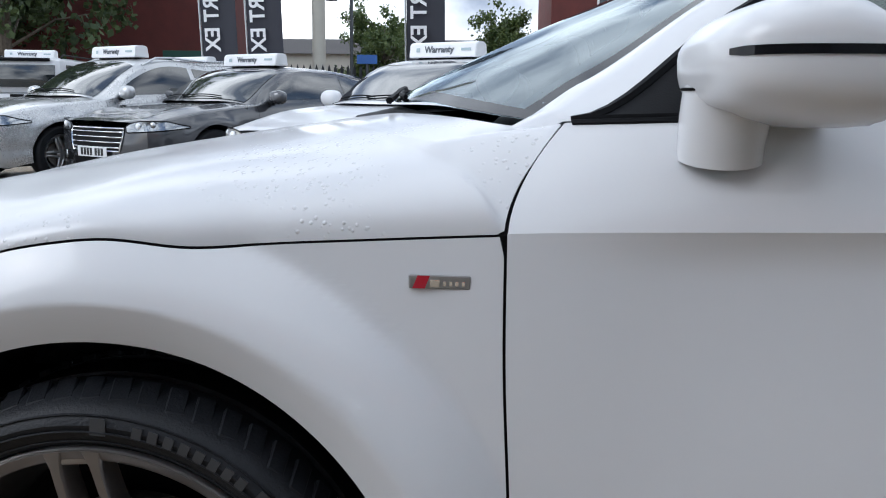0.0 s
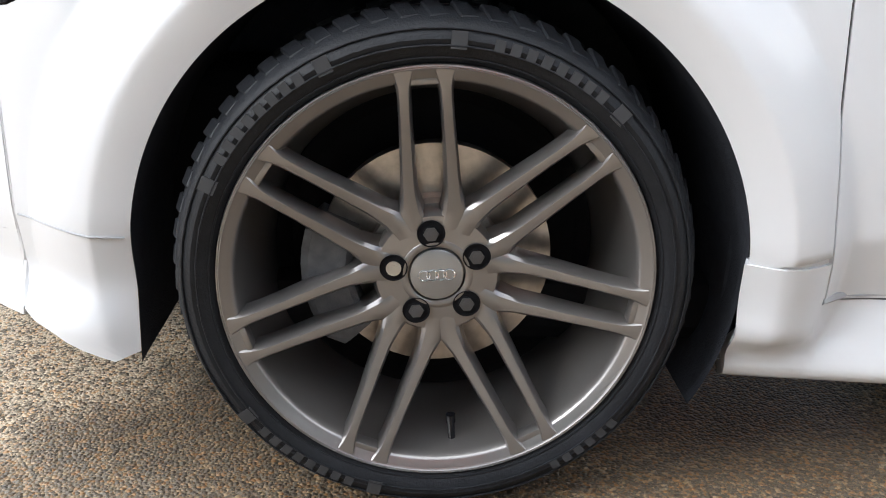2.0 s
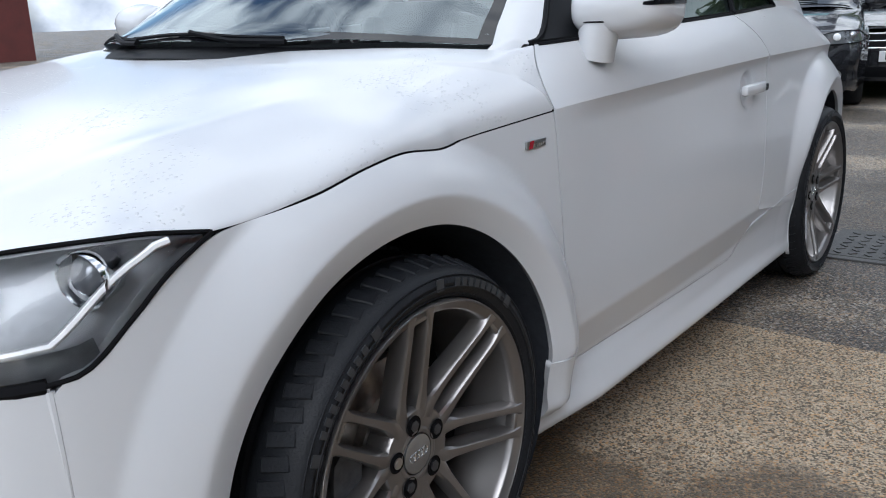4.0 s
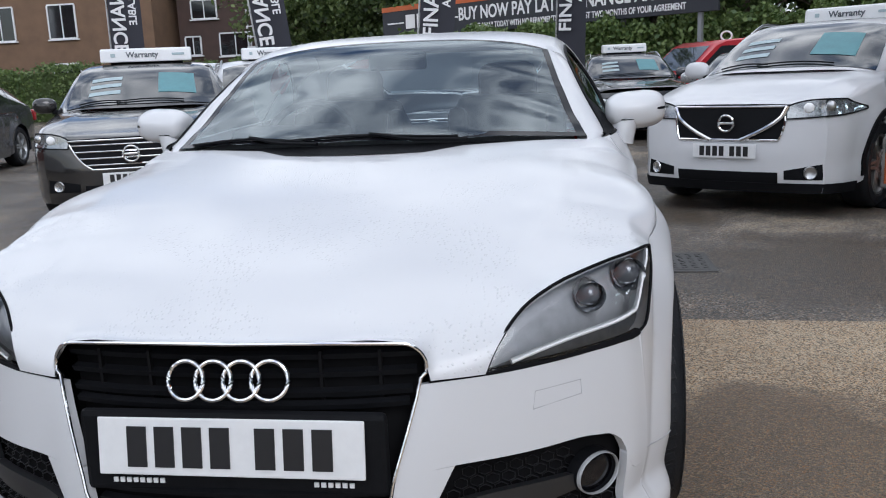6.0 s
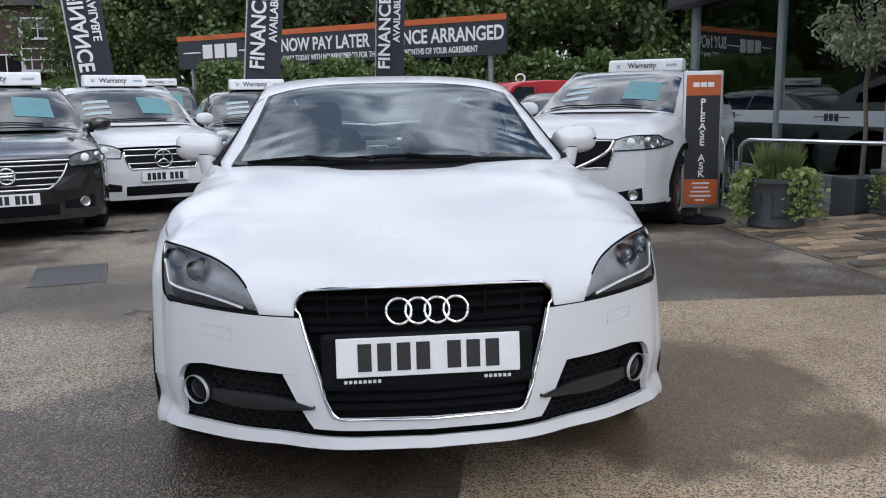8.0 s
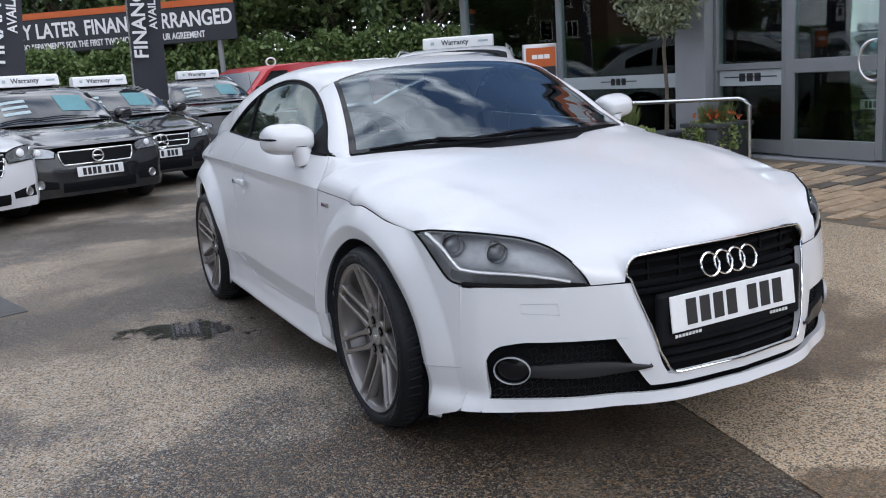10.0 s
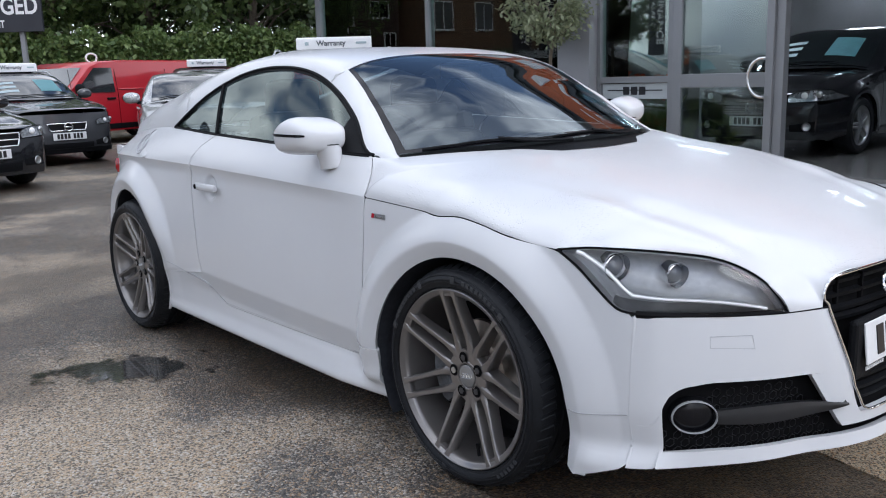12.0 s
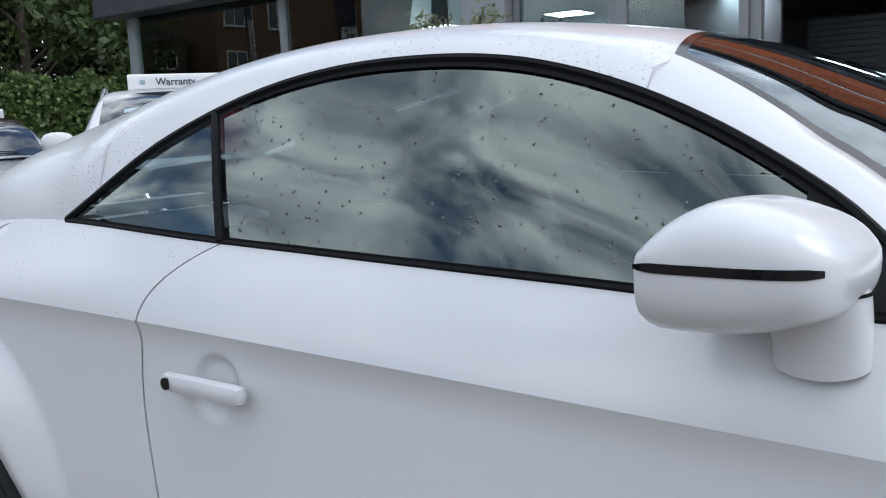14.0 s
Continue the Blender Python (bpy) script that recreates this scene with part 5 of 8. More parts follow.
# cowl, wipers
U, V = mesh_grid(40, 6)
X = 0.72 * (2 * U - 1)
Y = 0.225 + 0.245 * (X / 0.70) ** 2 + (V - 0.5) * 0.09
part_cowl = sheet("cowl", np.stack([X, Y - 0.02, 0.985 - 0.022 * (X / 0.7) ** 2 - 0.018 + 0.02 * V], -1), BLACK_PLASTIC, coupe, 1, thick=0.0)
for x0, x1, pv in ((0.30, -0.30, 0.33), (-0.18, -0.62, -0.12)):
    bm = bmesh.new()
    pts = []
    for t in np.linspace(0, 1, 10):
        x = x0 + (x1 - x0) * t
        y = float(ws_low(abs(x))) + 0.004 + 0.012 * math.sin(math.pi * t)
        pts.append((x, y, float(cabin_z(x, max(y, 0.24))) + 0.006))
    tube(bm, pts, 0.0045, 6)
    arm = []
    for q in np.linspace(0, 1, 7):
        x = pv + (pts[4][0] - pv) * q
        y = float(ws_low(abs(x))) - 0.030 + (pts[4][1] - float(ws_low(abs(pts[4][0]))) + 0.030) * q
        arm.append((x, y, max(float(cabin_z(x, max(y, 0.236))), 0.972) + 0.005 + 0.006 * q))
    tube(bm, arm, 0.0062, 6)
    part("wiper", bm, BLACK_PLASTIC, coupe, "black wiper resting on the screen", smooth=True)

# cabin
bm = boxes(((1.34, 0.50, 0.20), (0, 0.66, 0.87), 0.06), ((0.42, 0.22, 0.10), (-0.36, 0.72, 0.98), 0.04))
part("dashboard", bm, DASH, coupe, smooth=True)
bm = bmesh.new()
pts = [(-0.36 + 0.185 * math.cos(2 * math.pi * k / 32), 0.93 + 0.06 * math.sin(2 * math.pi * k / 32), 0.93 + 0.175 * math.sin(2 * math.pi * k / 32)) for k in range(32)]
tube(bm, pts, 0.015, 8, closed=True)
box(bm, (0.34, 0.03, 0.05), (-0.36, 0.93, 0.925), 0.01)
cyl(bm, 0.055, 0.05, (-0.36, 0.925, 0.925), "y", 20)
part("steering_wheel", bm, DASH, coupe, smooth=True)
for x in (-0.36, 0.36):
    seat = part("seat", boxes(((0.50, 0.52, 0.18), (x, 1.28, 0.52), 0.06)), SEAT, coupe, "dark sports seat", smooth=True)
    bm = bmesh.new()
    box(bm, (0.48, 0.16, 0.56), (x, 1.60, 0.82), 0.06, pose(0, 0, 0, -16, 0, 0))
    for dx in (-0.22, 0.22):
        box(bm, (0.09, 0.2, 0.48), (x + dx, 1.56, 0.80), 0.04, pose(0, 0, 0, -16, 0, 0))
    part("backrest", bm, SEAT, seat, smooth=True)
    part("headrest", boxes(((0.27, 0.11, 0.20), (x, 1.70, 1.135), 0.05)), SEAT, seat, smooth=True)
part("rear_bench", boxes(((1.1, 0.5, 0.5), (0, 2.15, 0.68), 0.08)), SEAT, coupe, smooth=True)
part("rear_view_mirror", boxes(((0.22, 0.03, 0.065), (0, 0.93, 1.245), 0.012)), GLOSS_BLACK, coupe, smooth=True)

# wheels
front_wheel = sports_wheel(coupe)
front_wheel.matrix_basis = Matrix.Translation((0.773, 0.0, 0.33)) @ pose(0, 0, 0, 4.9, 0, 0)


def another_wheel(m):
    """A further wheel on the same axle parts."""
    made = {}
    for o in (front_wheel, *front_wheel.children_recursive):
        made[o] = o.copy()
        scene.collection.objects.link(made[o])
        made[o].parent = made.get(o.parent, coupe)
    made[front_wheel].matrix_basis = m
    return made[front_wheel]


another_wheel(Matrix.Translation((-0.757, 0.0, 0.358)) @ pose(0, 0, 0, 8, 0, 180))
another_wheel(Matrix.Translation((0.768, 2.468, 0.33)) @ pose(0, 0, 0, 20, 0, 0))
another_wheel(Matrix.Translation((-0.768, 2.468, 0.33)) @ pose(0, 0, 0, 14, 0, 180))


# ---- the other parked cars ----
PANE = mat("dark car window", (0.012, 0.016, 0.018), 0.06, var=0.1, coat=1.0, spec=0.7)
HEAD_GLASS = mat("clear headlamp unit", (0.34, 0.36, 0.38), 0.10, metal=0.7, var=0.35, scale=14, coat=1.0)
SIGN_WHITE = mat("white roof sign plastic", (0.78, 0.79, 0.80), 0.45, var=0.03)
SIGN_GREY = mat("grey sign print", (0.10, 0.11, 0.13), 0.5, var=0.05)
CYAN_REFLECTION = mat("cyan price sheet", (0.10, 0.25, 0.28), 0.5, var=0.12, scale=9)
PRICE_PALE = mat("pale price sheet", (0.36, 0.45, 0.48), 0.5, var=0.1, scale=9)
GREY_ALLOY = mat("silver alloy", (0.40, 0.41, 0.42), 0.35, metal=0.8, var=0.06, scale=10)


def plain_wheel(parent, R, width, spokes, rim_mat):
    w = new("wheel")
    w.parent = parent
    r = R * 0.70
    h = width / 2
    part("tyre", lathe([(r, h * 0.86), (r + 0.012, h), (R - 0.03, h), (R - 0.006, h * 0.8), (R, h * 0.5), (R, -h * 0.5), (R - 0.02, -h), (r, -h * 0.9)], 40, "x"), RUBBER, w, smooth=True)
    rim = part("rim", lathe([(r, h * 0.84), (r - 0.004, h * 0.95), (r - 0.018, h * 0.9), (r - 0.035, h * 0.6), (r - 0.045, -h * 0.5), (0.0, -h * 0.55)], 40, "x"), rim_mat, w, smooth=True)
    for k in range(spokes):
        bm = bmesh.new()
        box(bm, (0.04, 0.030, r - 0.03), (h * 0.66, 0.022, r / 2), 0.008, pose(0, 0, 0, 4, 0, 0), 1)
        box(bm, (0.04, 0.030, r - 0.03), (h * 0.66, -0.022, r / 2), 0.008, pose(0, 0, 0, -4, 0, 0), 1)
        bm.transform(Matrix.Rotation(2 * math.pi * k / spokes + 0.3, 4, "X"))
        part("spoke", bm, rim_mat, rim, smooth=True)
    part("hub", lathe([(0.0, h * 0.82), (0.05, h * 0.82), (0.07, h * 0.70), (0.07, 0)], 24, "x"), rim_mat, rim, smooth=True)
    disc = part("brake_disc", lathe([(0.05, 0.0), (0.14, 0.0), (0.14, -0.02)], 28, "x"), DISC, w, smooth=True)
    return w


def ring_patch(yc, zc, R, y0, y1, top, z0, na=56, nr=8):
    """Places (y, z) of a panel with a round wheel opening."""
    phi = np.linspace(radians(-12), radians(192), na)
    outer = []
    for a in phi:
        c, s = math.cos(a), math.sin(a)
        lo, hi = R, 2.0
        for _ in range(26):
            mid = (lo + hi) / 2
            y, z = yc + mid * c, zc + mid * s
            ok = y0 < y < y1 and z0 < z < float(top(y))
            lo, hi = (mid, hi) if ok else (lo, mid)
        outer.append(max(lo, R + 0.004))
    G = R + (np.array(outer) - R)[:, None] * np.linspace(0, 1, nr)[None, :]
    return yc + G * np.cos(phi)[:, None], zc + G * np.sin(phi)[:, None]


SIGN_WORD = []


def roof_sign(m, w=0.80, h=0.15, deep=0.22):
    """A wedge-shaped box sign for a car roof; its lettering is plain bars."""
    t = thing("roof_sign", "white plastic roof sign with plain grey bars on a car roof", "sign", "roof signs", m)
    bm = bmesh.new()
    pr = [(-deep / 2, 0.0), (-deep / 2 + 0.02, h * 0.86), (-deep / 2 + 0.06, h), (deep / 2 - 0.06, h), (deep / 2 - 0.02, h * 0.86), (deep / 2, 0.0)]
    L = [bm.verts.new((-w / 2, y, z)) for y, z in pr]
    Rr = [bm.verts.new((w / 2, y, z)) for y, z in pr]
    bm.faces.new(L[::-1])
    bm.faces.new(Rr)
    for i in range(len(pr)):
        j = (i + 1) % len(pr)
        bm.faces.new((L[i], L[j], Rr[j], Rr[i]))
    bmesh.ops.recalc_face_normals(bm, faces=bm.faces)
    bmesh.ops.bevel(bm, geom=list(bm.edges), offset=0.008, segments=2, affect="EDGES")
    part("sign_box", bm, SIGN_WHITE, t, smooth=True)
    for sgn in (-1, 1):
        yy = sgn * (deep / 2 - 0.006)
        face = Matrix.Translation((sgn * 0.04 * w, yy, h * 0.50)) @ pose(0, 0, 0, 90 + sgn * 7, 0, 0 if sgn < 0 else 180)
        if not SIGN_WORD:
            first = words("sign_word", "Warranty", 0.088, SIGN_GREY, t, face, 0.002)
            SIGN_WORD.append(first.data)
        else:
            first = new("sign_word", SIGN_WORD[0])
            first.parent, first.matrix_basis = t, face
        lean = pose(0, 0, 0, sgn * 8, 0, 0)
        for x, wd, hg in ((0.36, 0.14, 0.16), (-0.36, 0.05, 0.26)):
            part("sign_patch", boxes(((w * wd, 0.004, h * hg), (sgn * -1 * (w * x), yy, h * 0.50), 0.0, lean)), PRICE_PALE, t)
    part("sign_foot", boxes(((w * 0.8, deep * 0.5, 0.02), (0, 0, -0.008), 0.004)), BLACK_PLASTIC, t)
    return t


def parked_car(name, label, paint, m, L=4.6, W=1.82, H=1.48, wb=2.7, fo=0.9, hood=(0.70, 0.98), cowl=1.30, roof0=2.05, roof1=3.4, tail=4.3, belt=(0.94, 1.0), R=0.33, rim=None,
               lamp=(0.60, 0.13, 0.62), mouth=(0.45, 0.50, 0.66), slats=4, badge=True, sign=True, price=True, group="parked cars", spokes=5, rails=False, clad=None, rear=True, panes=((0.0, 0.44), (0.47, 0.80), (0.83, 1.0)), sign_w=0.80, black_roof=False, vee=False, taper=0.86, badge_r=0.062, sign_y=None):
    """A parked car that faces -y, bumper at y = 0; every length in metres. mouth: half width, bottom and top of the grille; lamp: height, thickness and inner end."""
    car = thing(name, label, "car", group, m)
    hw = W / 2
    wf = hw * 0.80
    zb = curve((0.0, hood[0] - 0.05), (0.35, hood[0] + 0.02), (cowl, belt[0] - 0.01), (roof1, belt[1]), (L, belt[1] - 0.04))
    zc = curve((0.0, hood[0] - 0.03), (0.10, hood[0] + 0.01), (0.5, hood[0] + (hood[1] - hood[0]) * 0.58), (cowl, hood[1]), (cowl + 0.5, hood[1] + 0.03))
    ye = curve((0.10, wf), (0.22, hw * 0.90), (0.45, hw * 0.965), (0.8, hw), (L - 0.8, hw), (L - 0.3, hw * 0.94), (L - 0.05, hw * 0.80))
    arches = (fo, fo + wb)

    def flank_x(y, z):
        y, z = np.asarray(y, float), np.asarray(z, float)
        t = np.clip((z - 0.18) / (zb(y) - 0.18), 0, 1)
        x = ye(y) * (1 - 0.035 * np.clip((0.35 - t) / 0.35, 0, 1) ** 2 - 0.05 * np.clip((t - 0.72) / 0.28, 0, 1) ** 2) - 0.012 * np.exp(-(((t - 0.36) / 0.10) ** 2))
        for yc in arches:
            r = np.hypot(y - yc, z - R)
            x = x + 0.018 * step(R + 0.19, R + 0.09, r)
        return x

    def skin(s, z, out=0.0):
        """Round the front: s from 0 at the middle to 1 at the corner, then metres along the flank."""
        s, z = np.asarray(s, float), np.asarray(z, float)
        x0 = flank_x(0.12 + 0 * s, z)
        lean = 0.06 * np.clip((z - 0.5) / 0.4, 0, 1) + 0.05 * np.clip((0.32 - z) / 0.15, 0, 1)
        yn = 0.12 * np.clip(s, 0, 1) ** 2.4 + lean * (1 - np.clip(s, 0, 1) ** 3)
        ya = 0.12 + np.clip(s - 1, 0, None)
        on = s <= 1
        x = np.where(on, s * x0, flank_x(ya, z))
        y = np.where(on, yn, ya)
        return np.stack([x + out * np.clip(s, 0, 1), y - out * np.clip(1.3 - s, 0, 1), z], -1)

    top = lambda y: zb(y)
    half_pane = []
    for s in (1, -1):
        body = None
        for yc, a, b in ((arches[0], 0.12, fo + R + 0.16), (arches[1], fo + wb - R - 0.16, L - 0.06)):
            Y, Z = ring_patch(yc, R, R + 0.045, a, b, top, 0.20)
            body = sheet("body_side", np.stack([flank_x(Y, Z), Y, Z], -1), paint, car, s, thick=0.02, core=(0, L / 2, 0.6))
            u, v = mesh_grid(30, 4)
            an = radians(-12) + radians(204) * u
            P = np.stack([hw - 0.03 - 0.45 * v, yc + (R + 0.047) * np.cos(an), R + (R + 0.047) * np.sin(an)], -1)
            sheet("arch_liner", P, LINER, car, s, thick=0.0)
            if clad:
                an = radians(-6) + radians(192) * u
                rr = R + 0.043 + 0.055 * v
                Yc, Zc = yc + rr * np.cos(an), R + rr * np.sin(an)
                Zc = np.maximum(Zc, 0.205)
                sheet("arch_cladding", np.stack([flank_x(Yc, Zc) + 0.012, Yc, Zc], -1), clad, car, s, thick=0.012, core=(0, L / 2, 0.6))
        u, v = mesh_grid(24, 14)
        ya, yb = fo + R + 0.16, fo + wb - R - 0.16
        Y = ya + (yb - ya) * u
        Z = 0.20 + (zb(Y) - 0.20) * v
        sheet("door_side", np.stack([flank_x(Y, Z), Y, Z], -1), paint, car, s, thick=0.01, core=(0, L / 2, 0.6))
        for yy in (cowl + 0.10, (cowl + roof1) / 2 + 0.25):
            bm = bmesh.new()
            zs = np.linspace(0.32, float(zb(yy)) - 0.005, 12)
            tube(bm, [(s * (float(flank_x(yy, z)) - 0.0012), yy, float(z)) for z in zs], 0.003, 5)
            part("door_gap", bm, GAP, car)
            hy = yy + 0.78 if yy < roof0 else yy + 0.62
            bm = bmesh.new()
            box(bm, (0.03, 0.17, 0.028), (s * (float(flank_x(hy, float(zb(hy)) - 0.12)) + 0.008), hy, float(zb(hy)) - 0.12), 0.009)
            part("door_handle", bm, paint, car, smooth=True)
        if clad:
            u, v = mesh_grid(20, 5)
            Y, Z = ya - 0.05 + (yb - ya + 0.1) * u, 0.20 + 0.16 * v
            sheet("sill_cladding", np.stack([flank_x(Y, Z) + 0.010, Y, Z], -1), clad, car, s, thick=0.012, core=(0, L / 2, 0.6))
        # hood half
        u, v = mesh_grid(16, 26)
        uu = 1 - (1 - u) ** 1.8
        Y = 0.115 + (cowl + 0.08 - 0.115) * v
        X0, Z0 = flank_x(Y, zb(Y)), zb(Y)
        lip = skin(uu, np.full_like(u, hood[0] - 0.05))
        w0 = np.clip(v / 0.12, 0, 1)
        Yh = lip[..., 1] * (1 - w0) + Y * w0
        X = uu * X0
        Z = Z0 + (zc(Y) - Z0) * (1 - uu**3) ** (1 / 2.1)
        crease = 0.014 * np.exp(-(((uu - 0.72) / 0.09) ** 2)) * np.clip(v * 4, 0, 1)
        sheet("hood", np.stack([X, Yh, Z + crease], -1), paint, car, s, thick=0.0, core=(0, L / 2, 0.3))
        # nose half
        u, v = mesh_grid(20, 18)
        P = skin(u, 0.20 + (hood[0] - 0.05 - 0.20) * v)
        sheet("bumper", P, paint, car, s, thick=0.0, core=(0, L / 2, 0.5))
        # headlamp
        zl, th, s0 = lamp
        u, v = mesh_grid(24, 8)
        S = s0 + (1.0 + 0.42 - s0) * u
        low = zl + 0.055 * u - 0.01 * np.sin(np.pi * u)
        thick_l = th * (0.55 + 0.45 * np.sin(np.pi * np.clip(u, 0, 1) ** 0.7)) * (1 - 0.75 * np.clip(u - 0.7, 0, 1) / 0.3)
        unit = sheet("headlamp", skin(S, low + thick_l * v, 0.010), HEAD_GLASS, car, s, thick=0.012, core=(0, L / 2, 0.5), label="clear swept headlamp")
        rim_pts = skin(S, low + thick_l * v, 0.012)
        loop = [*rim_pts[:, 0], *rim_pts[-1, 1:], *rim_pts[::-1, -1][1:], *rim_pts[0, ::-1][1:-1]]
        bm = bmesh.new()
        tube(bm, [(s * p[0], p[1], p[2]) for p in loop], 0.006, 5, closed=True)
        part("lamp_edge", bm, BLACK_PLASTIC, unit)
        for q in (0.35, 0.62):
            c = skin(s0 + (1.3 - s0) * q, zl + 0.045 * q + th * 0.5, 0.016)
            bm = superball(th * 0.30, 0.02, th * 0.30, 1.0, 16, 8)
            bm.transform(Matrix.Translation((s * float(c[0]), float(c[1]), float(c[2]))) @ pose(0, 0, 0, 0, 0, 25 * s * q))
            part("lamp_bulb", bm, LAMP_LIGHT if q < 0.5 else SATIN, unit, smooth=True)
        # lower grille side, fog lamp
        u, v = mesh_grid(12, 6)
        S, Z = 0.62 + 0.36 * u, 0.30 + (0.12 - 0.05 * (1 - u)) * v
        sheet("fog_recess", skin(S, Z, 0.004), BLACK_PLASTIC, car, s, thick=0.0, core=(0, L / 2, 0.5))
        c = skin(0.86, 0.355, 0.012)
        bm = lathe([(0.0, 0.004), (0.036, 0.0), (0.044, -0.006), (0.050, 0.004)], 22, "y")
        bm.transform(Matrix.Translation((s * float(c[0]), float(c[1]), 0.355)) @ pose(0, 0, 0, 0, 0, 22 * s))
        part("fog_lamp", bm, SATIN, car, smooth=True)
        # mirror
        bm = superball(0.12, 0.075, 0.082, 0.8, 20, 12)
        bm.transform(Matrix.Translation((s * (hw + 0.085), cowl + 0.30, belt[0] + 0.10)))
        mir = part("door_mirror", bm, paint if not black_roof else paint, car, smooth=True)
        part("mirror_arm", boxes(((0.10, 0.06, 0.05), (s * (hw - 0.03), cowl + 0.30, belt[0] + 0.03), 0.015)), BLACK_PLASTIC, mir)
    # cabin shell
    tw, th_ = hw - 0.075, hw - 0.215
    tx = curve((cowl - 0.02, tw - 0.02), (cowl + 0.08, tw), ((cowl + roof0) / 2 + 0.12, (tw + th_) / 2 - 0.01), (roof0 + 0.15, th_), (roof1, th_ - 0.01), ((roof1 + tail) / 2, th_ + 0.03), (tail, tw - 0.02))
    tz = curve((cowl - 0.02, belt[0] - 0.01), (cowl + 0.08, belt[0]), ((cowl + roof0) / 2 + 0.12, (belt[0] + H) / 2 + 0.01), (roof0 + 0.15, H - 0.085), ((roof0 + roof1) / 2 + 0.2, H - 0.075), (roof1, H - 0.12), ((roof1 + tail) / 2, (H + belt[1]) / 2 - 0.03), (tail, belt[1]))
    mz = curve((cowl - 0.18, hood[1] - 0.01), (roof0, H - 0.035), ((roof0 + roof1) / 2, H), (roof1, H - 0.03), ((roof1 + tail) / 2 + 0.1, (H + belt[1]) / 2 + 0.06), (tail + 0.05, belt[1] + 0.05))

    def cab(x, y):
        r = np.clip(np.abs(x) / tx(y), 0, 1)
        k = np.interp(y, [cowl, roof0, roof1, tail], [2.2, 3.2, 3.2, 3.0])
        q = np.interp(y, [cowl, roof0 - 0.2, roof0, roof1, tail], [1.3, 1.7, 2.3, 2.4, 2.2])
        return tz(y) + (mz(y) - tz(y)) * (1 - r**k) ** (1 / q)

    u, v = mesh_grid(31, 46)
    Y = cowl - 0.14 + (tail + 0.02 - cowl + 0.14) * v
    fx = 2 * u - 1
    Yx = Y + 0.14 * fx**2 * (1 - v) ** 3
    X = tx(Yx) * fx
    P = np.stack([X, Yx, cab(X, Yx)], -1)
    shell = sheet("cabin_shell", P, paint, car, 1, thick=0.0, core=(0, L / 2, 0.6))
    if black_roof:
        sheet("roof_panel", P[3:-3, 18:36] + np.array([0, 0, 0.004]), PANE, shell, 1, thick=0.0, core=(0, L / 2, 0.6))
    for s in (1, -1):
        u, v = mesh_grid(40, 8)
        Y = cowl + 0.06 + (tail - cowl - 0.06) * u
        xl = flank_x(Y, zb(Y))
        Z0 = zb(Y)
        Z = Z0 + (tz(Y) - Z0) * v
        X = xl + (tx(Y) - xl) * v + 0.015 * np.sin(np.pi * v)
        sheet("window_surround", np.stack([X, Y, Z], -1), paint, car, s, thick=0.0, core=(0, L / 2, 0.6))
        for f0, f1 in panes:
            u, v = mesh_grid(18, 6)
            yr = cowl + 0.30 + (tail - 0.34 - cowl - 0.30) * (f0 + (f1 - f0) * u)
            z0, z1 = zb(yr) + 0.035, np.maximum(tz(yr) - 0.055, zb(yr) + 0.05)
            vv = v
            Z = z0 + (z1 - z0) * vv
            k = np.clip((Z - zb(yr)) / np.maximum(tz(yr) - zb(yr), 0.05), 0, 1)
            xl = flank_x(yr, zb(yr))
            X = xl + (tx(yr) - xl) * k + 0.015 * np.sin(np.pi * k) + 0.005
            sheet("side_window", np.stack([X, yr, Z], -1), PANE, car, s, thick=0.004, core=(0, L / 2, 0.6))
        if rails:
            bm = bmesh.new()
            pts = [(s * (float(tx(y)) - 0.03), y, float(cab(float(tx(y)) - 0.03, y)) + (0.035 if 0 < i < 9 else -0.01)) for i, y in enumerate(np.linspace(roof0 + 0.05, roof1 + 0.25, 10))]
            tube(bm, pts, 0.014, 6)
            part("roof_rail", bm, SATIN, car, smooth=True)
    u, v = mesh_grid(24, 14)
    lowy = lambda x: cowl - 0.08 + 0.13 * (np.abs(x) / tw) ** 2
    topy = lambda x: roof0 - 0.02 - 0.06 * (np.abs(x) / tw) ** 2
    X = (2 * u - 1) * (tw - 0.10 + (th_ - 0.035 - tw + 0.10) * v)
    Y = lowy(X) + (topy(X) - lowy(X)) * v
    ws = np.stack([X, Y, cab(X, Y) + 0.006], -1) + np.array([0, -0.004, 0])
    pane = sheet("windscreen", ws, PANE, car, 1, thick=0.004, core=(0, L / 2, 0.6), label="dark reflecting windscreen")
    if price:
        # cyan reflection in the windscreen, painted as a patch on the glass
        sheet("price_sheet", ws[14:21, 3:10] + np.array([0, -0.003, 0.003]), CYAN_REFLECTION, pane, 1, thick=0.0, core=(0, L / 2, 0.6))
        for k in (3, 5, 7):
            sheet("notice_sheet", ws[3:9, k:k + 2] + np.array([0, -0.003, 0.003]), PRICE_PALE, pane, 1, thick=0.0, core=(0, L / 2, 0.6))
    for x0, x1 in ((0.42, -0.25), (-0.15, -0.62)):
        bm = bmesh.new()
        pts = []
        for t in np.linspace(0, 1, 7):
            x = (x0 + (x1 - x0) * t) * (tw / 0.85)
            y = float(lowy(x)) + 0.03 + 0.03 * math.sin(math.pi * t)
            pts.append((x, y - 0.01, float(cab(x, y)) + 0.018))
        tube(bm, pts, 0.007, 5)
        part("wiper", bm, BLACK_PLASTIC, car)
    u, v = mesh_grid(14, 8)
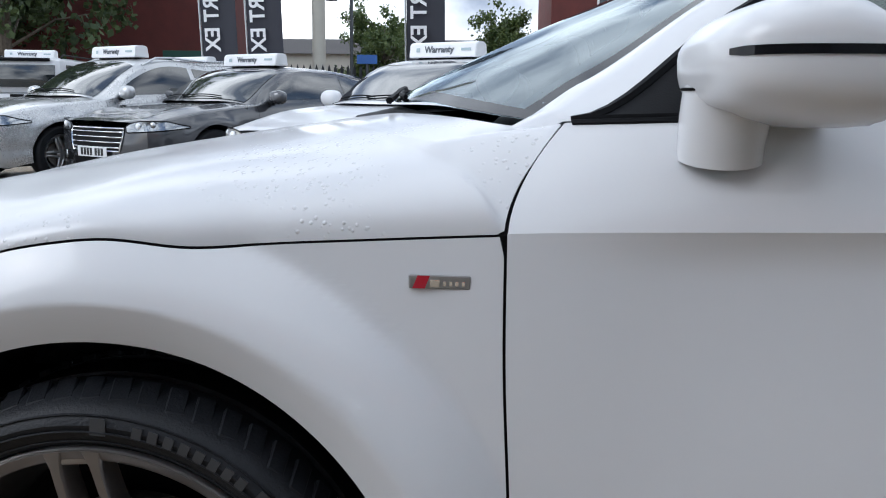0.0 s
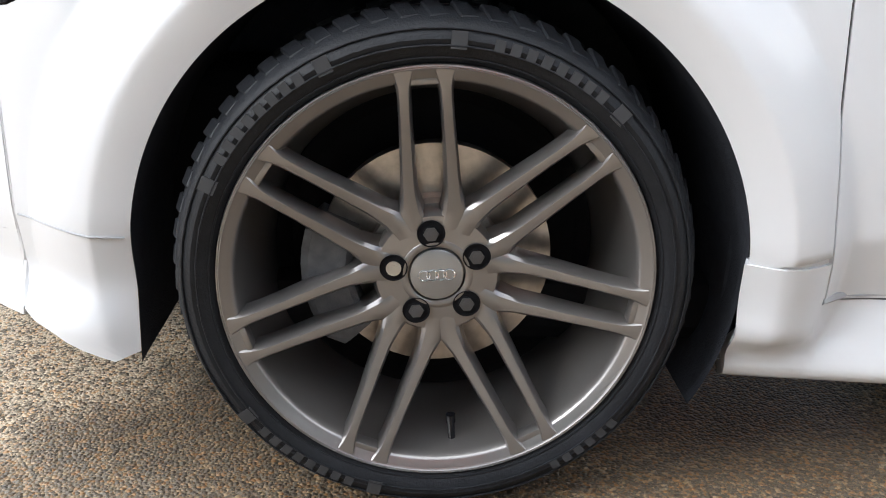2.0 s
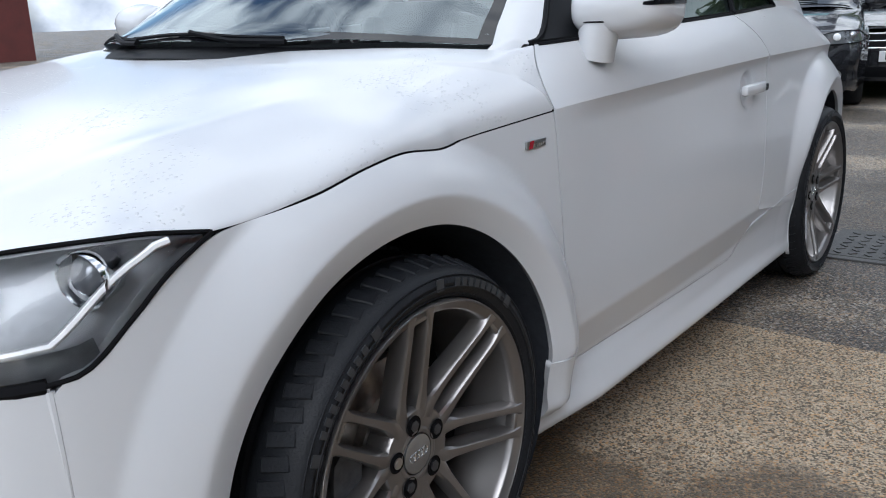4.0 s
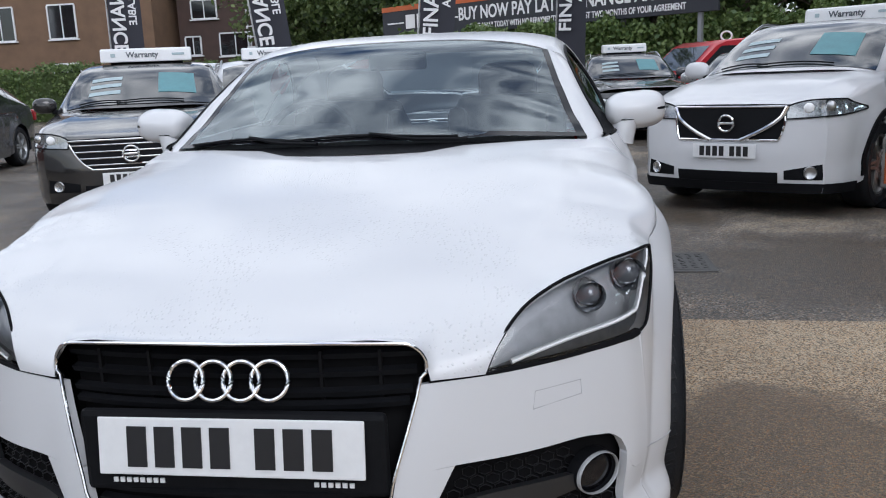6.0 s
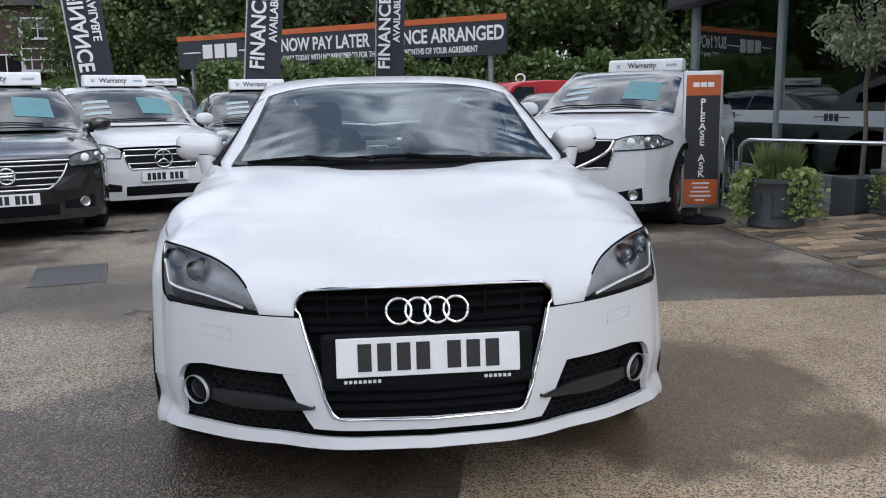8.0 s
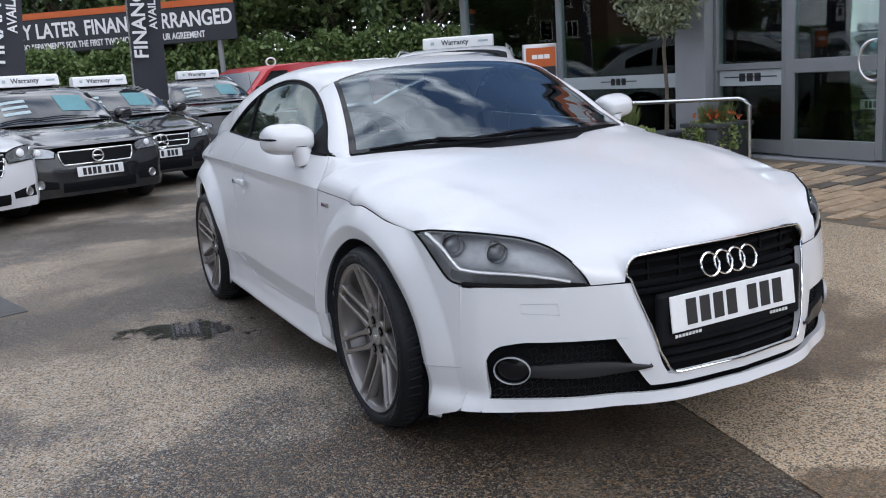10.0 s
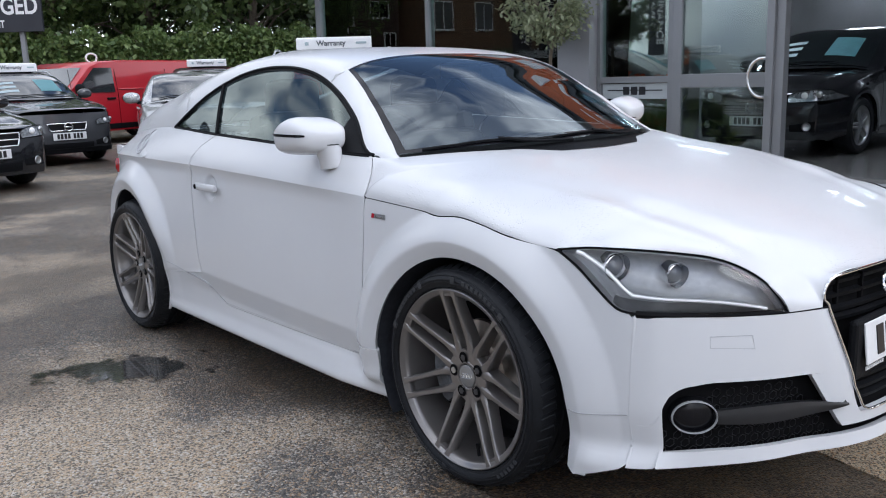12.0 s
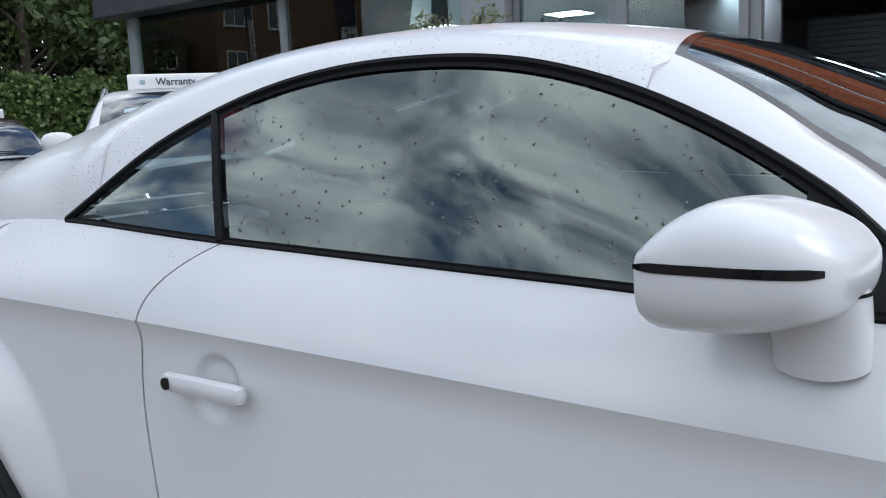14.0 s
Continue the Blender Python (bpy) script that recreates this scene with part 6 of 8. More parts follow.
    Y = roof1 + 0.18 + (tail - 0.10 - roof1 - 0.18) * v
    X = (2 * u - 1) * (th_ - 0.06 + 0.06 * v)
    sheet("rear_window", np.stack([X, Y + 0.006, cab(X, Y) + 0.008], -1), PANE, car, 1, thick=0.004, core=(0, L / 2, 0.6))
    # tail
    u, v = mesh_grid(24, 14)
    Z = 0.24 + (belt[1] + 0.0 - 0.24) * v
    F = 2 * u - 1
    X = F * flank_x(np.full_like(u, L - 0.06), np.minimum(Z, zb(L - 0.06)))
    Y = L - 0.06 + 0.07 * (1 - np.abs(F) ** 3) * np.sin(np.pi * np.clip(v * 0.8 + 0.1, 0, 1))
    Y = np.where(v > 0.85, Y - (v - 0.85) / 0.15 * (L - 0.06 - tail) * 0.9, Y)
    sheet("tailgate", np.stack([X, Y, Z], -1), paint, car, 1, thick=0.0, core=(0, L / 2, 0.6))
    for s in (1, -1):
        bm = bmesh.new()
        box(bm, (0.22, 0.10, 0.20), (s * (hw - 0.20), L - 0.055, belt[1] - 0.17), 0.03, pose(0, 0, 0, 0, 0, -8 * s))
        part("tail_lamp", bm, RED_LENS, car, smooth=True)
    # mouth
    gw, g0, g1 = mouth
    k = gw / wf
    u, v = mesh_grid(20, 8)
    S = (2 * u - 1) * k
    sg = np.where(S < 0, -1, 1)
    P = skin(np.abs(S) * (taper + (1 - taper) * v**0.7), g0 + (g1 - g0) * v, 0.006)
    P[..., 0] *= sg
    gr = sheet("grille", P, BLACK_PLASTIC, car, 1, thick=0.01, core=(0, L / 2, 0.5), label="black radiator grille")
    loop = [*P[:, 0], *P[-1, 1:], *P[::-1, -1][1:], *P[0, ::-1][1:-1]]
    bm = bmesh.new()
    tube(bm, [(p[0], p[1] - 0.004, p[2]) for p in loop], 0.009, 6, closed=True)
    part("grille_frame", bm, CHROME, gr, smooth=True)
    for q in range(slats):
        z = g0 + (g1 - g0) * (q + 0.7) / (slats + 0.4)
        bm = bmesh.new()
        wide = k * 0.97 * (taper + (1 - taper) * ((z - g0) / (g1 - g0)) ** 0.7)
        xs = np.linspace(-wide, wide, 15)
        pp = [skin(abs(x), z, 0.010) for x in xs]
        tube(bm, [(math.copysign(float(p[0]), x), float(p[1]), z) for p, x in zip(pp, xs)], 0.007, 5)
        part("grille_slat", bm, CHROME, gr, smooth=True)
    if vee:
        for s in (1, -1):
            bm = bmesh.new()
            pp = [skin(q * k, g1 - (g1 - g0 + 0.05) * (1 - q) ** 0.6 * 1.0 if q < 1 else g1, 0.022) for q in np.linspace(0.25, 1, 8)]
            tube(bm, [(s * float(p[0]), float(p[1]), float(p[2])) for p in pp], 0.016, 6)
            part("chrome_vee", bm, CHROME, gr, smooth=True)
    if badge:
        c = skin(0.0, (g0 + g1) / 2, 0.022)
        bm = bmesh.new()
        ring(bm, badge_r, 0.010, (0, float(c[1]) - 0.006, float(c[2])), "y")
        if badge_r > 0.08:
            for q in range(3):
                box(bm, (0.016, 0.012, badge_r), (0, 0, 0), 0.003, Matrix.Translation((0, float(c[1]), float(c[2]))) @ pose(0, 0, 0, 0, 120 * q, 0) @ Matrix.Translation((0, 0, badge_r / 2)))
        else:
            box(bm, (badge_r * 1.8, 0.01, 0.022), (0, float(c[1]), float(c[2])), 0.003)
        part("round_badge", bm, CHROME, gr, smooth=True)
    u, v = mesh_grid(20, 5)
    S = (2 * u - 1) * 0.56
    P = skin(np.abs(S), 0.245 + 0.11 * v, 0.005)
    P[..., 0] *= np.where(S < 0, -1, 1)
    sheet("lower_intake", P, BLACK_PLASTIC, car, 1, thick=0.0, core=(0, L / 2, 0.5))
    if clad:
        u, v = mesh_grid(24, 4)
        for s in (1, -1):
            sheet("bumper_cladding", skin(1.3 * u, 0.195 + 0.075 * v, 0.010), clad, car, s, thick=0.012, core=(0, L / 2, 0.5))
    pz = max(g0 - 0.085, 0.41)
    c = skin(0.0, pz, 0.026)
    plate_bars(car, m=Matrix.Translation((0, float(c[1]) - 0.004, pz)))
    part("underbody", boxes(((W * 0.82, L * 0.88, 0.2), (0, L / 2, 0.30), 0.04), ((W * 0.62, L * 0.55, 0.5), (0, L * 0.48, 0.55), 0.04)), GAP, car)
    first = plain_wheel(car, R, 0.22, spokes, rim or GREY_ALLOY)
    first.matrix_basis = Matrix.Translation((hw - 0.115, arches[0], R))
    for x, y in ((-1, arches[0]), (1, arches[1]), (-1, arches[1])):
        made = {}
        for o in (first, *first.children_recursive):
            made[o] = o.copy()
            scene.collection.objects.link(made[o])
            made[o].parent = made.get(o.parent, car)
        made[first].matrix_basis = Matrix.Translation((x * (hw - 0.115), y, R)) @ pose(0, 0, 0, 0, 0, 0 if x > 0 else 180)
    if sign:
        ys = sign_y or roof0 + 0.22
        roof_sign(m @ Matrix.Translation((0, ys, float(cab(0.15, ys)) + 0.012)), sign_w)
    return car


def stand(x, y, turn, plan=YARD):
    """A place on the ground; turn 0 faces -y, a positive turn swings the nose to +x."""
    return plan @ Matrix.Translation((x, y, 0)) @ pose(0, 0, 0, 0, 0, turn)


def boxy_car(m):
    """An upright off-road car whose tail faces -y at y = 0."""
    car = thing("off_road_car", "boxy white off-road car with its tail to the yard", "car", "parked cars", m)
    for bm, mt, nm in ((boxes(((1.78, 3.9, 0.62), (0, 2.05, 0.72), 0.10)), WHITE_PAINT, "body"), (boxes(((1.60, 3.0, 0.66), (0, 1.62, 1.33), 0.13)), WHITE_PAINT, "cabin"),
                       (boxes(((1.36, 0.04, 0.40), (0, 0.115, 1.33), 0.015, pose(0, 0, 0, -3, 0, 0))), PANE, "rear_window"), (boxes(((1.70, 0.22, 0.30), (0, 0.10, 0.50), 0.05)), BLACK_PLASTIC, "bumper"),
                       (boxes(((1.2, 0.08, 0.06), (0, 0.12, 1.62), 0.02)), BLACK_PLASTIC, "spoiler"), (boxes(((0.24, 0.02, 0.05), (0, 0.085, 0.98), 0.01)), BLACK_PLASTIC, "tailgate_handle")):
        part(nm, bm, mt, car, smooth=True)
    for x in (-1, 1):
        lamp_ob = part("tail_lamp", boxes(((0.24, 0.06, 0.26), (x * 0.74, 0.10, 0.90), 0.02)), BLACK_PLASTIC, car)
        part("lens", boxes(((0.18, 0.03, 0.20), (x * 0.74, 0.075, 0.90), 0.02), ), RED_LENS, lamp_ob)
        part("side_window", boxes(((0.02, 2.3, 0.38), (x * 0.80, 1.5, 1.35), 0.008)), PANE, car)
        bm = bmesh.new()
        tube(bm, [(x * 0.70, 0.4, 1.66), (x * 0.70, 0.5, 1.72), (x * 0.70, 2.6, 1.72), (x * 0.70, 2.7, 1.66)], 0.018, 6)
        part("roof_rail", bm, BLACK_PLASTIC, car)
        for y in (0.75, 3.3):
            w = plain_wheel(car, 0.35, 0.22, 5, GREY_ALLOY)
            w.matrix_basis = Matrix.Translation((x * 0.80, y, 0.35)) @ pose(0, 0, 0, 0, 0, 0 if x > 0 else 180)
    plate_bars(car, m=Matrix.Translation((0, 0.07, 0.80)))
    roof_sign(m @ Matrix.Translation((0, 0.9, 1.67)), 0.9)
    return car


# row seen past the coupe's nose and flank
parked_car("saloon_car", "dark bronze saloon with a wide chrome grille", BRONZE_PAINT, stand(-3.12, 4.98, 20), 4.84, 1.86, 1.49, 2.74, 0.96, (0.76, 1.0), 1.40, 2.15, 3.4, 4.55, (0.96, 1.02), mouth=(0.55, 0.495, 0.755), slats=4, lamp=(0.690, 0.13, 0.72), sign_w=0.98, taper=0.60, badge_r=0.070)
parked_car("estate_car", "white estate car with a black slatted grille", WHITE_PAINT, stand(-2.07, 6.88, 24), 4.9, 1.85, 1.50, 2.87, 0.86, (0.78, 1.0), 1.42, 2.15, 4.1, 4.75, (0.97, 1.0), mouth=(0.43, 0.545, 0.76), slats=2, lamp=(0.67, 0.15, 0.60), rails=True, taper=0.80, badge_r=0.097)
parked_car("crossover_car", "white crossover with a dark roof and chrome grille wedge", WHITE_PAINT, stand(2.00, 4.66, -36), 4.38, 1.81, 1.55, 2.65, 0.90, (0.86, 1.10), 1.20, 1.95, 3.55, 4.15, (1.04, 1.12), R=0.35, mouth=(0.46, 0.60, 0.855), slats=0, lamp=(0.76, 0.13, 0.60), rails=True, clad=BLACK_PLASTIC, black_roof=True, sign_w=0.90, vee=True, rim=ALLOY, sign_y=2.9)
parked_car("liftback_car", "black liftback with a chrome-framed grille", BLACK_PAINT, stand(-0.73, 7.70, 12), 4.66, 1.81, 1.46, 2.69, 0.92, (0.74, 0.98), 1.38, 2.10, 3.5, 4.4, (0.95, 1.0), mouth=(0.42, 0.55, 0.70), slats=0, lamp=(0.64, 0.12, 0.62))
parked_car("hatchback_car", "black hatchback with a round chrome grille badge", BLACK_PAINT, stand(0.28, 9.25, 10), 4.3, 1.78, 1.43, 2.70, 0.88, (0.74, 0.97), 1.34, 2.02, 3.3, 4.1, (0.95, 1.02), mouth=(0.42, 0.55, 0.70), slats=1, lamp=(0.63, 0.13, 0.60), badge_r=0.095)
parked_car("crossover_car", "dark grey crossover with black cladding", GREY_PAINT, stand(2.20, 12.15, 4), 4.16, 1.73, 1.48, 2.6, 0.86, (0.86, 1.02), 1.15, 1.85, 3.4, 4.0, (1.0, 1.05), mouth=(0.30, 0.55, 0.66), slats=0, lamp=(0.62, 0.10, 0.66), clad=BLACK_PLASTIC, rails=True, badge=True)
parked_car("hatchback_car", "silver older hatchback with round-edged lamps", SILVER_PAINT, stand(2.98, 8.95, -22), 4.15, 1.74, 1.38, 2.51, 0.86, (0.72, 0.96), 1.30, 1.95, 3.3, 4.0, (0.93, 0.97), mouth=(0.34, 0.60, 0.70), slats=3, lamp=(0.58, 0.15, 0.62), sign=False, price=False)
parked_car("estate_car", "dark maroon car behind a silver hatchback", MAROON_PAINT, stand(5.3, 13.2, -24), 4.5, 1.8, 1.52, 2.6, 0.9, (0.78, 1.0), 1.3, 2.0, 3.9, 4.3, (0.97, 1.0), price=False)
parked_car("off_road_car", "dark off-road car with a roof sign", GREY_PAINT, stand(-3.6, 14.6, 6), 4.6, 1.86, 1.68, 2.66, 0.9, (0.9, 1.1), 1.3, 1.9, 3.9, 4.3, (1.06, 1.1), R=0.36)
parked_car("saloon_car", "dark saloon parked in the far row", GREY_PAINT, stand(-8.4, 7.6, 12), 4.7, 1.82, 1.46, 2.7, 0.9)
parked_car("hatchback_car", "white hatchback in the far row", WHITE_PAINT, stand(-5.6, 11.6, 10), 4.3, 1.8, 1.47, 2.6, 0.9, (0.76, 1.0), 1.3, 2.0, 3.4, 4.1)
# row beyond the passenger side
parked_car("coupe_car", "dark grey coupe with a wide slatted grille", GREY_PAINT, stand(-7.2, -3.75, 58, WEST), 4.65, 1.85, 1.38, 2.75, 0.88, (0.72, 0.94), 1.42, 2.10, 3.3, 4.5, (0.90, 0.96), mouth=(0.46, 0.42, 0.66), slats=4, lamp=(0.62, 0.11, 0.66), badge=False, panes=((0.0, 0.52), (0.55, 0.98)), sign_w=0.95, price=False)
parked_car("estate_car", "silver-beige estate car with a roof sign", SILVER_PAINT, stand(-7.55, -5.65, 58, WEST), 4.77, 1.83, 1.47, 2.79, 0.90, (0.76, 0.98), 1.40, 2.10, 4.0, 4.6, (0.94, 1.0), mouth=(0.46, 0.58, 0.72), slats=3, lamp=(0.64, 0.12, 0.60), rails=True, sign_w=0.95, price=False)
boxy_car(stand(-13.3, -8.0, 98, WEST))
parked_car("coupe_car", "white coupe with a blue-tinged windscreen", WHITE_PAINT, stand(-4.95, -1.2, 58, WEST), 4.65, 1.85, 1.40, 2.75, 0.88, (0.72, 0.94), 1.42, 2.10, 3.3, 4.5, (0.90, 0.96), mouth=(0.40, 0.50, 0.66), price=False)
parked_car("saloon_car", "silver saloon in the far row", SILVER_PAINT, stand(-9.7, -5.3, 60, WEST), 4.6, 1.82, 1.45, 2.7, 0.9, price=False)
parked_car("hatchback_car", "pale hatchback near the railings", SILVER_PAINT, stand(-14.5, -1.6, 75, WEST), 4.1, 1.75, 1.45, 2.55, 0.85)


# ---- red van ----
def panel_van(m):
    van = thing("panel_van", "red panel van with plain sides, parked side on", "van", "parked cars", m)
    W = 1.86
    prof = [(0.02, 0.30), (0.0, 0.62), (0.06, 0.92), (0.40, 1.06), (0.82, 1.16), (1.38, 1.74), (1.60, 1.83), (2.2, 1.87), (4.7, 1.86), (4.88, 1.78), (4.95, 1.0), (4.95, 0.30)]
    bm = bmesh.new()
    rows = []
    for x, ins in ((-W / 2, 0.05), (-W / 2 + 0.05, 0.0), (W / 2 - 0.05, 0.0), (W / 2, 0.05)):
        row = []
        for y, z in prof:
            tum = 0.10 * max(0.0, (z - 1.1) / 0.8)
            xx = x * (1 - tum)
            cy = 2.45
            row.append(bm.verts.new((xx, y + (0.03 if y < cy else -0.03) * (ins > 0), z - (0.03 if z > 1.5 else 0) * (ins > 0))))
        rows.append(row)
    for A, B in zip(rows[:-1], rows[1:]):
        for i in range(len(prof)):
            j = (i + 1) % len(prof)
            bm.faces.new((A[i], A[j], B[j], B[i]))
    bm.faces.new(rows[0][::-1])
    bm.faces.new(rows[-1])
    bmesh.ops.recalc_face_normals(bm, faces=bm.faces)
    body = part("body", bm, RED_PAINT, van, smooth=True)
    for s in (1, -1):
        x = s * (W / 2 - 0.012)
        lean = pose(0, 0, 0, 0, -5 * s, 0)
        bm = bmesh.new()
        pts = [(0.98, 1.16), (1.92, 1.16), (1.92, 1.70), (1.50, 1.70)]
        vs = [bm.verts.new((s * (W / 2 * (1 - 0.10 * (z - 1.1) / 0.8) + 0.004), y, z)) for y, z in pts]
        bm.faces.new(vs if s < 0 else vs[::-1])
        part("side_window", bm, PANE, van)
        for y in (0.92, 1.98, 3.3):
            bm = bmesh.new()
            tube(bm, [(s * (W / 2 + 0.001), y, 0.42), (s * (W / 2 + 0.001), y, 1.1), (s * (W / 2 * 0.93), y + 0.0, 1.66)], 0.005, 5)
            part("door_gap", bm, GAP, van)
        bm = bmesh.new()
        tube(bm, [(s * (W / 2 * 0.985), 2.02, 1.22), (s * (W / 2 * 0.985), 4.85, 1.22)], 0.012, 5)
        part("side_swage", bm, RED_PAINT, van)
        part("door_handle", boxes(((0.04, 0.20, 0.05), (s * (W / 2 + 0.01), 1.80, 1.02), 0.015)), BLACK_PLASTIC, van)
        part("slide_handle", boxes(((0.04, 0.20, 0.05), (s * (W / 2 + 0.01), 2.16, 1.02), 0.015)), RED_PAINT, van)
        bm = superball(0.10, 0.07, 0.12, 0.8, 16, 10)
        bm.transform(Matrix.Translation((s * (W / 2 + 0.10), 1.02, 1.24)))
        part("door_mirror", bm, BLACK_PLASTIC, van, smooth=True)
        part("lower_trim", boxes(((0.02, 4.5, 0.12), (s * (W / 2 + 0.004), 2.45, 0.40), 0.008)), BLACK_PLASTIC, van)
        part("headlamp", boxes(((0.34, 0.12, 0.20), (s * (W / 2 - 0.22), 0.07, 0.82), 0.04)), HEAD_GLASS, van, smooth=True)
        for y in (0.92, 4.0):
            bm = bmesh.new()
            cyl(bm, 0.40, 0.03, (s * (W / 2 - 0.006), y, 0.36), "x", 32)
            part("wheel_arch", bm, LINER, van)
            w = plain_wheel(van, 0.33, 0.20, 5, GREY_ALLOY)
            w.matrix_basis = Matrix.Translation((s * (W / 2 - 0.07), y, 0.33)) @ pose(0, 0, 0, 0, 0, 0 if s > 0 else 180)
    bm = bmesh.new()
    vs = [bm.verts.new(p) for p in ((-0.80, 0.845, 1.18), (0.80, 0.845, 1.18), (0.72, 1.345, 1.70), (-0.72, 1.345, 1.70))]
    bm.faces.new(vs)
    bmesh.ops.translate(bm, verts=bm.verts, vec=(0, -0.012, 0.012))
    part("windscreen", bm, PANE, van)
    part("bumper", boxes(((W - 0.04, 0.16, 0.26), (0, 0.03, 0.44), 0.05)), BLACK_PLASTIC, van, smooth=True)
    bm = bmesh.new()
    ring(bm, 0.10, 0.02, (0, 0, 0), "y", 20)
    bm.transform(Matrix.Translation((0.35, 1.9, 1.93)) @ pose(0, 0, 0, 0, 0, 60))
    part("roof_ring", bm, SIGN_WHITE, van)
    return van


panel_van(stand(2.35, 16.5, -68) @ Matrix.Diagonal((1, 1.12, 0.93, 1)))

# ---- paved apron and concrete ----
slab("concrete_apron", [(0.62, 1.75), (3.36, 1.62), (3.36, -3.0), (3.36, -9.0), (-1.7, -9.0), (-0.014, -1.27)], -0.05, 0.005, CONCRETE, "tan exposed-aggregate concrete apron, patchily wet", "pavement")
SANDSTONE = mat("weathered sandstone", (0.30, 0.225, 0.150), 0.7, var=0.35, scale=5, grain=50, bump=0.5, bump_scale=70, tint=(0.36, 0.29, 0.21))


def stone_material():
    """Each stone its own shade, from dark wet grey to tan."""
    m = mat("riven paving stone", (0.28, 0.21, 0.145), 0.6, var=0.3, scale=7, grain=60, bump=0.6, bump_scale=60, tint=(0.34, 0.27, 0.20))
    n, l = m.node_tree.nodes, m.node_tree.links
    info, ramp, mul = n.new("ShaderNodeObjectInfo"), n.new("ShaderNodeValToRGB"), n.new("ShaderNodeMixRGB")
    e = ramp.color_ramp.elements
    e[0].color, e[1].color = (0.30, 0.30, 0.32, 1), (1.25, 1.15, 1.0, 1)
    e[0].position, e[1].position = 0.12, 0.6
    mul.blend_type = "MULTIPLY"
    mul.inputs["Fac"].default_value = 1.0
    b = n["Principled BSDF"]
    src = b.inputs["Base Color"].links[0].from_socket
    l.new(info.outputs["Random"], ramp.inputs["Fac"])
    l.new(src, mul.inputs["Color1"])
    l.new(ramp.outputs["Color"], mul.inputs["Color2"])
    l.new(mul.outputs["Color"], b.inputs["Base Color"])
    return m


STONE = stone_material()
paving = slab("pavement", [(0.0, 4.6), (2.08, 4.6), (2.08, -3.0), (0.0, -3.0)], -0.05, 0.006, mat("sandy joints", (0.14, 0.115, 0.085), 0.85, var=0.3, grain=120, bump=0.4), "stone-paved strip in front of the showroom", "pavement")
paving.matrix_world = Matrix.Translation((3.37, 0, 0)) @ pose(0, 0, 0, 0, -3.0, 0)

# ---- showroom ----
FRAME = mat("grey aluminium frame", (0.25, 0.26, 0.275), 0.42, metal=0.3, var=0.05)
PIER = mat("grey rendered pier", (0.30, 0.31, 0.33), 0.6, var=0.06, bump=0.1)
FASCIA = mat("anthracite fascia cladding", (0.030, 0.033, 0.040), 0.4, var=0.08)
ORANGE = mat("orange sign board", (0.50, 0.11, 0.022), 0.4, var=0.04)
LETTER = mat("white sign letters", (0.80, 0.80, 0.80), 0.4, var=0.03)
SHOP_FLOOR = mat("showroom floor tiles", (0.16, 0.155, 0.15), 0.25, var=0.1, scale=2)
SHOP_WALL = mat("showroom grey wall", (0.21, 0.215, 0.225), 0.7, var=0.08)
SHOP_CEIL = mat("showroom ceiling", (0.18, 0.183, 0.19), 0.8, var=0.06)
SHOP_GLASS = glass("showroom glass", (0.76, 0.82, 0.81), ior=1.65, sheen=(0.92, 1.0, 0.96))
FROST = mat("frosted band", (0.42, 0.46, 0.48), 0.6, var=0.04)
PANEL_LIGHT = glow("ceiling light panel", (0.92, 0.97, 1.0), 9.0)
SHUTTER = mat("dark shutter slats", (0.05, 0.052, 0.058), 0.5, var=0.1)
DARK_SIGN = mat("dark sign vinyl", (0.016, 0.018, 0.024), 0.45, var=0.1)

SHOP = Matrix.Translation((5.58, 10.65, 0.12)) @ pose(0, 0, 0, 0, 0, -90)
# in the shop's own frame: x runs along the front from the far corner, y goes into the building, z up


def shop_part(name, bm, material, parent=None, label="", smooth=False, kind="structure", category=""):
    ob = part(name, bm, material, parent, label, smooth)
    if parent is None:
        ob.matrix_world = SHOP
        tagged(ob, label, category or name, kind=kind)
    return ob


shop_part("floor", boxes(((16, 11, 0.06), (7.9, 5.5, 0.02))), SHOP_FLOOR, None, "grey tiled showroom floor", category="floor")
shop_part("ceiling", boxes(((16.2, 11.4, 0.12), (7.9, 5.6, 2.80))), SHOP_CEIL, None, "grey showroom ceiling", category="ceiling")
shop_part("wall_back", boxes(((16.2, 0.2, 3.0), (7.9, 11.2, 1.5))), SHOP_WALL, None, "grey back wall of the showroom", category="wall")
shop_part("wall_far", boxes(((0.2, 8.0, 3.0), (0.1, 7.2, 1.5))), SHOP_WALL, None, "grey end wall of the showroom", category="wall")
shop_part("wall_near", boxes(((0.2, 11.2, 3.0), (15.9, 5.6, 1.5))), SHOP_WALL, None, "grey near end wall of the showroom", category="wall")
shop_part("plinth", boxes(((16.0, 0.30, 0.14), (8.0, -0.02, -0.055), 0.01)), PIER, None, "low grey plinth below the showroom glass", category="plinth")
shop_part("roof", boxes(((16.8, 12.4, 0.2), (7.9, 5.7, 4.27))), FASCIA, None, "flat dark showroom roof", category="roof")
fascia = shop_part("fascia", boxes(((16.6, 0.35, 1.62), (8.05, -0.22, 3.38), 0.02), ((0.35, 11.0, 1.62), (-0.08, 5.6, 3.38), 0.02)), FASCIA, None, "anthracite fascia above the showroom glass", category="fascia")
shop_sign = thing("shop_sign", "long orange sign board with plain white shapes on the fascia", "sign", m=SHOP)
part("board", boxes(((8.6, 0.06, 1.10), (7.6, -0.43, 3.36), 0.01)), ORANGE, shop_sign)
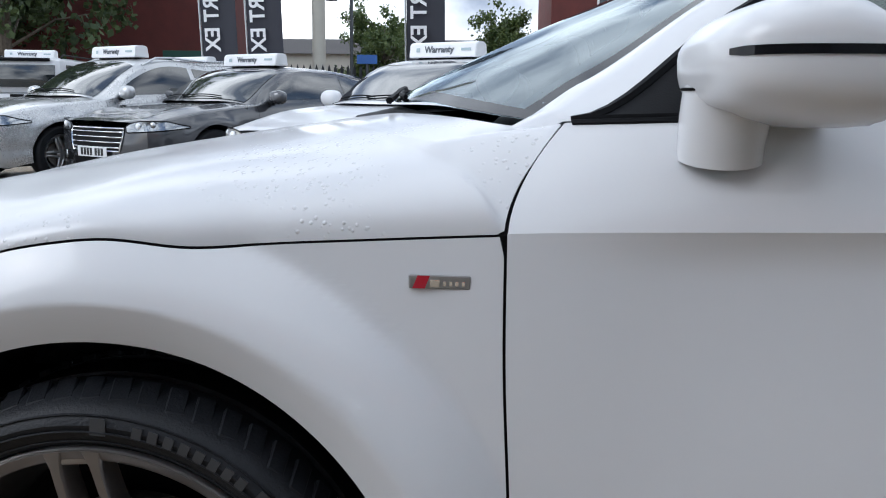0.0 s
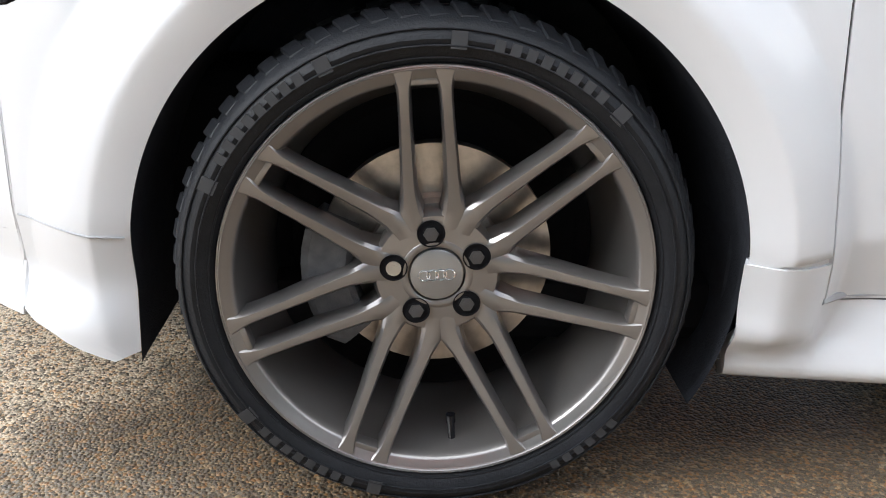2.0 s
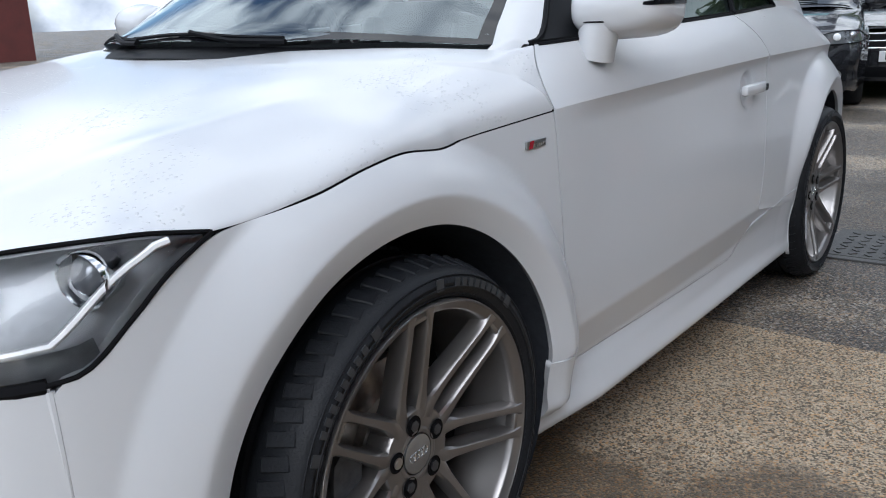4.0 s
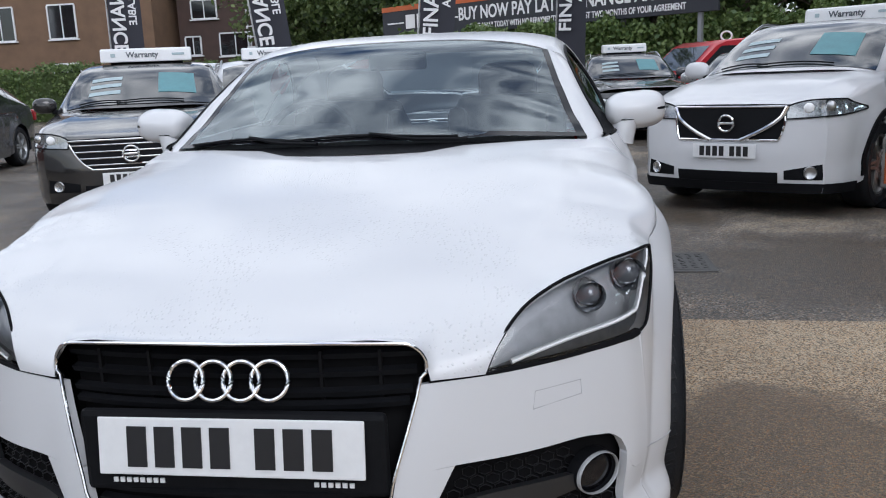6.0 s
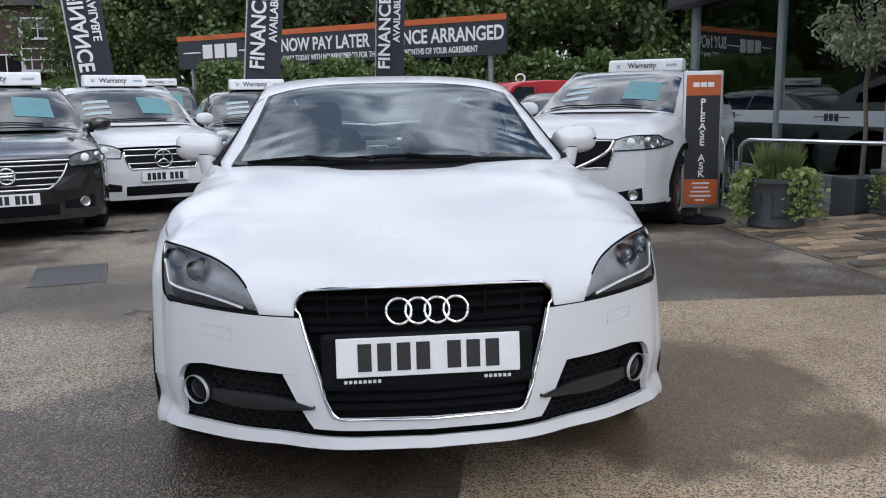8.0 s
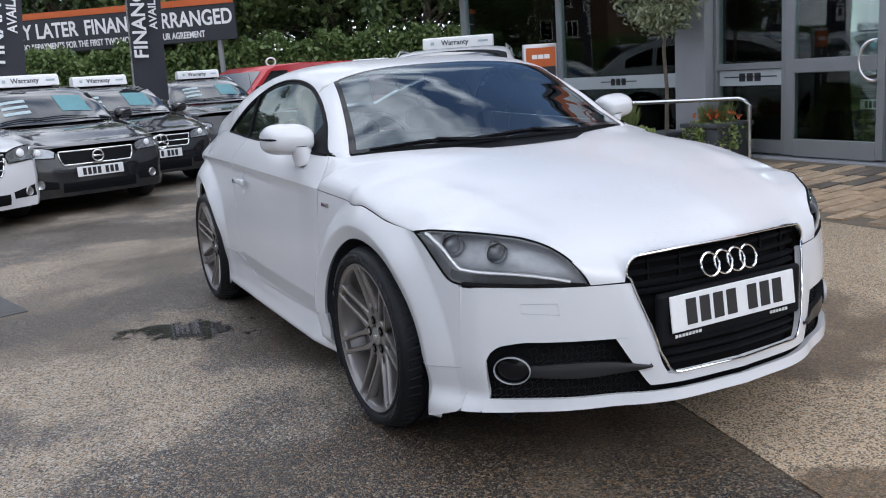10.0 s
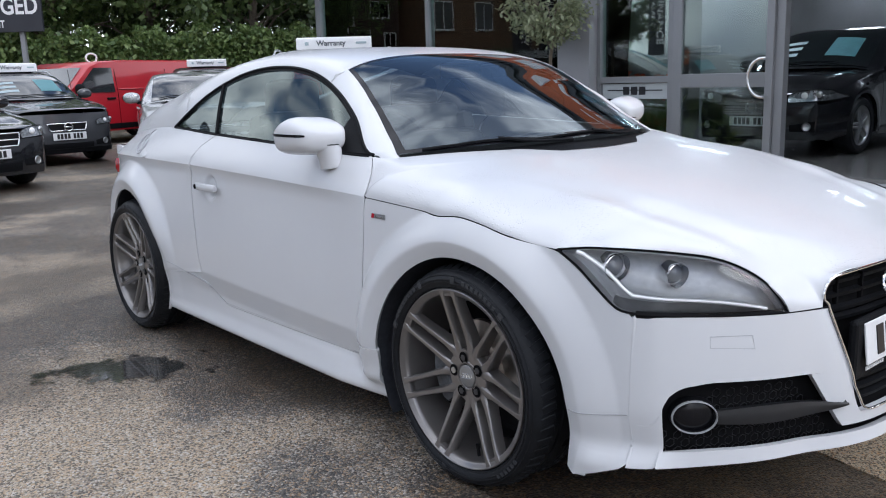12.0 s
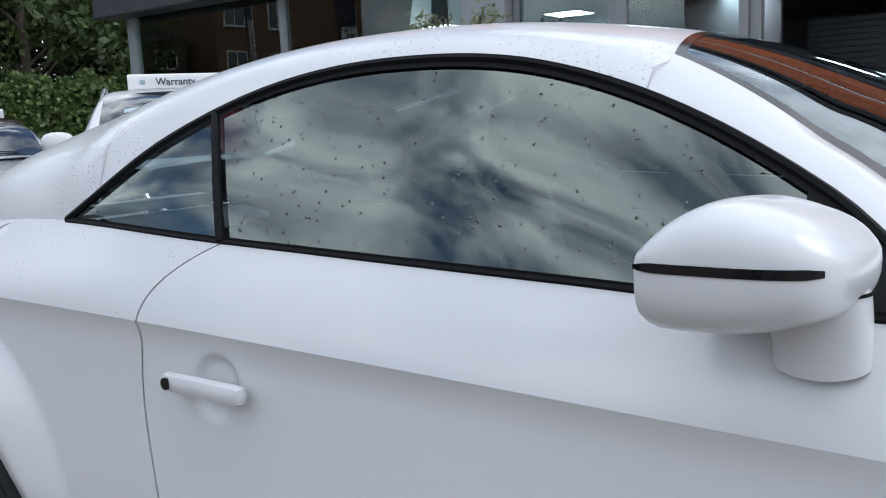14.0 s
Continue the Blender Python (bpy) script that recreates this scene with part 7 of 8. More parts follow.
for k, (x, w, h) in enumerate(((4.1, 0.9, 0.55), (5.3, 0.75, 0.55), (6.4, 0.8, 0.55))):
    part("logo_shape", boxes(((w, 0.05, h), (x, -0.475, 3.36), 0.02)), LETTER, shop_sign)
part("logo_line", boxes(((3.4, 0.04, 0.05), (9.2, -0.47, 3.36), 0.01)), LETTER, shop_sign)
part("small_sign_bars", boxes(*[((0.16, 0.04, 0.14), (4.6 + 0.22 * k, -0.47, 2.94), 0.01) for k in range(16)]), LETTER, shop_sign)
# glazing: frame posts, rails, panes
glazing = thing("shop_window", "full-height grey-framed showroom glazing reflecting the yard", "window", m=SHOP)
glazing["kind"] = "structure"
for x, w in ((0.04, 0.14), (2.86, 0.08), (5.945, 0.05), (6.93, 0.08), (8.165, 0.09), (9.55, 0.07), (11.6, 0.07), (13.7, 0.07), (15.8, 0.1)):
    part("post", boxes(((w, 0.10, 2.90), (x, 0.0, 1.48), 0.006)), FRAME, glazing)
for x0, x1 in ((0.1, 2.82), (2.9, 5.42), (5.97, 6.89), (9.6, 11.56), (11.64, 13.66), (13.74, 15.75)):
    part("bottom_rail", boxes(((x1 - x0, 0.09, 0.14), ((x0 + x1) / 2, 0.0, 0.11), 0.005)), FRAME, glazing)
    part("top_rail", boxes(((x1 - x0, 0.09, 0.07), ((x0 + x1) / 2, 0.0, 2.88), 0.005)), FRAME, glazing)
    pane = part("pane", boxes(((x1 - x0, 0.012, 2.68), ((x0 + x1) / 2, 0.0, 1.51))), SHOP_GLASS, glazing)
    pane.visible_shadow = False
    if x1 < 7:
        part("frosted_band", boxes(((x1 - x0 - 0.02, 0.004, 0.17), ((x0 + x1) / 2, -0.012, 0.86))), FROST, glazing)
        part("band_shape", boxes(*[((0.085, 0.004, 0.09), ((x0 + x1) / 2 + 0.11 * k, -0.016, 0.865)) for k in (-1, 0, 1)], ((0.75, 0.004, 0.012), ((x0 + x1) / 2, -0.016, 0.87))), DARK_SIGN, glazing)
part("top_rail", boxes(((1.29, 0.09, 0.07), (8.855, 0.0, 2.88), 0.005)), FRAME, glazing)
part("mid_rail", boxes(((0.92, 0.09, 0.07), (6.43, 0.0, 0.985), 0.004)), FRAME, glazing)
shop_part("pier", boxes(((0.49, 0.40, 2.75), (5.67, 0.02, 1.375), 0.01)), PIER, None, "grey rendered pier between the showroom windows", category="pier")
door_ob = thing("glass_door", "grey-framed glass door with a round steel handle", "door", m=SHOP @ Matrix.Translation((0, -0.06, 0)))
part("stile", boxes(((0.11, 0.06, 2.40), (7.03, 0, 1.24), 0.006)), FRAME, door_ob)
part("stile", boxes(((0.08, 0.06, 2.40), (8.08, 0, 1.24), 0.006)), FRAME, door_ob)
for z, h in ((0.12, 0.18), (0.965, 0.14), (2.40, 0.12)):
    part("rail", boxes(((0.96, 0.056, h), (7.56, 0, z), 0.006)), FRAME, door_ob)
for z, h in ((0.555, 0.69), (1.685, 1.31)):
    pane = part("pane", boxes(((0.95, 0.01, h), (7.56, 0, z))), SHOP_GLASS, door_ob)
    pane.visible_shadow = False
bm = bmesh.new()
tube(bm, [(8.06 - 0.15 * math.cos(a), -0.07 - 0.05 * abs(math.cos(a)) ** 0.5, 0.985 + 0.19 * math.sin(a)) for a in np.linspace(-math.pi / 2, math.pi / 2, 22)], 0.017, 10)
cyl(bm, 0.014, 0.09, (8.06, -0.05, 1.165), "y", 10)
cyl(bm, 0.014, 0.09, (8.06, -0.05, 0.805), "y", 10)
part("door_handle", bm, CHROME, door_ob, "half-round polished steel handle", smooth=True)
# inside
for x, y in ((1.2, 2.0), (3.6, 2.2), (6.3, 2.4), (9.0, 2.2), (1.2, 5.6), (3.6, 5.8), (6.3, 6.0), (9.0, 6.0)):
    lt = thing("ceiling_light", "square white ceiling light panel", "light", "ceiling lights", SHOP @ Matrix.Translation((x, y, 2.715)))
    part("light_frame", boxes(((0.66, 0.66, 0.03), (0, 0, 0), 0.006)), FRAME, lt)
    part("light_panel", boxes(((0.60, 0.60, 0.01), (0, 0, -0.018))), PANEL_LIGHT, lt)
shutter = thing("roller_shutter", "dark closed roller shutter on the back wall", "shutter", m=SHOP @ Matrix.Translation((8.3, 7.2, 0)))
for k in range(26):
    part("slat", boxes(((2.6, 0.03, 0.085), (0, 0, 0.06 + k * 0.09), 0.012)), SHUTTER, shutter)
wall_in = shop_part("wall_office", boxes(((2.3, 0.15, 2.9), (4.2, 6.6, 1.45)), ((1.6, 0.15, 2.9), (9.8, 6.3, 1.45))), SHOP_WALL, None, "grey office partition", category="wall")
desk = thing("reception_desk", "white reception desk with papers inside the showroom", "desk", m=SHOP @ Matrix.Translation((8.2, 5.2, 0.05)))
part("desk_front", boxes(((1.8, 0.06, 1.0), (0, -0.3, 0.5), 0.01)), SIGN_WHITE, desk)
part("desk_top", boxes(((1.9, 0.7, 0.04), (0, 0, 1.02), 0.01)), SIGN_WHITE, desk)
for k in (-0.6, 0.1):
    part("desk_leg", boxes(((0.06, 0.5, 1.0), (k * 1.4, 0.05, 0.5), 0.01)), FRAME, desk)
for x in (5.95, 6.25):
    fe = thing("fire_extinguisher", "black fire extinguisher on the showroom wall", "extinguisher", "fire extinguishers", SHOP @ Matrix.Translation((x, 6.08, 0.75)))
    part("cylinder", lathe([(0, 0), (0.07, 0), (0.08, 0.02), (0.08, 0.45), (0.05, 0.52), (0.02, 0.54), (0.02, 0.6), (0, 0.6)], 20), GLOSS_BLACK, fe, smooth=True)
    hb = bmesh.new()
    tube(hb, [(0, 0, 0.58), (0.06, 0, 0.66), (0.13, 0, 0.58), (0.13, 0, 0.2)], 0.012, 6)
    part("hose", hb, BLACK_PLASTIC, fe, smooth=True)
fe_wall = shop_part("wall_stub", boxes(((1.5, 0.12, 2.9), (6.1, 6.22, 1.45))), SHOP_WALL, None, "pale stub wall behind the extinguishers", category="wall")
cabinet = thing("steel_cabinet", "blue-grey filing cabinet inside the showroom", "cabinet", m=SHOP @ Matrix.Translation((10.4, 5.7, 0.05)))
for k in range(4):
    dr = part("drawer", boxes(((0.5, 0.5, 0.31), (0, 0, 0.17 + 0.33 * k), 0.01)), FROST, cabinet)
    part("handle", boxes(((0.16, 0.02, 0.02), (0, -0.26, 0.20 + 0.33 * k))), FRAME, dr)
screen_in = thing("wall_screen", "black screen hung inside the showroom", "screen", m=SHOP @ Matrix.Translation((10.2, 6.18, 1.75)))
part("screen_panel", boxes(((1.1, 0.05, 0.65), (0, 0, 0), 0.01)), GLOSS_BLACK, screen_in)
parked_car("estate_car", "silver estate car inside the showroom", SILVER_PAINT, SHOP @ Matrix.Translation((1.0, 3.4, 0.05)) @ pose(0, 0, 0, 0, 0, 80), 4.6, 1.82, 1.52, 2.65, 0.9, sign=False)

parked_car("hatchback_car", "black hatchback inside the showroom behind the door", BLACK_PAINT, SHOP @ Matrix.Translation((7.12, 1.30, 0.05)), 4.3, 1.80, 1.50, 2.6, 0.90, mouth=(0.40, 0.50, 0.62), lamp=(0.62, 0.13, 0.58), sign=False)

# ---- in front of the showroom ----
PLANTER = mat("lead-grey planter", (0.060, 0.064, 0.070), 0.55, var=0.15, scale=8, bump=0.2)
SOIL = mat("potting soil", (0.03, 0.022, 0.016), 0.95, var=0.4, grain=120, bump=0.6)
BARK = mat("grey bark", (0.14, 0.115, 0.09), 0.9, var=0.35, scale=12, grain=70, bump=0.8, bump_scale=60)


def leaf_mat(name, a, b, rough=0.5):
    """Foliage that changes from leaf to leaf and lets some light through."""
    m = bpy.data.materials.new(name)
    m.use_nodes = True
    n, l = m.node_tree.nodes, m.node_tree.links
    p = n["Principled BSDF"]
    geo, ramp = n.new("ShaderNodeNewGeometry"), n.new("ShaderNodeValToRGB")
    ramp.color_ramp.elements[0].color, ramp.color_ramp.elements[1].color = (*a, 1), (*b, 1)
    l.new(geo.outputs["Random Per Island"], ramp.inputs["Fac"])
    l.new(ramp.outputs["Color"], p.inputs["Base Color"])
    p.inputs["Roughness"].default_value = rough
    tr, add = n.new("ShaderNodeBsdfTranslucent"), n.new("ShaderNodeMixShader")
    l.new(ramp.outputs["Color"], tr.inputs["Color"])
    add.inputs["Fac"].default_value = 0.25
    l.new(p.outputs["BSDF"], add.inputs[1])
    l.new(tr.outputs["BSDF"], add.inputs[2])
    l.new(add.outputs["Shader"], n["Material Output"].inputs["Surface"])
    return m


LEAF_TREE = leaf_mat("tree leaves", (0.050, 0.088, 0.026), (0.165, 0.215, 0.070))
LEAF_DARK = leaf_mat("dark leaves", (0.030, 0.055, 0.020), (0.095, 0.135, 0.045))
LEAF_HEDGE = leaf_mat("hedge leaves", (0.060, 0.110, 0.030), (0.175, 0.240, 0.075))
LEAF_OLIVE = leaf_mat("olive leaves", (0.16, 0.19, 0.10), (0.32, 0.35, 0.21))
LEAF_IVY = leaf_mat("variegated ivy leaves", (0.10, 0.19, 0.035), (0.42, 0.46, 0.18))
GRASS_BLADE = leaf_mat("grassy blades", (0.09, 0.13, 0.04), (0.22, 0.25, 0.09))
PETAL_RED = leaf_mat("orange-red petals", (0.45, 0.05, 0.015), (0.60, 0.15, 0.03))


def leaf_cloud(name, centres, size, material, parent, rng, spread, kind="", label="", long=1.6, droop=0.0):
    """Many small bent leaves strewn about the given places."""
    verts, faces = [], []
    c = np.asarray(centres, float)
    n = len(c)
    pos = c + rng.normal(0, 1, (n, 3)) * spread
    a = rng.normal(0, 1, (n, 3))
    a[:, 2] -= droop
    a /= np.linalg.norm(a, axis=1, keepdims=True)
    b = np.cross(a, rng.normal(0, 1, (n, 3)))
    b /= np.linalg.norm(b, axis=1, keepdims=True)
    s = size * rng.uniform(0.6, 1.3, (n, 1))
    nn = np.cross(a, b)
    p0, p1, p2, p3 = pos - a * s * long / 2, pos + b * s / 2 + nn * s * 0.12, pos + a * s * long / 2, pos - b * s / 2 + nn * s * 0.12
    V = np.stack([p0, p1, p2, p3], 1).reshape(-1, 3)
    me = bpy.data.meshes.new(name)
    me.vertices.add(len(V))
    me.vertices.foreach_set("co", V.ravel())
    me.loops.add(4 * n)
    me.loops.foreach_set("vertex_index", np.arange(4 * n, dtype=np.int32))
    me.polygons.add(n)
    me.polygons.foreach_set("loop_start", np.arange(0, 4 * n, 4, dtype=np.int32))
    me.polygons.foreach_set("loop_total", np.full(n, 4, dtype=np.int32))
    me.update(calc_edges=True)
    me.materials.append(material)
    ob = new(name, me)
    if parent is not None:
        ob.parent = parent
    if kind:
        ob["kind"] = kind
    if label:
        ob["label"] = label
    return ob


def planter(m, rng, square=False):
    t = thing("planter", "dark grey planter with grass and trailing variegated ivy" if not square else "dark square planter with ivy and red flowers", "planter", "planters", m)
    if square:
        part("pot", boxes(((0.62, 0.62, 0.50), (0, 0, 0.25), 0.02), ((0.68, 0.68, 0.06), (0, 0, 0.50), 0.012), ((0.66, 0.66, 0.05), (0, 0, 0.03), 0.01)), PLANTER, t, smooth=True)
    else:
        part("pot", lathe([(0, 0), (0.24, 0), (0.255, 0.02), (0.245, 0.05), (0.262, 0.30), (0.275, 0.40), (0.292, 0.42), (0.292, 0.46), (0.268, 0.46), (0.262, 0.42), (0.0, 0.42)], 48), PLANTER, t, smooth=True)
        pan = bmesh.new()
        for k in range(6):
            a = k * math.pi / 3 + 0.2
            q = [(0.270 * math.cos(a + da), 0.270 * math.sin(a + da), z) for da, z in ((-0.3, 0.11), (0.3, 0.11), (0.33, 0.33), (0, 0.36), (-0.33, 0.33))]
            tube(pan, q, 0.008, 5, closed=True)
        part("pot_moulding", pan, PLANTER, t, smooth=True)
    part("soil", lathe([(0, 0.44), (0.26, 0.43)], 24), SOIL, t)
    pts = []
    for k in range(8):
        a = (k / 8) * 2 * math.pi + rng.uniform(-0.2, 0.2)
        if not square and k in (1, 5):
            continue
        ln = rng.uniform(0.25, 0.48)
        for q in range(170):
            f = rng.uniform(0, 1)
            r = 0.22 + 0.14 * min(1, f * 2.5)
            pts.append((r * math.cos(a) + rng.normal(0, 0.045), r * math.sin(a) + rng.normal(0, 0.045), 0.50 - max(0, f - 0.25) * ln * 1.2 + rng.normal(0, 0.02)))
    leaf_cloud("ivy", pts, 0.045, LEAF_IVY, t, rng, 0.012, long=1.2)
    blades = bmesh.new()
    for k in range(420):
        a, r = rng.uniform(0, 2 * math.pi), rng.uniform(0, 0.17)
        x, y = r * math.cos(a), r * math.sin(a)
        h, lean = rng.uniform(0.22, 0.40), rng.uniform(0.02, 0.13)
        w = 0.004
        px, py = -math.sin(a) * w, math.cos(a) * w
        v = [blades.verts.new((x - px, y - py, 0.43)), blades.verts.new((x + px, y + py, 0.43)), blades.verts.new((x + lean * math.cos(a) * 0.5, y + lean * math.sin(a) * 0.5, 0.43 + h * 0.65)), blades.verts.new((x + lean * math.cos(a), y + lean * math.sin(a), 0.43 + h))]
        blades.faces.new((v[0], v[1], v[2]))
        blades.faces.new((v[1], v[3], v[2]))
    part("grass_tuft", blades, GRASS_BLADE, t)
    if square:
        leaf_cloud("flower", [(rng.normal(0, 0.12), rng.normal(0, 0.12), 0.62 + rng.normal(0, 0.03)) for _ in range(160)], 0.04, PETAL_RED, t, rng, 0.01, kind="stuff")
    return t


rng = np.random.default_rng(5)
planter(YARD @ Matrix.Translation((3.92, 4.22, 0.036)), rng)
planter(Matrix.Translation((5.12, 4.28, 0.096)) @ Matrix.Scale(0.82, 4), rng, True)
# tall window box with red flowers by the door
wb_box = thing("flower_trough", "grey trough with tall leaves and orange flowers by the door", "planter", m=SHOP @ Matrix.Translation((6.45, 0.21, 0.05)))
part("trough", boxes(((0.80, 0.28, 0.34), (0, 0, 0.17), 0.015)), PLANTER, wb_box)
bl = bmesh.new()
for k in range(260):
    x, y = rng.uniform(-0.34, 0.34), rng.uniform(-0.09, 0.09)
    h, lx, ly = rng.uniform(0.35, 0.62), rng.normal(0, 0.08), rng.normal(0, 0.05)
    v = [bl.verts.new((x - 0.014, y, 0.33)), bl.verts.new((x + 0.014, y, 0.33)), bl.verts.new((x + lx * 0.5, y + ly * 0.5, 0.33 + h * 0.7)), bl.verts.new((x + lx, y + ly, 0.33 + h))]
    bl.faces.new((v[0], v[1], v[2]))
    bl.faces.new((v[1], v[3], v[2]))
part("long_leaves", bl, GRASS_BLADE, wb_box)
leaf_cloud("flower", [(rng.uniform(-0.32, 0.32), rng.uniform(-0.1, 0.1), rng.uniform(0.72, 0.98)) for _ in range(260)], 0.06, PETAL_RED, wb_box, rng, 0.012, kind="stuff")


def small_tree(m, rng):
    t = thing("olive_tree", "small potted olive tree with a slim trunk and grey-green crown", "tree", m=m)
    bm = bmesh.new()
    tube(bm, [(0, 0, 0.42), (0.02, 0.01, 0.9), (-0.01, 0.02, 1.35), (0.02, 0.0, 1.70)], [0.026, 0.022, 0.020, 0.016], 10)
    part("trunk", bm, BARK, t, smooth=True)
    pts = []
    for k in range(26):
        a, b = rng.uniform(0, 2 * math.pi), rng.uniform(-0.5, 1.2)
        r = rng.uniform(0.25, 0.52)
        e = (r * math.cos(a), r * math.sin(a), 1.78 + 0.36 * b * 0.8)
        br = bmesh.new()
        tube(br, [(0.0, 0, 1.45 + 0.25 * rng.uniform(0, 1)), (e[0] * 0.5, e[1] * 0.5, e[2] - 0.10), e], [0.010, 0.006, 0.003], 5)
        part("branch", br, BARK, t)
        for q in range(85):
            f = rng.uniform(0.35, 1.1)
            pts.append((e[0] * f, e[1] * f, 1.55 + (e[2] - 1.55) * f))
    leaf_cloud("crown", pts, 0.030, LEAF_OLIVE, t, rng, 0.055, long=2.6)
    pot = part("pot", boxes(((0.42, 0.42, 0.42), (0, 0, 0.21), 0.02)), PLANTER, t)
    return t


small_tree(Matrix.Translation((5.02, 4.96, 0.0)), rng)
for (x0, y0), (x1, y1) in (((4.25, 5.6), (5.35, 3.75)), ((4.0, 6.6), (4.3, 6.1))):
    hoop = thing("hoop_rail", "polished steel hoop rail before the showroom", "rail", "hoop rails", YARD)
    bm = bmesh.new()
    pts = [(x0, y0, 0.0), (x0, y0, 0.70), (x0 + (x1 - x0) * 0.02, y0 + (y1 - y0) * 0.02, 0.755), (x0 + (x1 - x0) * 0.05, y0 + (y1 - y0) * 0.05, 0.78), (x0 + (x1 - x0) * 0.95, y0 + (y1 - y0) * 0.95, 0.78), (x0 + (x1 - x0) * 0.98, y0 + (y1 - y0) * 0.98, 0.755), (x1, y1, 0.70), (x1, y1, 0.0)]
    tube(bm, pts, 0.024, 12)
    part("rail_tube", bm, CHROME, hoop, smooth=True)
    for x, y in ((x0, y0), (x1, y1)):
        fb = bmesh.new()
        cyl(fb, 0.06, 0.012, (x, y, 0.012), "z", 20)
        part("foot_plate", fb, SATIN, hoop)
# please-ask sign
SIGN_EDGE = mat("brushed sign edge", (0.50, 0.51, 0.52), 0.35, metal=0.9, var=0.05)
ask = thing("pavement_sign", "tall dark and orange pavement sign on a round base", "sign", m=YARD @ Matrix.Translation((3.48, 4.92, -0.045)) @ pose(0, 0, 0, 0, 0, -14))
part("base", lathe([(0, 0.045), (0.26, 0.045), (0.27, 0.06), (0.25, 0.075), (0.06, 0.10), (0.03, 0.125), (0.0, 0.125)], 36), BLACK_PLASTIC, ask, smooth=True)
sp = bmesh.new()
cyl(sp, 0.022, 0.26, (0, 0, 0.13), "z", 14)
part("post", sp, SATIN, ask)
part("frame", boxes(((0.385, 0.045, 1.36), (0, 0, 0.865), 0.012)), SIGN_EDGE, ask, smooth=True)
for s in (-1, 1):
    turn = pose(0, 0, 0, 0, 0, 0 if s < 0 else 180)
    face = part("face", boxes(((0.33, 0.004, 1.28), (0, -0.0245, 0.865))), DARK_SIGN, ask)
    face.matrix_basis = turn
    part("orange_head", boxes(((0.33, 0.003, 0.20), (0, -0.0275, 1.405))), ORANGE, face)
    part("orange_foot", boxes(((0.33, 0.003, 0.25), (0, -0.0275, 0.350))), ORANGE, face)
    part("head_shape", boxes(((0.06, 0.003, 0.045), (-0.07, -0.0295, 1.41)), ((0.06, 0.003, 0.045), (0.0, -0.0295, 1.41)), ((0.06, 0.003, 0.045), (0.07, -0.0295, 1.41))), LETTER, face)
    part("small_bars", boxes(*[((w, 0.003, 0.016), (0, -0.0295, 0.435 - 0.042 * k)) for k, w in enumerate((0.17, 0.15, 0.19, 0.21, 0.09))]), LETTER, face)
    for k, ch in enumerate("PLEASE ASK"):
        if ch != " ":
            words("letter", ch, 0.098, LETTER, face, Matrix.Translation((0, -0.0270, 1.235 - 0.0785 * k)) @ pose(0, 0, 0, 90, 0, 0), depth=0.0015)

# ---- billboard and banners ----
BOARD_MAT = mat("dark billboard face", (0.022, 0.024, 0.032), 0.5, var=0.1)
p0, p1 = Vector((-5.5, 31.0, 2.66)), Vector((5.35, 22.5, 2.62))
ln = (p1 - p0).length
bb = thing("billboard", "long dark billboard with orange top strip and white lettering", "billboard", m=YARD @ Matrix.Translation(p0) @ pose(0, 0, 0, 0, 0, math.degrees(math.atan2(p1.y - p0.y, p1.x - p0.x))))
part("panel", boxes(((ln, 0.12, 1.20), (ln / 2, 0, 0.60), 0.01)), BOARD_MAT, bb)
part("orange_strip", boxes(((ln, 0.02, 0.18), (ln / 2, -0.072, 1.11))), ORANGE, bb)
for k in range(6):
    part("post", boxes(((0.12, 0.12, 2.7), (0.6 + k * (ln - 1.2) / 5, 0.1, -1.35))), FRAME, bb)
up = pose(0, 0, 0, 90, 0, 0)
words("lettering", "BUY NOW PAY LATER", 0.60, LETTER, bb, Matrix.Translation((ln * 0.465, -0.066, 0.64)) @ up, 0.004, 0.80)
words("lettering", "FINANCE ARRANGED", 0.60, LETTER, bb, Matrix.Translation((ln * 0.825, -0.066, 0.64)) @ up, 0.004, 0.80)
words("small_lettering", "DRIVE AWAY TODAY WITH NO REPAYMENTS FOR THE FIRST TWO MONTHS OF YOUR AGREEMENT", 0.26, LETTER, bb, Matrix.Translation((ln * 0.63, -0.066, 0.20)) @ up, 0.003, 0.70)
for x, w in ((1.55, 0.48), (2.15, 0.48), (2.75, 0.48)):
    part("logo_shape", boxes(((w, 0.02, 0.50), (x, -0.07, 0.60), 0.004)), LETTER, bb)
for x in (0.75, 3.55):
    part("logo_line", boxes(((0.9, 0.02, 0.05), (x, -0.07, 0.58), 0.004)), LETTER, bb)

BANNER = mat("dark banner cloth", (0.030, 0.031, 0.042), 0.75, var=0.12, scale=3, bump=0.15)


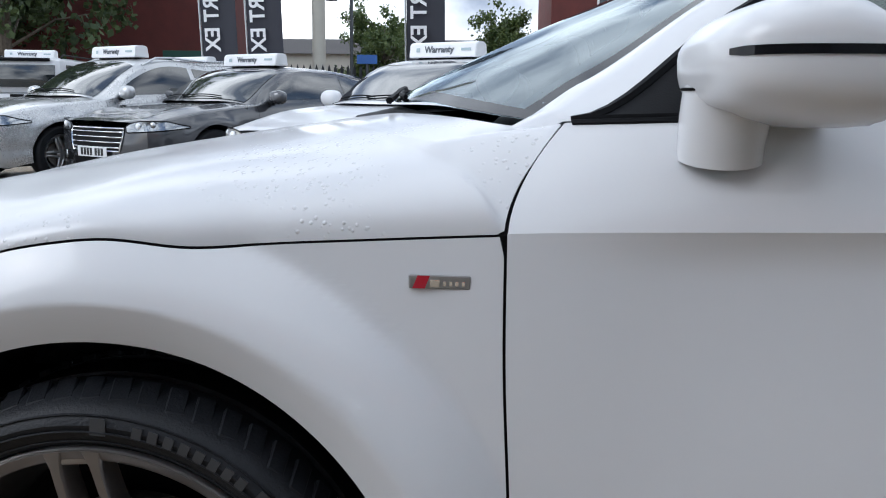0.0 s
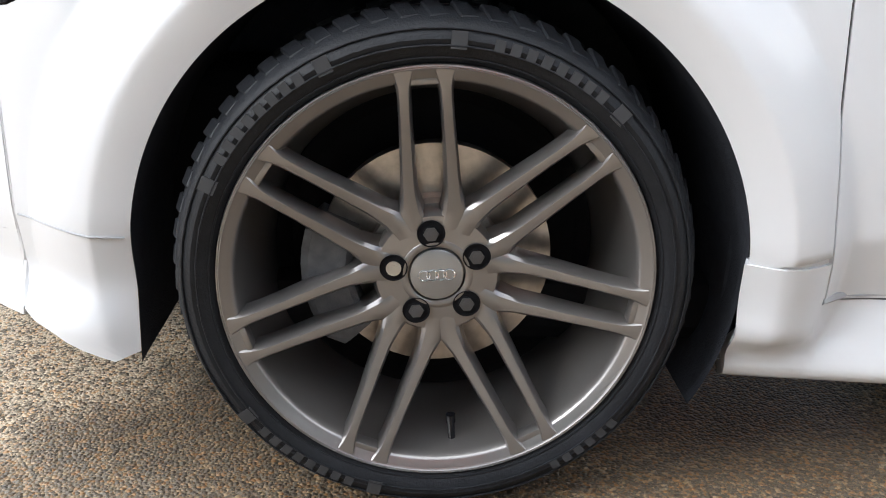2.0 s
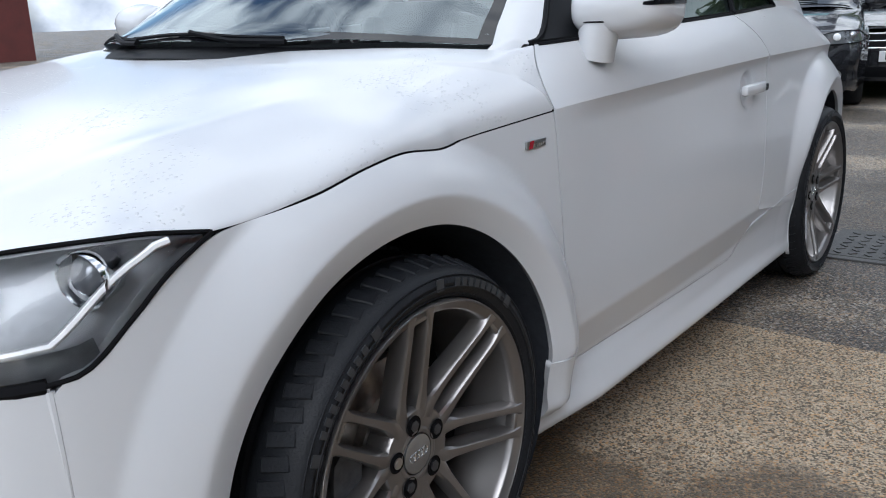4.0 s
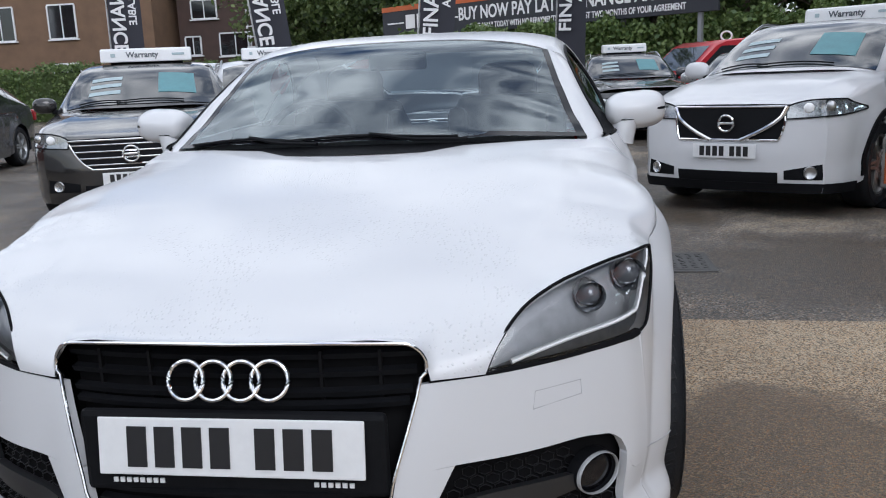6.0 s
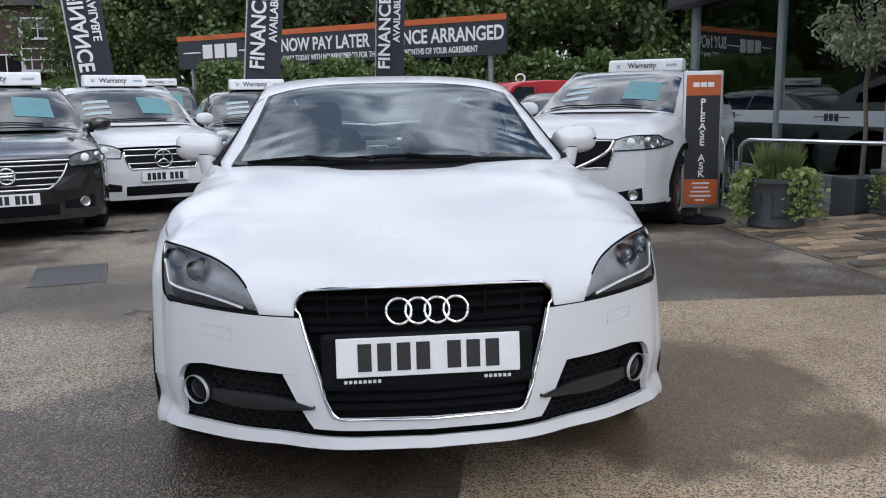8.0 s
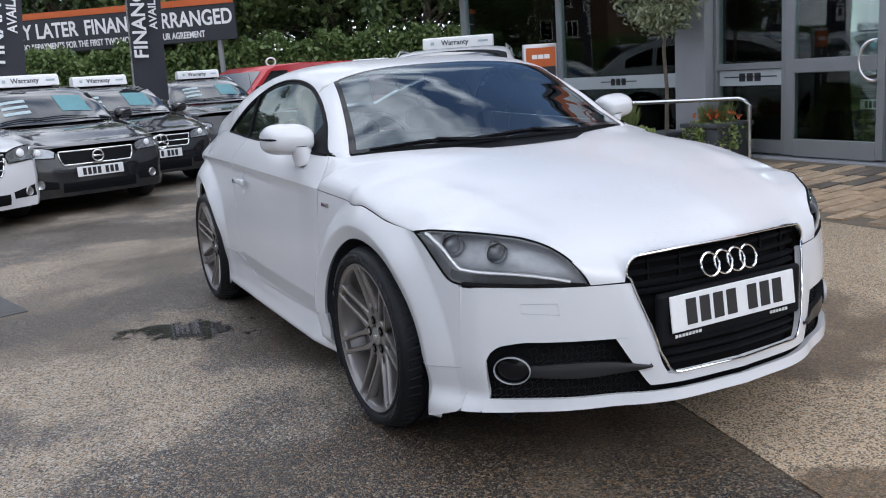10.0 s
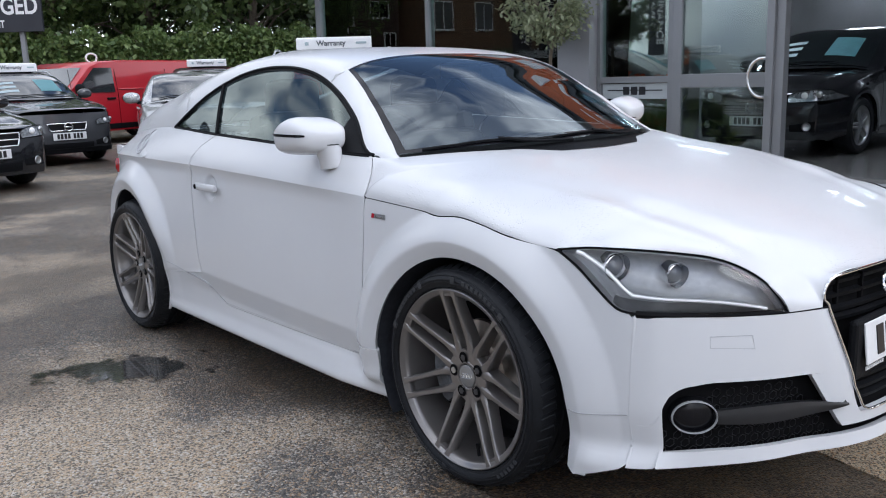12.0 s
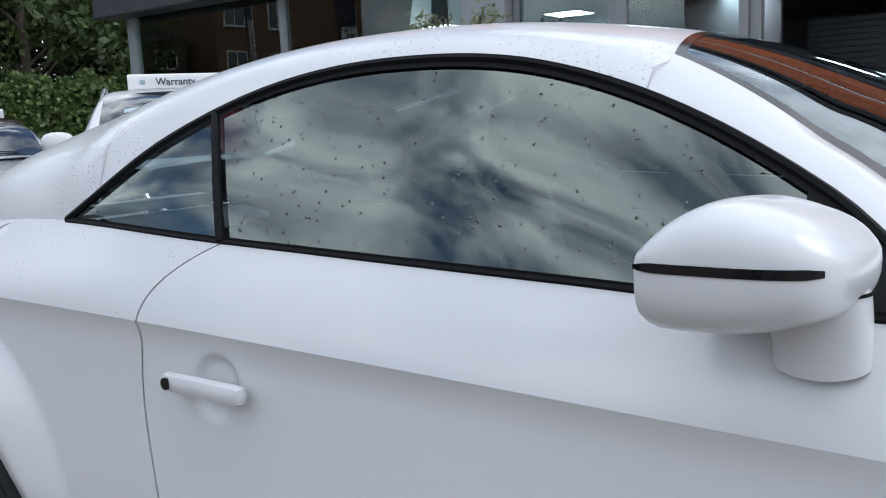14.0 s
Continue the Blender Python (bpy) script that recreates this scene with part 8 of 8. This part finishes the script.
def feather(x, y, turn, lean, big, small, mirror=False, low=1.15, tall=3.4, w=0.62, colour=None):
    """A feather banner on a bent pole; its lettering runs up the cloth."""
    f = thing("feather_banner", "tall dark feather banner with white lettering on a bent pole", "banner", "feather banners", (WEST if y < 0 else YARD) @ Matrix.Translation((x, y, 0)) @ pose(0, 0, 0, 0, lean, turn))
    bm = bmesh.new()
    pts = [(-w / 2 - 0.02, 0, 0), (-w / 2 - 0.02, 0, low + tall * 0.72), (-w / 2 + 0.03, 0, low + tall * 0.88), (-w / 2 + 0.2, 0, low + tall * 0.98), (w / 2, 0, low + tall)]
    tube(bm, pts, 0.016, 8)
    part("pole", bm, SATIN, f, smooth=True)
    u, v = mesh_grid(10, 30)
    z = low + tall * v
    top_cut = w * np.clip((v - 0.78) / 0.22, 0, 1) ** 1.8 * 0.85
    xx = -w / 2 + top_cut * 0.6 + (w - top_cut * 0.6) * u
    P = np.stack([xx, 0.03 * np.sin(5 * v + 3 * u) * u, z], -1)
    sheet("cloth", P, colour or BANNER, f, 1, thick=0.0, core=(0, 5, 2))
    part("base", boxes(((0.5, 0.06, 0.03), (-w / 2, 0, 0.015)), ((0.06, 0.5, 0.03), (-w / 2, 0, 0.015))), FRAME, f)
    m = pose(0, 0, 0, 90, -90, 0)
    s = -1 if mirror else 1
    words("lettering", big, 0.36, LETTER, f, Matrix.Translation((-0.10, -0.045, low + tall * 0.42)) @ m, 0.003, s * 0.92)
    if small:
        words("small_lettering", small, 0.20, LETTER, f, Matrix.Translation((0.16, -0.045, low + tall * 0.50)) @ m, 0.003, s * 0.92)
    return f


feather(-4.0, 12.9, 4, -6, "FINANCE", "AVAILABLE", True)
feather(-1.45, 13.0, 0, 5, "FINANCE", "AVAILABLE")
feather(1.0, 13.6, -35, 3, "FINANCE", "AVAILABLE")
feather(-7.3, 13.6, 10, 0, "FINANCE", "AVAILABLE", True)
feather(-11.5, 22.0, 20, 0, "PART EXCHANGE", "", True)
feather(-13.2, -4.15, 90, -2, "PART EX", "", True, low=1.0)
feather(-13.2, -3.35, 90, -2, "PART EX", "", True, low=1.0)
feather(-12.4, -0.55, 90, -1, "PART EX", "", True, low=1.0)

# ---- hedge and trees ----
rng = np.random.default_rng(11)


def hedge(name, a, b, deep, high, n, label):
    a, b = np.array(a, float), np.array(b, float)
    t = rng.uniform(0, 1, n)
    along = b - a
    side = np.array([-along[1], along[0]]) / np.linalg.norm(along)
    face = rng.uniform(0, 1, n)
    off = np.where(face < 0.62, -deep / 2, rng.uniform(-deep / 2, deep / 2, n)) + rng.normal(0, 0.10, n)
    top = high * (1 + 0.06 * np.sin(t * 37) + 0.05 * np.sin(t * 91 + 1))
    z = np.where(face < 0.62, rng.uniform(0.0, 1, n) * top, top + rng.normal(0, 0.06, n))
    xy = a + along * t[:, None] + side * off[:, None]
    ob = leaf_cloud(name, np.column_stack([xy, z]), 0.11, LEAF_HEDGE, None, rng, 0.05, "stuff", long=1.3)
    tagged(ob, label, "hedge", kind="stuff")
    ob.matrix_world = YARD
    # plain box in darker green stands for the shaded inside behind the leaves
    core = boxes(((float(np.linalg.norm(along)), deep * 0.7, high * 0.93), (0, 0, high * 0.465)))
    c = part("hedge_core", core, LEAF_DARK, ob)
    c.matrix_basis = Matrix.Translation((*((a + b) / 2), 0)) @ pose(0, 0, 0, 0, 0, math.degrees(math.atan2(along[1], along[0])))
    return ob


hedge("hedge", (-30, 33.5), (-4.0, 33.5), 1.6, 2.2, 15000, "dense green hedge behind the billboard")
hedge("hedge", (-4.0, 27.5), (8.0, 23.0), 1.6, 2.45, 28000, "dense trimmed green hedge behind the cars")
hedge("hedge", (8.0, 23.0), (16.0, 20.0), 1.6, 2.5, 18000, "dense trimmed green hedge beside the showroom")


def big_tree(high, rng, leaves=LEAF_TREE, size=0.15, n=14000):
    t = thing("tree", "tall leafy deciduous tree behind the yard", "tree", "trees round the yard")
    bm = bmesh.new()
    tube(bm, [(0, 0, -0.2), (0.05, 0.02, high * 0.25), (-0.05, 0.08, high * 0.55), (0.05, 0, high * 0.88)], [0.19, 0.15, 0.10, 0.03], 9)
    part("trunk", bm, BARK, t, smooth=True)
    ends = []
    for k in range(26):
        h = high * rng.uniform(0.22, 0.9)
        a = rng.uniform(0, 2 * math.pi)
        r = high * 0.26 * rng.uniform(0.55, 1.15) * (1.1 - 0.6 * abs(h / high - 0.5))
        e = np.array([r * math.cos(a), r * math.sin(a), h + r * 0.35])
        br = bmesh.new()
        tube(br, [(0, 0.03, h * 0.9), tuple(e * (0.5, 0.5, 1) - (0, 0, 0.12 * r)), tuple(e)], [0.055, 0.035, 0.012], 5)
        part("limb", br, BARK, t)
        ends.append((e, r))
    pts = []
    per = n // len(ends)
    for e, r in ends:
        sub = e + rng.normal(0, 1, (9, 3)) * (0.34 * r, 0.34 * r, 0.26 * r)
        pts.append(sub[rng.integers(0, 9, per)] + rng.normal(0, 1, (per, 3)) * 0.20 * max(1.0, r * 0.5))
    leaf_cloud("crown", np.concatenate(pts), size, leaves, t, rng, 0.05)
    return t


kinds = [big_tree(9.5, rng), big_tree(8.0, rng, LEAF_HEDGE, 0.14), big_tree(11.0, rng, LEAF_DARK, 0.16), big_tree(6.5, rng, LEAF_TREE, 0.135)]
spots = [(-6.0, 36.0), (-2.2, 34.0), (1.4, 31.5), (4.4, 29.0), (7.0, 27.0), (9.6, 25.6), (12.4, 23.8), (15.2, 22.0), (-9.5, 37.5), (-13.0, 44.0), (3.0, 36.0), (6.6, 33.0), (10.2, 30.5), (14.0, 27.5), (18.0, 24.0), (-0.5, 40.0), (8.5, 37.0), (18.5, 19.0), (-4.4, 35.0), (-8.2, 35.2), (-24.0, -17.5), (-22.0, -13.0), (-27.0, -21.0), (-30.0, -3.4), (-31.0, 1.4)]
for k, (x, y) in enumerate(spots):
    src = kinds[k % 4] if y > 15 else kinds[3 if k > 22 else 2]
    sc = 0.62 if k > 22 else 1.0
    m = (YARD if y > 15 else WEST) @ Matrix.Translation((x, y, 0)) @ pose(0, 0, 0, 0, 0, 67 * k)
    if k < 4:
        src.matrix_world = m
    else:
        ob = copy_thing(src, m)
        ob.scale = (sc, sc, sc)

# ---- buildings round the yard ----
BROWN_BRICK = mat("dark brown brick", (0.075, 0.048, 0.040), 0.85, var=0.2, scale=2, grain=40, bump=0.3)
TAN_BRICK = mat("tan brick", (0.17, 0.105, 0.065), 0.85, var=0.18, scale=2, grain=40, bump=0.3)
RED_BRICK = mat("red brick", (0.115, 0.030, 0.026), 0.85, var=0.22, scale=2, grain=40, bump=0.3)
ROOF_TILE = mat("dark roof tiles", (0.05, 0.045, 0.045), 0.8, var=0.2, scale=3, bump=0.3)
UPVC = mat("white window frame", (0.75, 0.76, 0.77), 0.4, var=0.03)
CREAM = mat("cream cladding", (0.50, 0.48, 0.42), 0.7, var=0.06)


def building(name, label, x0, x1, y0, y1, high, wall, windows, face, roof=0.8, m=None, cols=4, rows_=2):
    """A plain block with a real roof, and windows set into its faces. face: 's' looks to -y, 'e' to +x."""
    b = thing(name, label, "building", m=YARD if face == "s" else WEST)
    part("wall", boxes(((x1 - x0, y1 - y0, high), ((x0 + x1) / 2, (y0 + y1) / 2, high / 2))), wall, b)
    bm = bmesh.new()
    o = 0.35
    base = [bm.verts.new(p) for p in ((x0 - o, y0 - o, high), (x1 + o, y0 - o, high), (x1 + o, y1 + o, high), (x0 - o, y1 + o, high))]
    if x1 - x0 > y1 - y0:
        r = [bm.verts.new((x0 + 0.5, (y0 + y1) / 2, high + roof)), bm.verts.new((x1 - 0.5, (y0 + y1) / 2, high + roof))]
        fs = ((base[0], base[1], r[1], r[0]), (base[2], base[3], r[0], r[1]), (base[1], base[2], r[1]), (base[3], base[0], r[0]))
    else:
        r = [bm.verts.new(((x0 + x1) / 2, y0 + 0.5, high + roof)), bm.verts.new(((x0 + x1) / 2, y1 - 0.5, high + roof))]
        fs = ((base[1], base[2], r[1], r[0]), (base[3], base[0], r[0], r[1]), (base[0], base[1], r[0]), (base[2], base[3], r[1]))
    for f in fs:
        bm.faces.new(f)
    bm.faces.new(base[::-1])
    part("roof", bm, ROOF_TILE, b)
    for a, z, w, h in windows:
        at = (a, y0 - 0.02, z) if face == "s" else (x1 + 0.02, a, z)
        turn = Matrix.Translation(at) @ pose(0, 0, 0, 0, 0, 0 if face == "s" else 90)
        fr = part("window", boxes(((w + 0.2, 0.16, 0.06), (0, -0.02, -h / 2 - 0.05), 0.0)), UPVC, b)
        fr.matrix_basis = turn
        for size, at in (((w, 0.10, 0.07), (0, 0, h / 2)), ((w, 0.10, 0.07), (0, 0, -h / 2)), ((0.07, 0.10, h - 0.07), (-w / 2, 0, 0)), ((0.07, 0.10, h - 0.07), (w / 2, 0, 0)), ((0.05, 0.08, h - 0.07), (0, 0, 0))):
            part("frame_bar", boxes((size, at, 0.0)), UPVC, fr)
        part("pane", boxes(((w, 0.02, h), (0, 0.0, 0))), PANE, fr)
    return b


building("house", "dark brown brick house with white windows beyond the yard", -17.6, -11.2, 40, 48, 6.0, BROWN_BRICK, [(-16.2, 5.0, 1.3, 0.9), (-13.2, 5.0, 1.4, 0.9), (-14.7, 3.25, 1.6, 1.1), (-16.9, 3.25, 0.8, 0.9), (-12.0, 3.25, 0.9, 1.0), (-14.7, 1.2, 1.6, 1.1)], "s", 1.6)
building("apartment_block", "tan brick block with dark windows", -30, -18.0, 38, 48, 11.0, TAN_BRICK, [(-19.4, 4.6, 1.4, 1.6), (-22.6, 4.6, 1.4, 1.6), (-25.8, 4.6, 1.4, 1.6), (-19.4, 7.6, 1.4, 1.6), (-22.6, 7.6, 1.4, 1.6), (-19.4, 1.9, 1.4, 1.4), (-22.6, 1.9, 1.4, 1.4)], "s", 1.0)
bal = thing("balcony", "small white-railed balcony on the brown house", "balcony", m=YARD @ Matrix.Translation((-12.4, 39.4, 3.0)))
part("deck", boxes(((2.6, 1.2, 0.12), (0, 0, 0))), UPVC, bal)
for k in range(7):
    part("post", boxes(((0.05, 0.05, 1.0), (-1.25 + k * 0.415, -0.55, 0.5))), UPVC, bal)
for z in (0.5, 1.0, 1.9):
    part("rail", boxes(((2.6, 0.05, 0.05), (0, -0.55, z))), UPVC, bal)
for x in (-1.25, 1.25):
    part("support", boxes(((0.07, 0.07, 5.0), (x, -0.55, -0.6))), UPVC, bal)
building("brick_building", "red brick building beyond the parked cars", -34, -27, -20, -8.6, 8.5, RED_BRICK, [(-17.0, 4.6, 1.4, 1.5), (-10.2, 6.4, 1.0, 1.2)], "e", 1.5)
building("brick_building", "red brick building with a dark doorway", -36, -28, 2.5, 16, 7.5, RED_BRICK, [(4.4, 4.2, 0.7, 2.2), (6.6, 4.2, 1.3, 1.5), (9.4, 4.2, 1.3, 1.5), (12.4, 4.2, 1.3, 1.5)], "e", 1.5)
building("warehouse", "long low cream warehouse in the distance", -60, -50, -34, 12, 3.6, CREAM, [], "e", 1.2)
# palisade fence, street lamp, road sign
FENCE = mat("dark palisade steel", (0.05, 0.055, 0.06), 0.5, metal=0.5, var=0.1)
fence = thing("palisade_fence", "dark palisade fence with pointed pales", "fence", m=WEST)
for k in range(90):
    bm = bmesh.new()
    y = -14.0 + k * 0.19
    v = [bm.verts.new((-24.0, y + dy, z)) for dy, z in ((-0.045, 0), (0.045, 0), (0.045, 1.85), (0, 2.0), (-0.045, 1.85))]
    f = bm.faces.new(v)
    bmesh.ops.solidify(bm, geom=[f], thickness=0.02)
    part("pale", bm, FENCE, fence)
for z in (0.45, 1.55):
    part("fence_rail", boxes(((0.05, 17.2, 0.06), (-24.03, -5.5, z))), FENCE, fence)
lamp = thing("street_lamp", "dark lantern street lamp on a slim post", "street lamp", m=WEST @ Matrix.Translation((-20.0, -3.0, 0)))
bm = bmesh.new()
tube(bm, [(0, 0, 0), (0, 0, 3.4), (0, -0.15, 3.62), (0, -0.42, 3.60), (0, -0.5, 3.5)], 0.045, 8)
part("post", bm, FENCE, lamp, smooth=True)
part("lantern", lathe([(0.02, 0.12), (0.16, 0.0), (0.15, -0.03), (0, -0.03)], 18), FENCE, lamp).location = (0, -0.5, 3.42)
wsign = thing("road_sign", "small blue road sign on a post", "sign", m=WEST @ Matrix.Translation((-19.6, -2.55, 0)))
part("post", boxes(((0.06, 0.06, 2.0), (0, 0, 1.0))), FENCE, wsign)
part("plate", boxes(((0.03, 0.50, 0.22), (0.04, 0, 1.95), 0.005)), mat("blue sign", (0.03, 0.10, 0.32), 0.4, var=0.05), wsign)
pole = thing("flag_pole", "pale tall pole in the distance", "pole", m=WEST @ Matrix.Translation((-26.0, -5.0, 0)))
part("mast", lathe([(0.22, 0), (0.20, 6), (0.14, 12)], 14), CREAM, pole, smooth=True)
green_sign = thing("notice_board", "green notice board on the brick wall", "sign", m=WEST @ Matrix.Translation((-26.8, -9.6, 2.2)))
part("notice_panel", boxes(((0.06, 1.6, 0.6), (0, 0, 0), 0.01)), mat("green board", (0.02, 0.08, 0.06), 0.5, var=0.08), green_sign)


# ---- ground details ----
def water_material():
    """A film of rain that thins out unevenly towards its rim."""
    m = bpy.data.materials.new("puddle water")
    m.use_nodes = True
    n, l = m.node_tree.nodes, m.node_tree.links
    b = n["Principled BSDF"]
    b.inputs["Base Color"].default_value, b.inputs["Roughness"].default_value = (0.040, 0.040, 0.040, 1), 0.05
    co, no, ra = n.new("ShaderNodeTexCoord"), n.new("ShaderNodeTexNoise"), n.new("ShaderNodeVectorMath")
    no.inputs["Scale"].default_value, no.inputs["Detail"].default_value, no.inputs["Roughness"].default_value = 7.0, 7, 0.62
    ra.operation = "LENGTH"
    l.new(co.outputs["Object"], no.inputs["Vector"])
    sc = n.new("ShaderNodeVectorMath")
    sc.operation = "MULTIPLY_ADD"
    sc.inputs[1].default_value, sc.inputs[2].default_value = (2, 2, 0), (-1, -1, 0)
    l.new(co.outputs["Generated"], sc.inputs[0])
    l.new(sc.outputs[0], ra.inputs[0])
    add = n.new("ShaderNodeMath")
    add.operation = "MULTIPLY_ADD"
    add.inputs[1].default_value = -0.45
    l.new(ra.outputs["Value"], add.inputs[0])
    l.new(no.outputs["Fac"], add.inputs[2])
    cut = n.new("ShaderNodeMapRange")
    cut.inputs["From Min"].default_value, cut.inputs["From Max"].default_value = 0.26, 0.36
    cut.inputs["To Max"].default_value = 0.85
    l.new(add.outputs[0], cut.inputs["Value"])
    l.new(cut.outputs["Result"], b.inputs["Alpha"])
    return m


WATER = water_material()
COVER = mat("worn drain cover", (0.075, 0.074, 0.072), 0.5, metal=0.3, var=0.25, scale=6, bump=0.3)


def puddle(x, y, rx, ry, turn, seed):
    r = np.random.default_rng(seed)
    ph = r.uniform(0, 6, 5)
    bm = bmesh.new()
    vs = []
    for k in range(128):
        a = 2 * math.pi * k / 128
        f = 1 + 0.06 * math.sin(3 * a + ph[0])
        vs.append(bm.verts.new((rx * f * math.cos(a), ry * f * math.sin(a), 0.004)))
    bm.faces.new(vs)
    ob = part("puddle", bm, WATER)
    ob.matrix_world = Matrix.Translation((x, y, 0)) @ pose(0, 0, 0, 0, 0, turn)
    return tagged(ob, "shallow puddle of rain on the tarmac", "puddle", kind="structure")


puddle(-1.22, 1.86, 0.62, 0.36, -32, 1)
puddle(-2.75, 5.55, 0.9, 0.3, 8, 2)
puddle(-3.4, 1.7, 0.8, 0.4, 20, 4)


def drain_cover(x, y, w, d, turn, label, tread=True):
    t = thing("drain_cover", label, "drain cover", m=Matrix.Translation((x, y, 0)) @ pose(0, 0, 0, 0, 0, turn))
    part("frame", boxes(((w + 0.08, d + 0.08, 0.012), (0, 0, 0.002), 0.003)), COVER, t)
    part("lid", boxes(((w, d, 0.012), (0, 0, 0.005), 0.003)), COVER, t)
    if not tread:
        return t
    bm = bmesh.new()
    for i in range(int(w / 0.06)):
        for j in range(int(d / 0.06)):
            box(bm, (0.036, 0.014, 0.004), (-w / 2 + 0.04 + i * 0.06, -d / 2 + 0.04 + j * 0.06, 0.0125), 0.0, pose(0, 0, 0, 0, 0, 45 if (i + j) % 2 else -45))
    k = part("tread_pattern", bm, COVER, t)
    k["kind"] = "stuff"


drain_cover(-2.28, 3.32, 0.44, 0.70, 14, "flat metal drain cover let into the tarmac", False)
drain_cover(1.15, 2.98, 0.60, 0.45, 0, "patterned metal drain cover let into the tarmac")

# ---- paving stones ----
rng = np.random.default_rng(3)
shapes = []
for k in range(8):
    bm = bmesh.new()
    w, d = (0.30 + 0.05 * (k % 4)), 0.150 + 0.012 * (k % 3)
    j = lambda: rng.uniform(-0.012, 0.012)
    top = [bm.verts.new((sx * w / 2 * 0.96 + j(), sy * d / 2 * 0.93 + j() * 0.5, 0.016 + abs(j()) * 0.4)) for sx, sy in ((-1, -1), (1, -1), (1, 1), (-1, 1))]
    bot = [bm.verts.new((sx * w / 2, sy * d / 2, 0.0)) for sx, sy in ((-1, -1), (1, -1), (1, 1), (-1, 1))]
    bm.faces.new(top)
    for q in range(4):
        bm.faces.new((bot[q], bot[(q + 1) % 4], top[(q + 1) % 4], top[q]))
    me = bpy.data.meshes.new("paving_stone")
    bm.to_mesh(me)
    bm.free()
    me.materials.append(STONE)
    shapes.append((w, d, me))
rest_v, rest_f, made = [], [], 0
y = -2.9
row = 0
while y < 4.5:
    d = 0.165
    x = 0.05 + (0.18 if row % 2 else 0.0)
    while x < 1.95:
        w, dd, me = shapes[int(rng.integers(0, 8))]
        if x + w > 2.06:
            break
        ob_m = Matrix.Translation((x + w / 2, y + d / 2, 0.004)) @ pose(0, 0, 0, rng.normal(0, 0.5), rng.normal(0, 0.5), rng.normal(0, 1.2))
        if y > 0.2 and made < 300 :
            ob = new("paving_stone", me)
            ob.parent = paving
            ob.matrix_basis = ob_m
            made += 1
        else:
            k0 = len(rest_v)
            rest_v += [ob_m @ v.co for v in me.vertices]
            rest_f += [tuple(k0 + i for i in p.vertices) for p in me.polygons]
        x += w + 0.014
    y += d + 0.012
    row += 1
if rest_v:
    rest = link_mesh("paving_stone_rest", rest_v, rest_f, SANDSTONE, paving, smooth=False)
    rest["kind"] = "stuff"
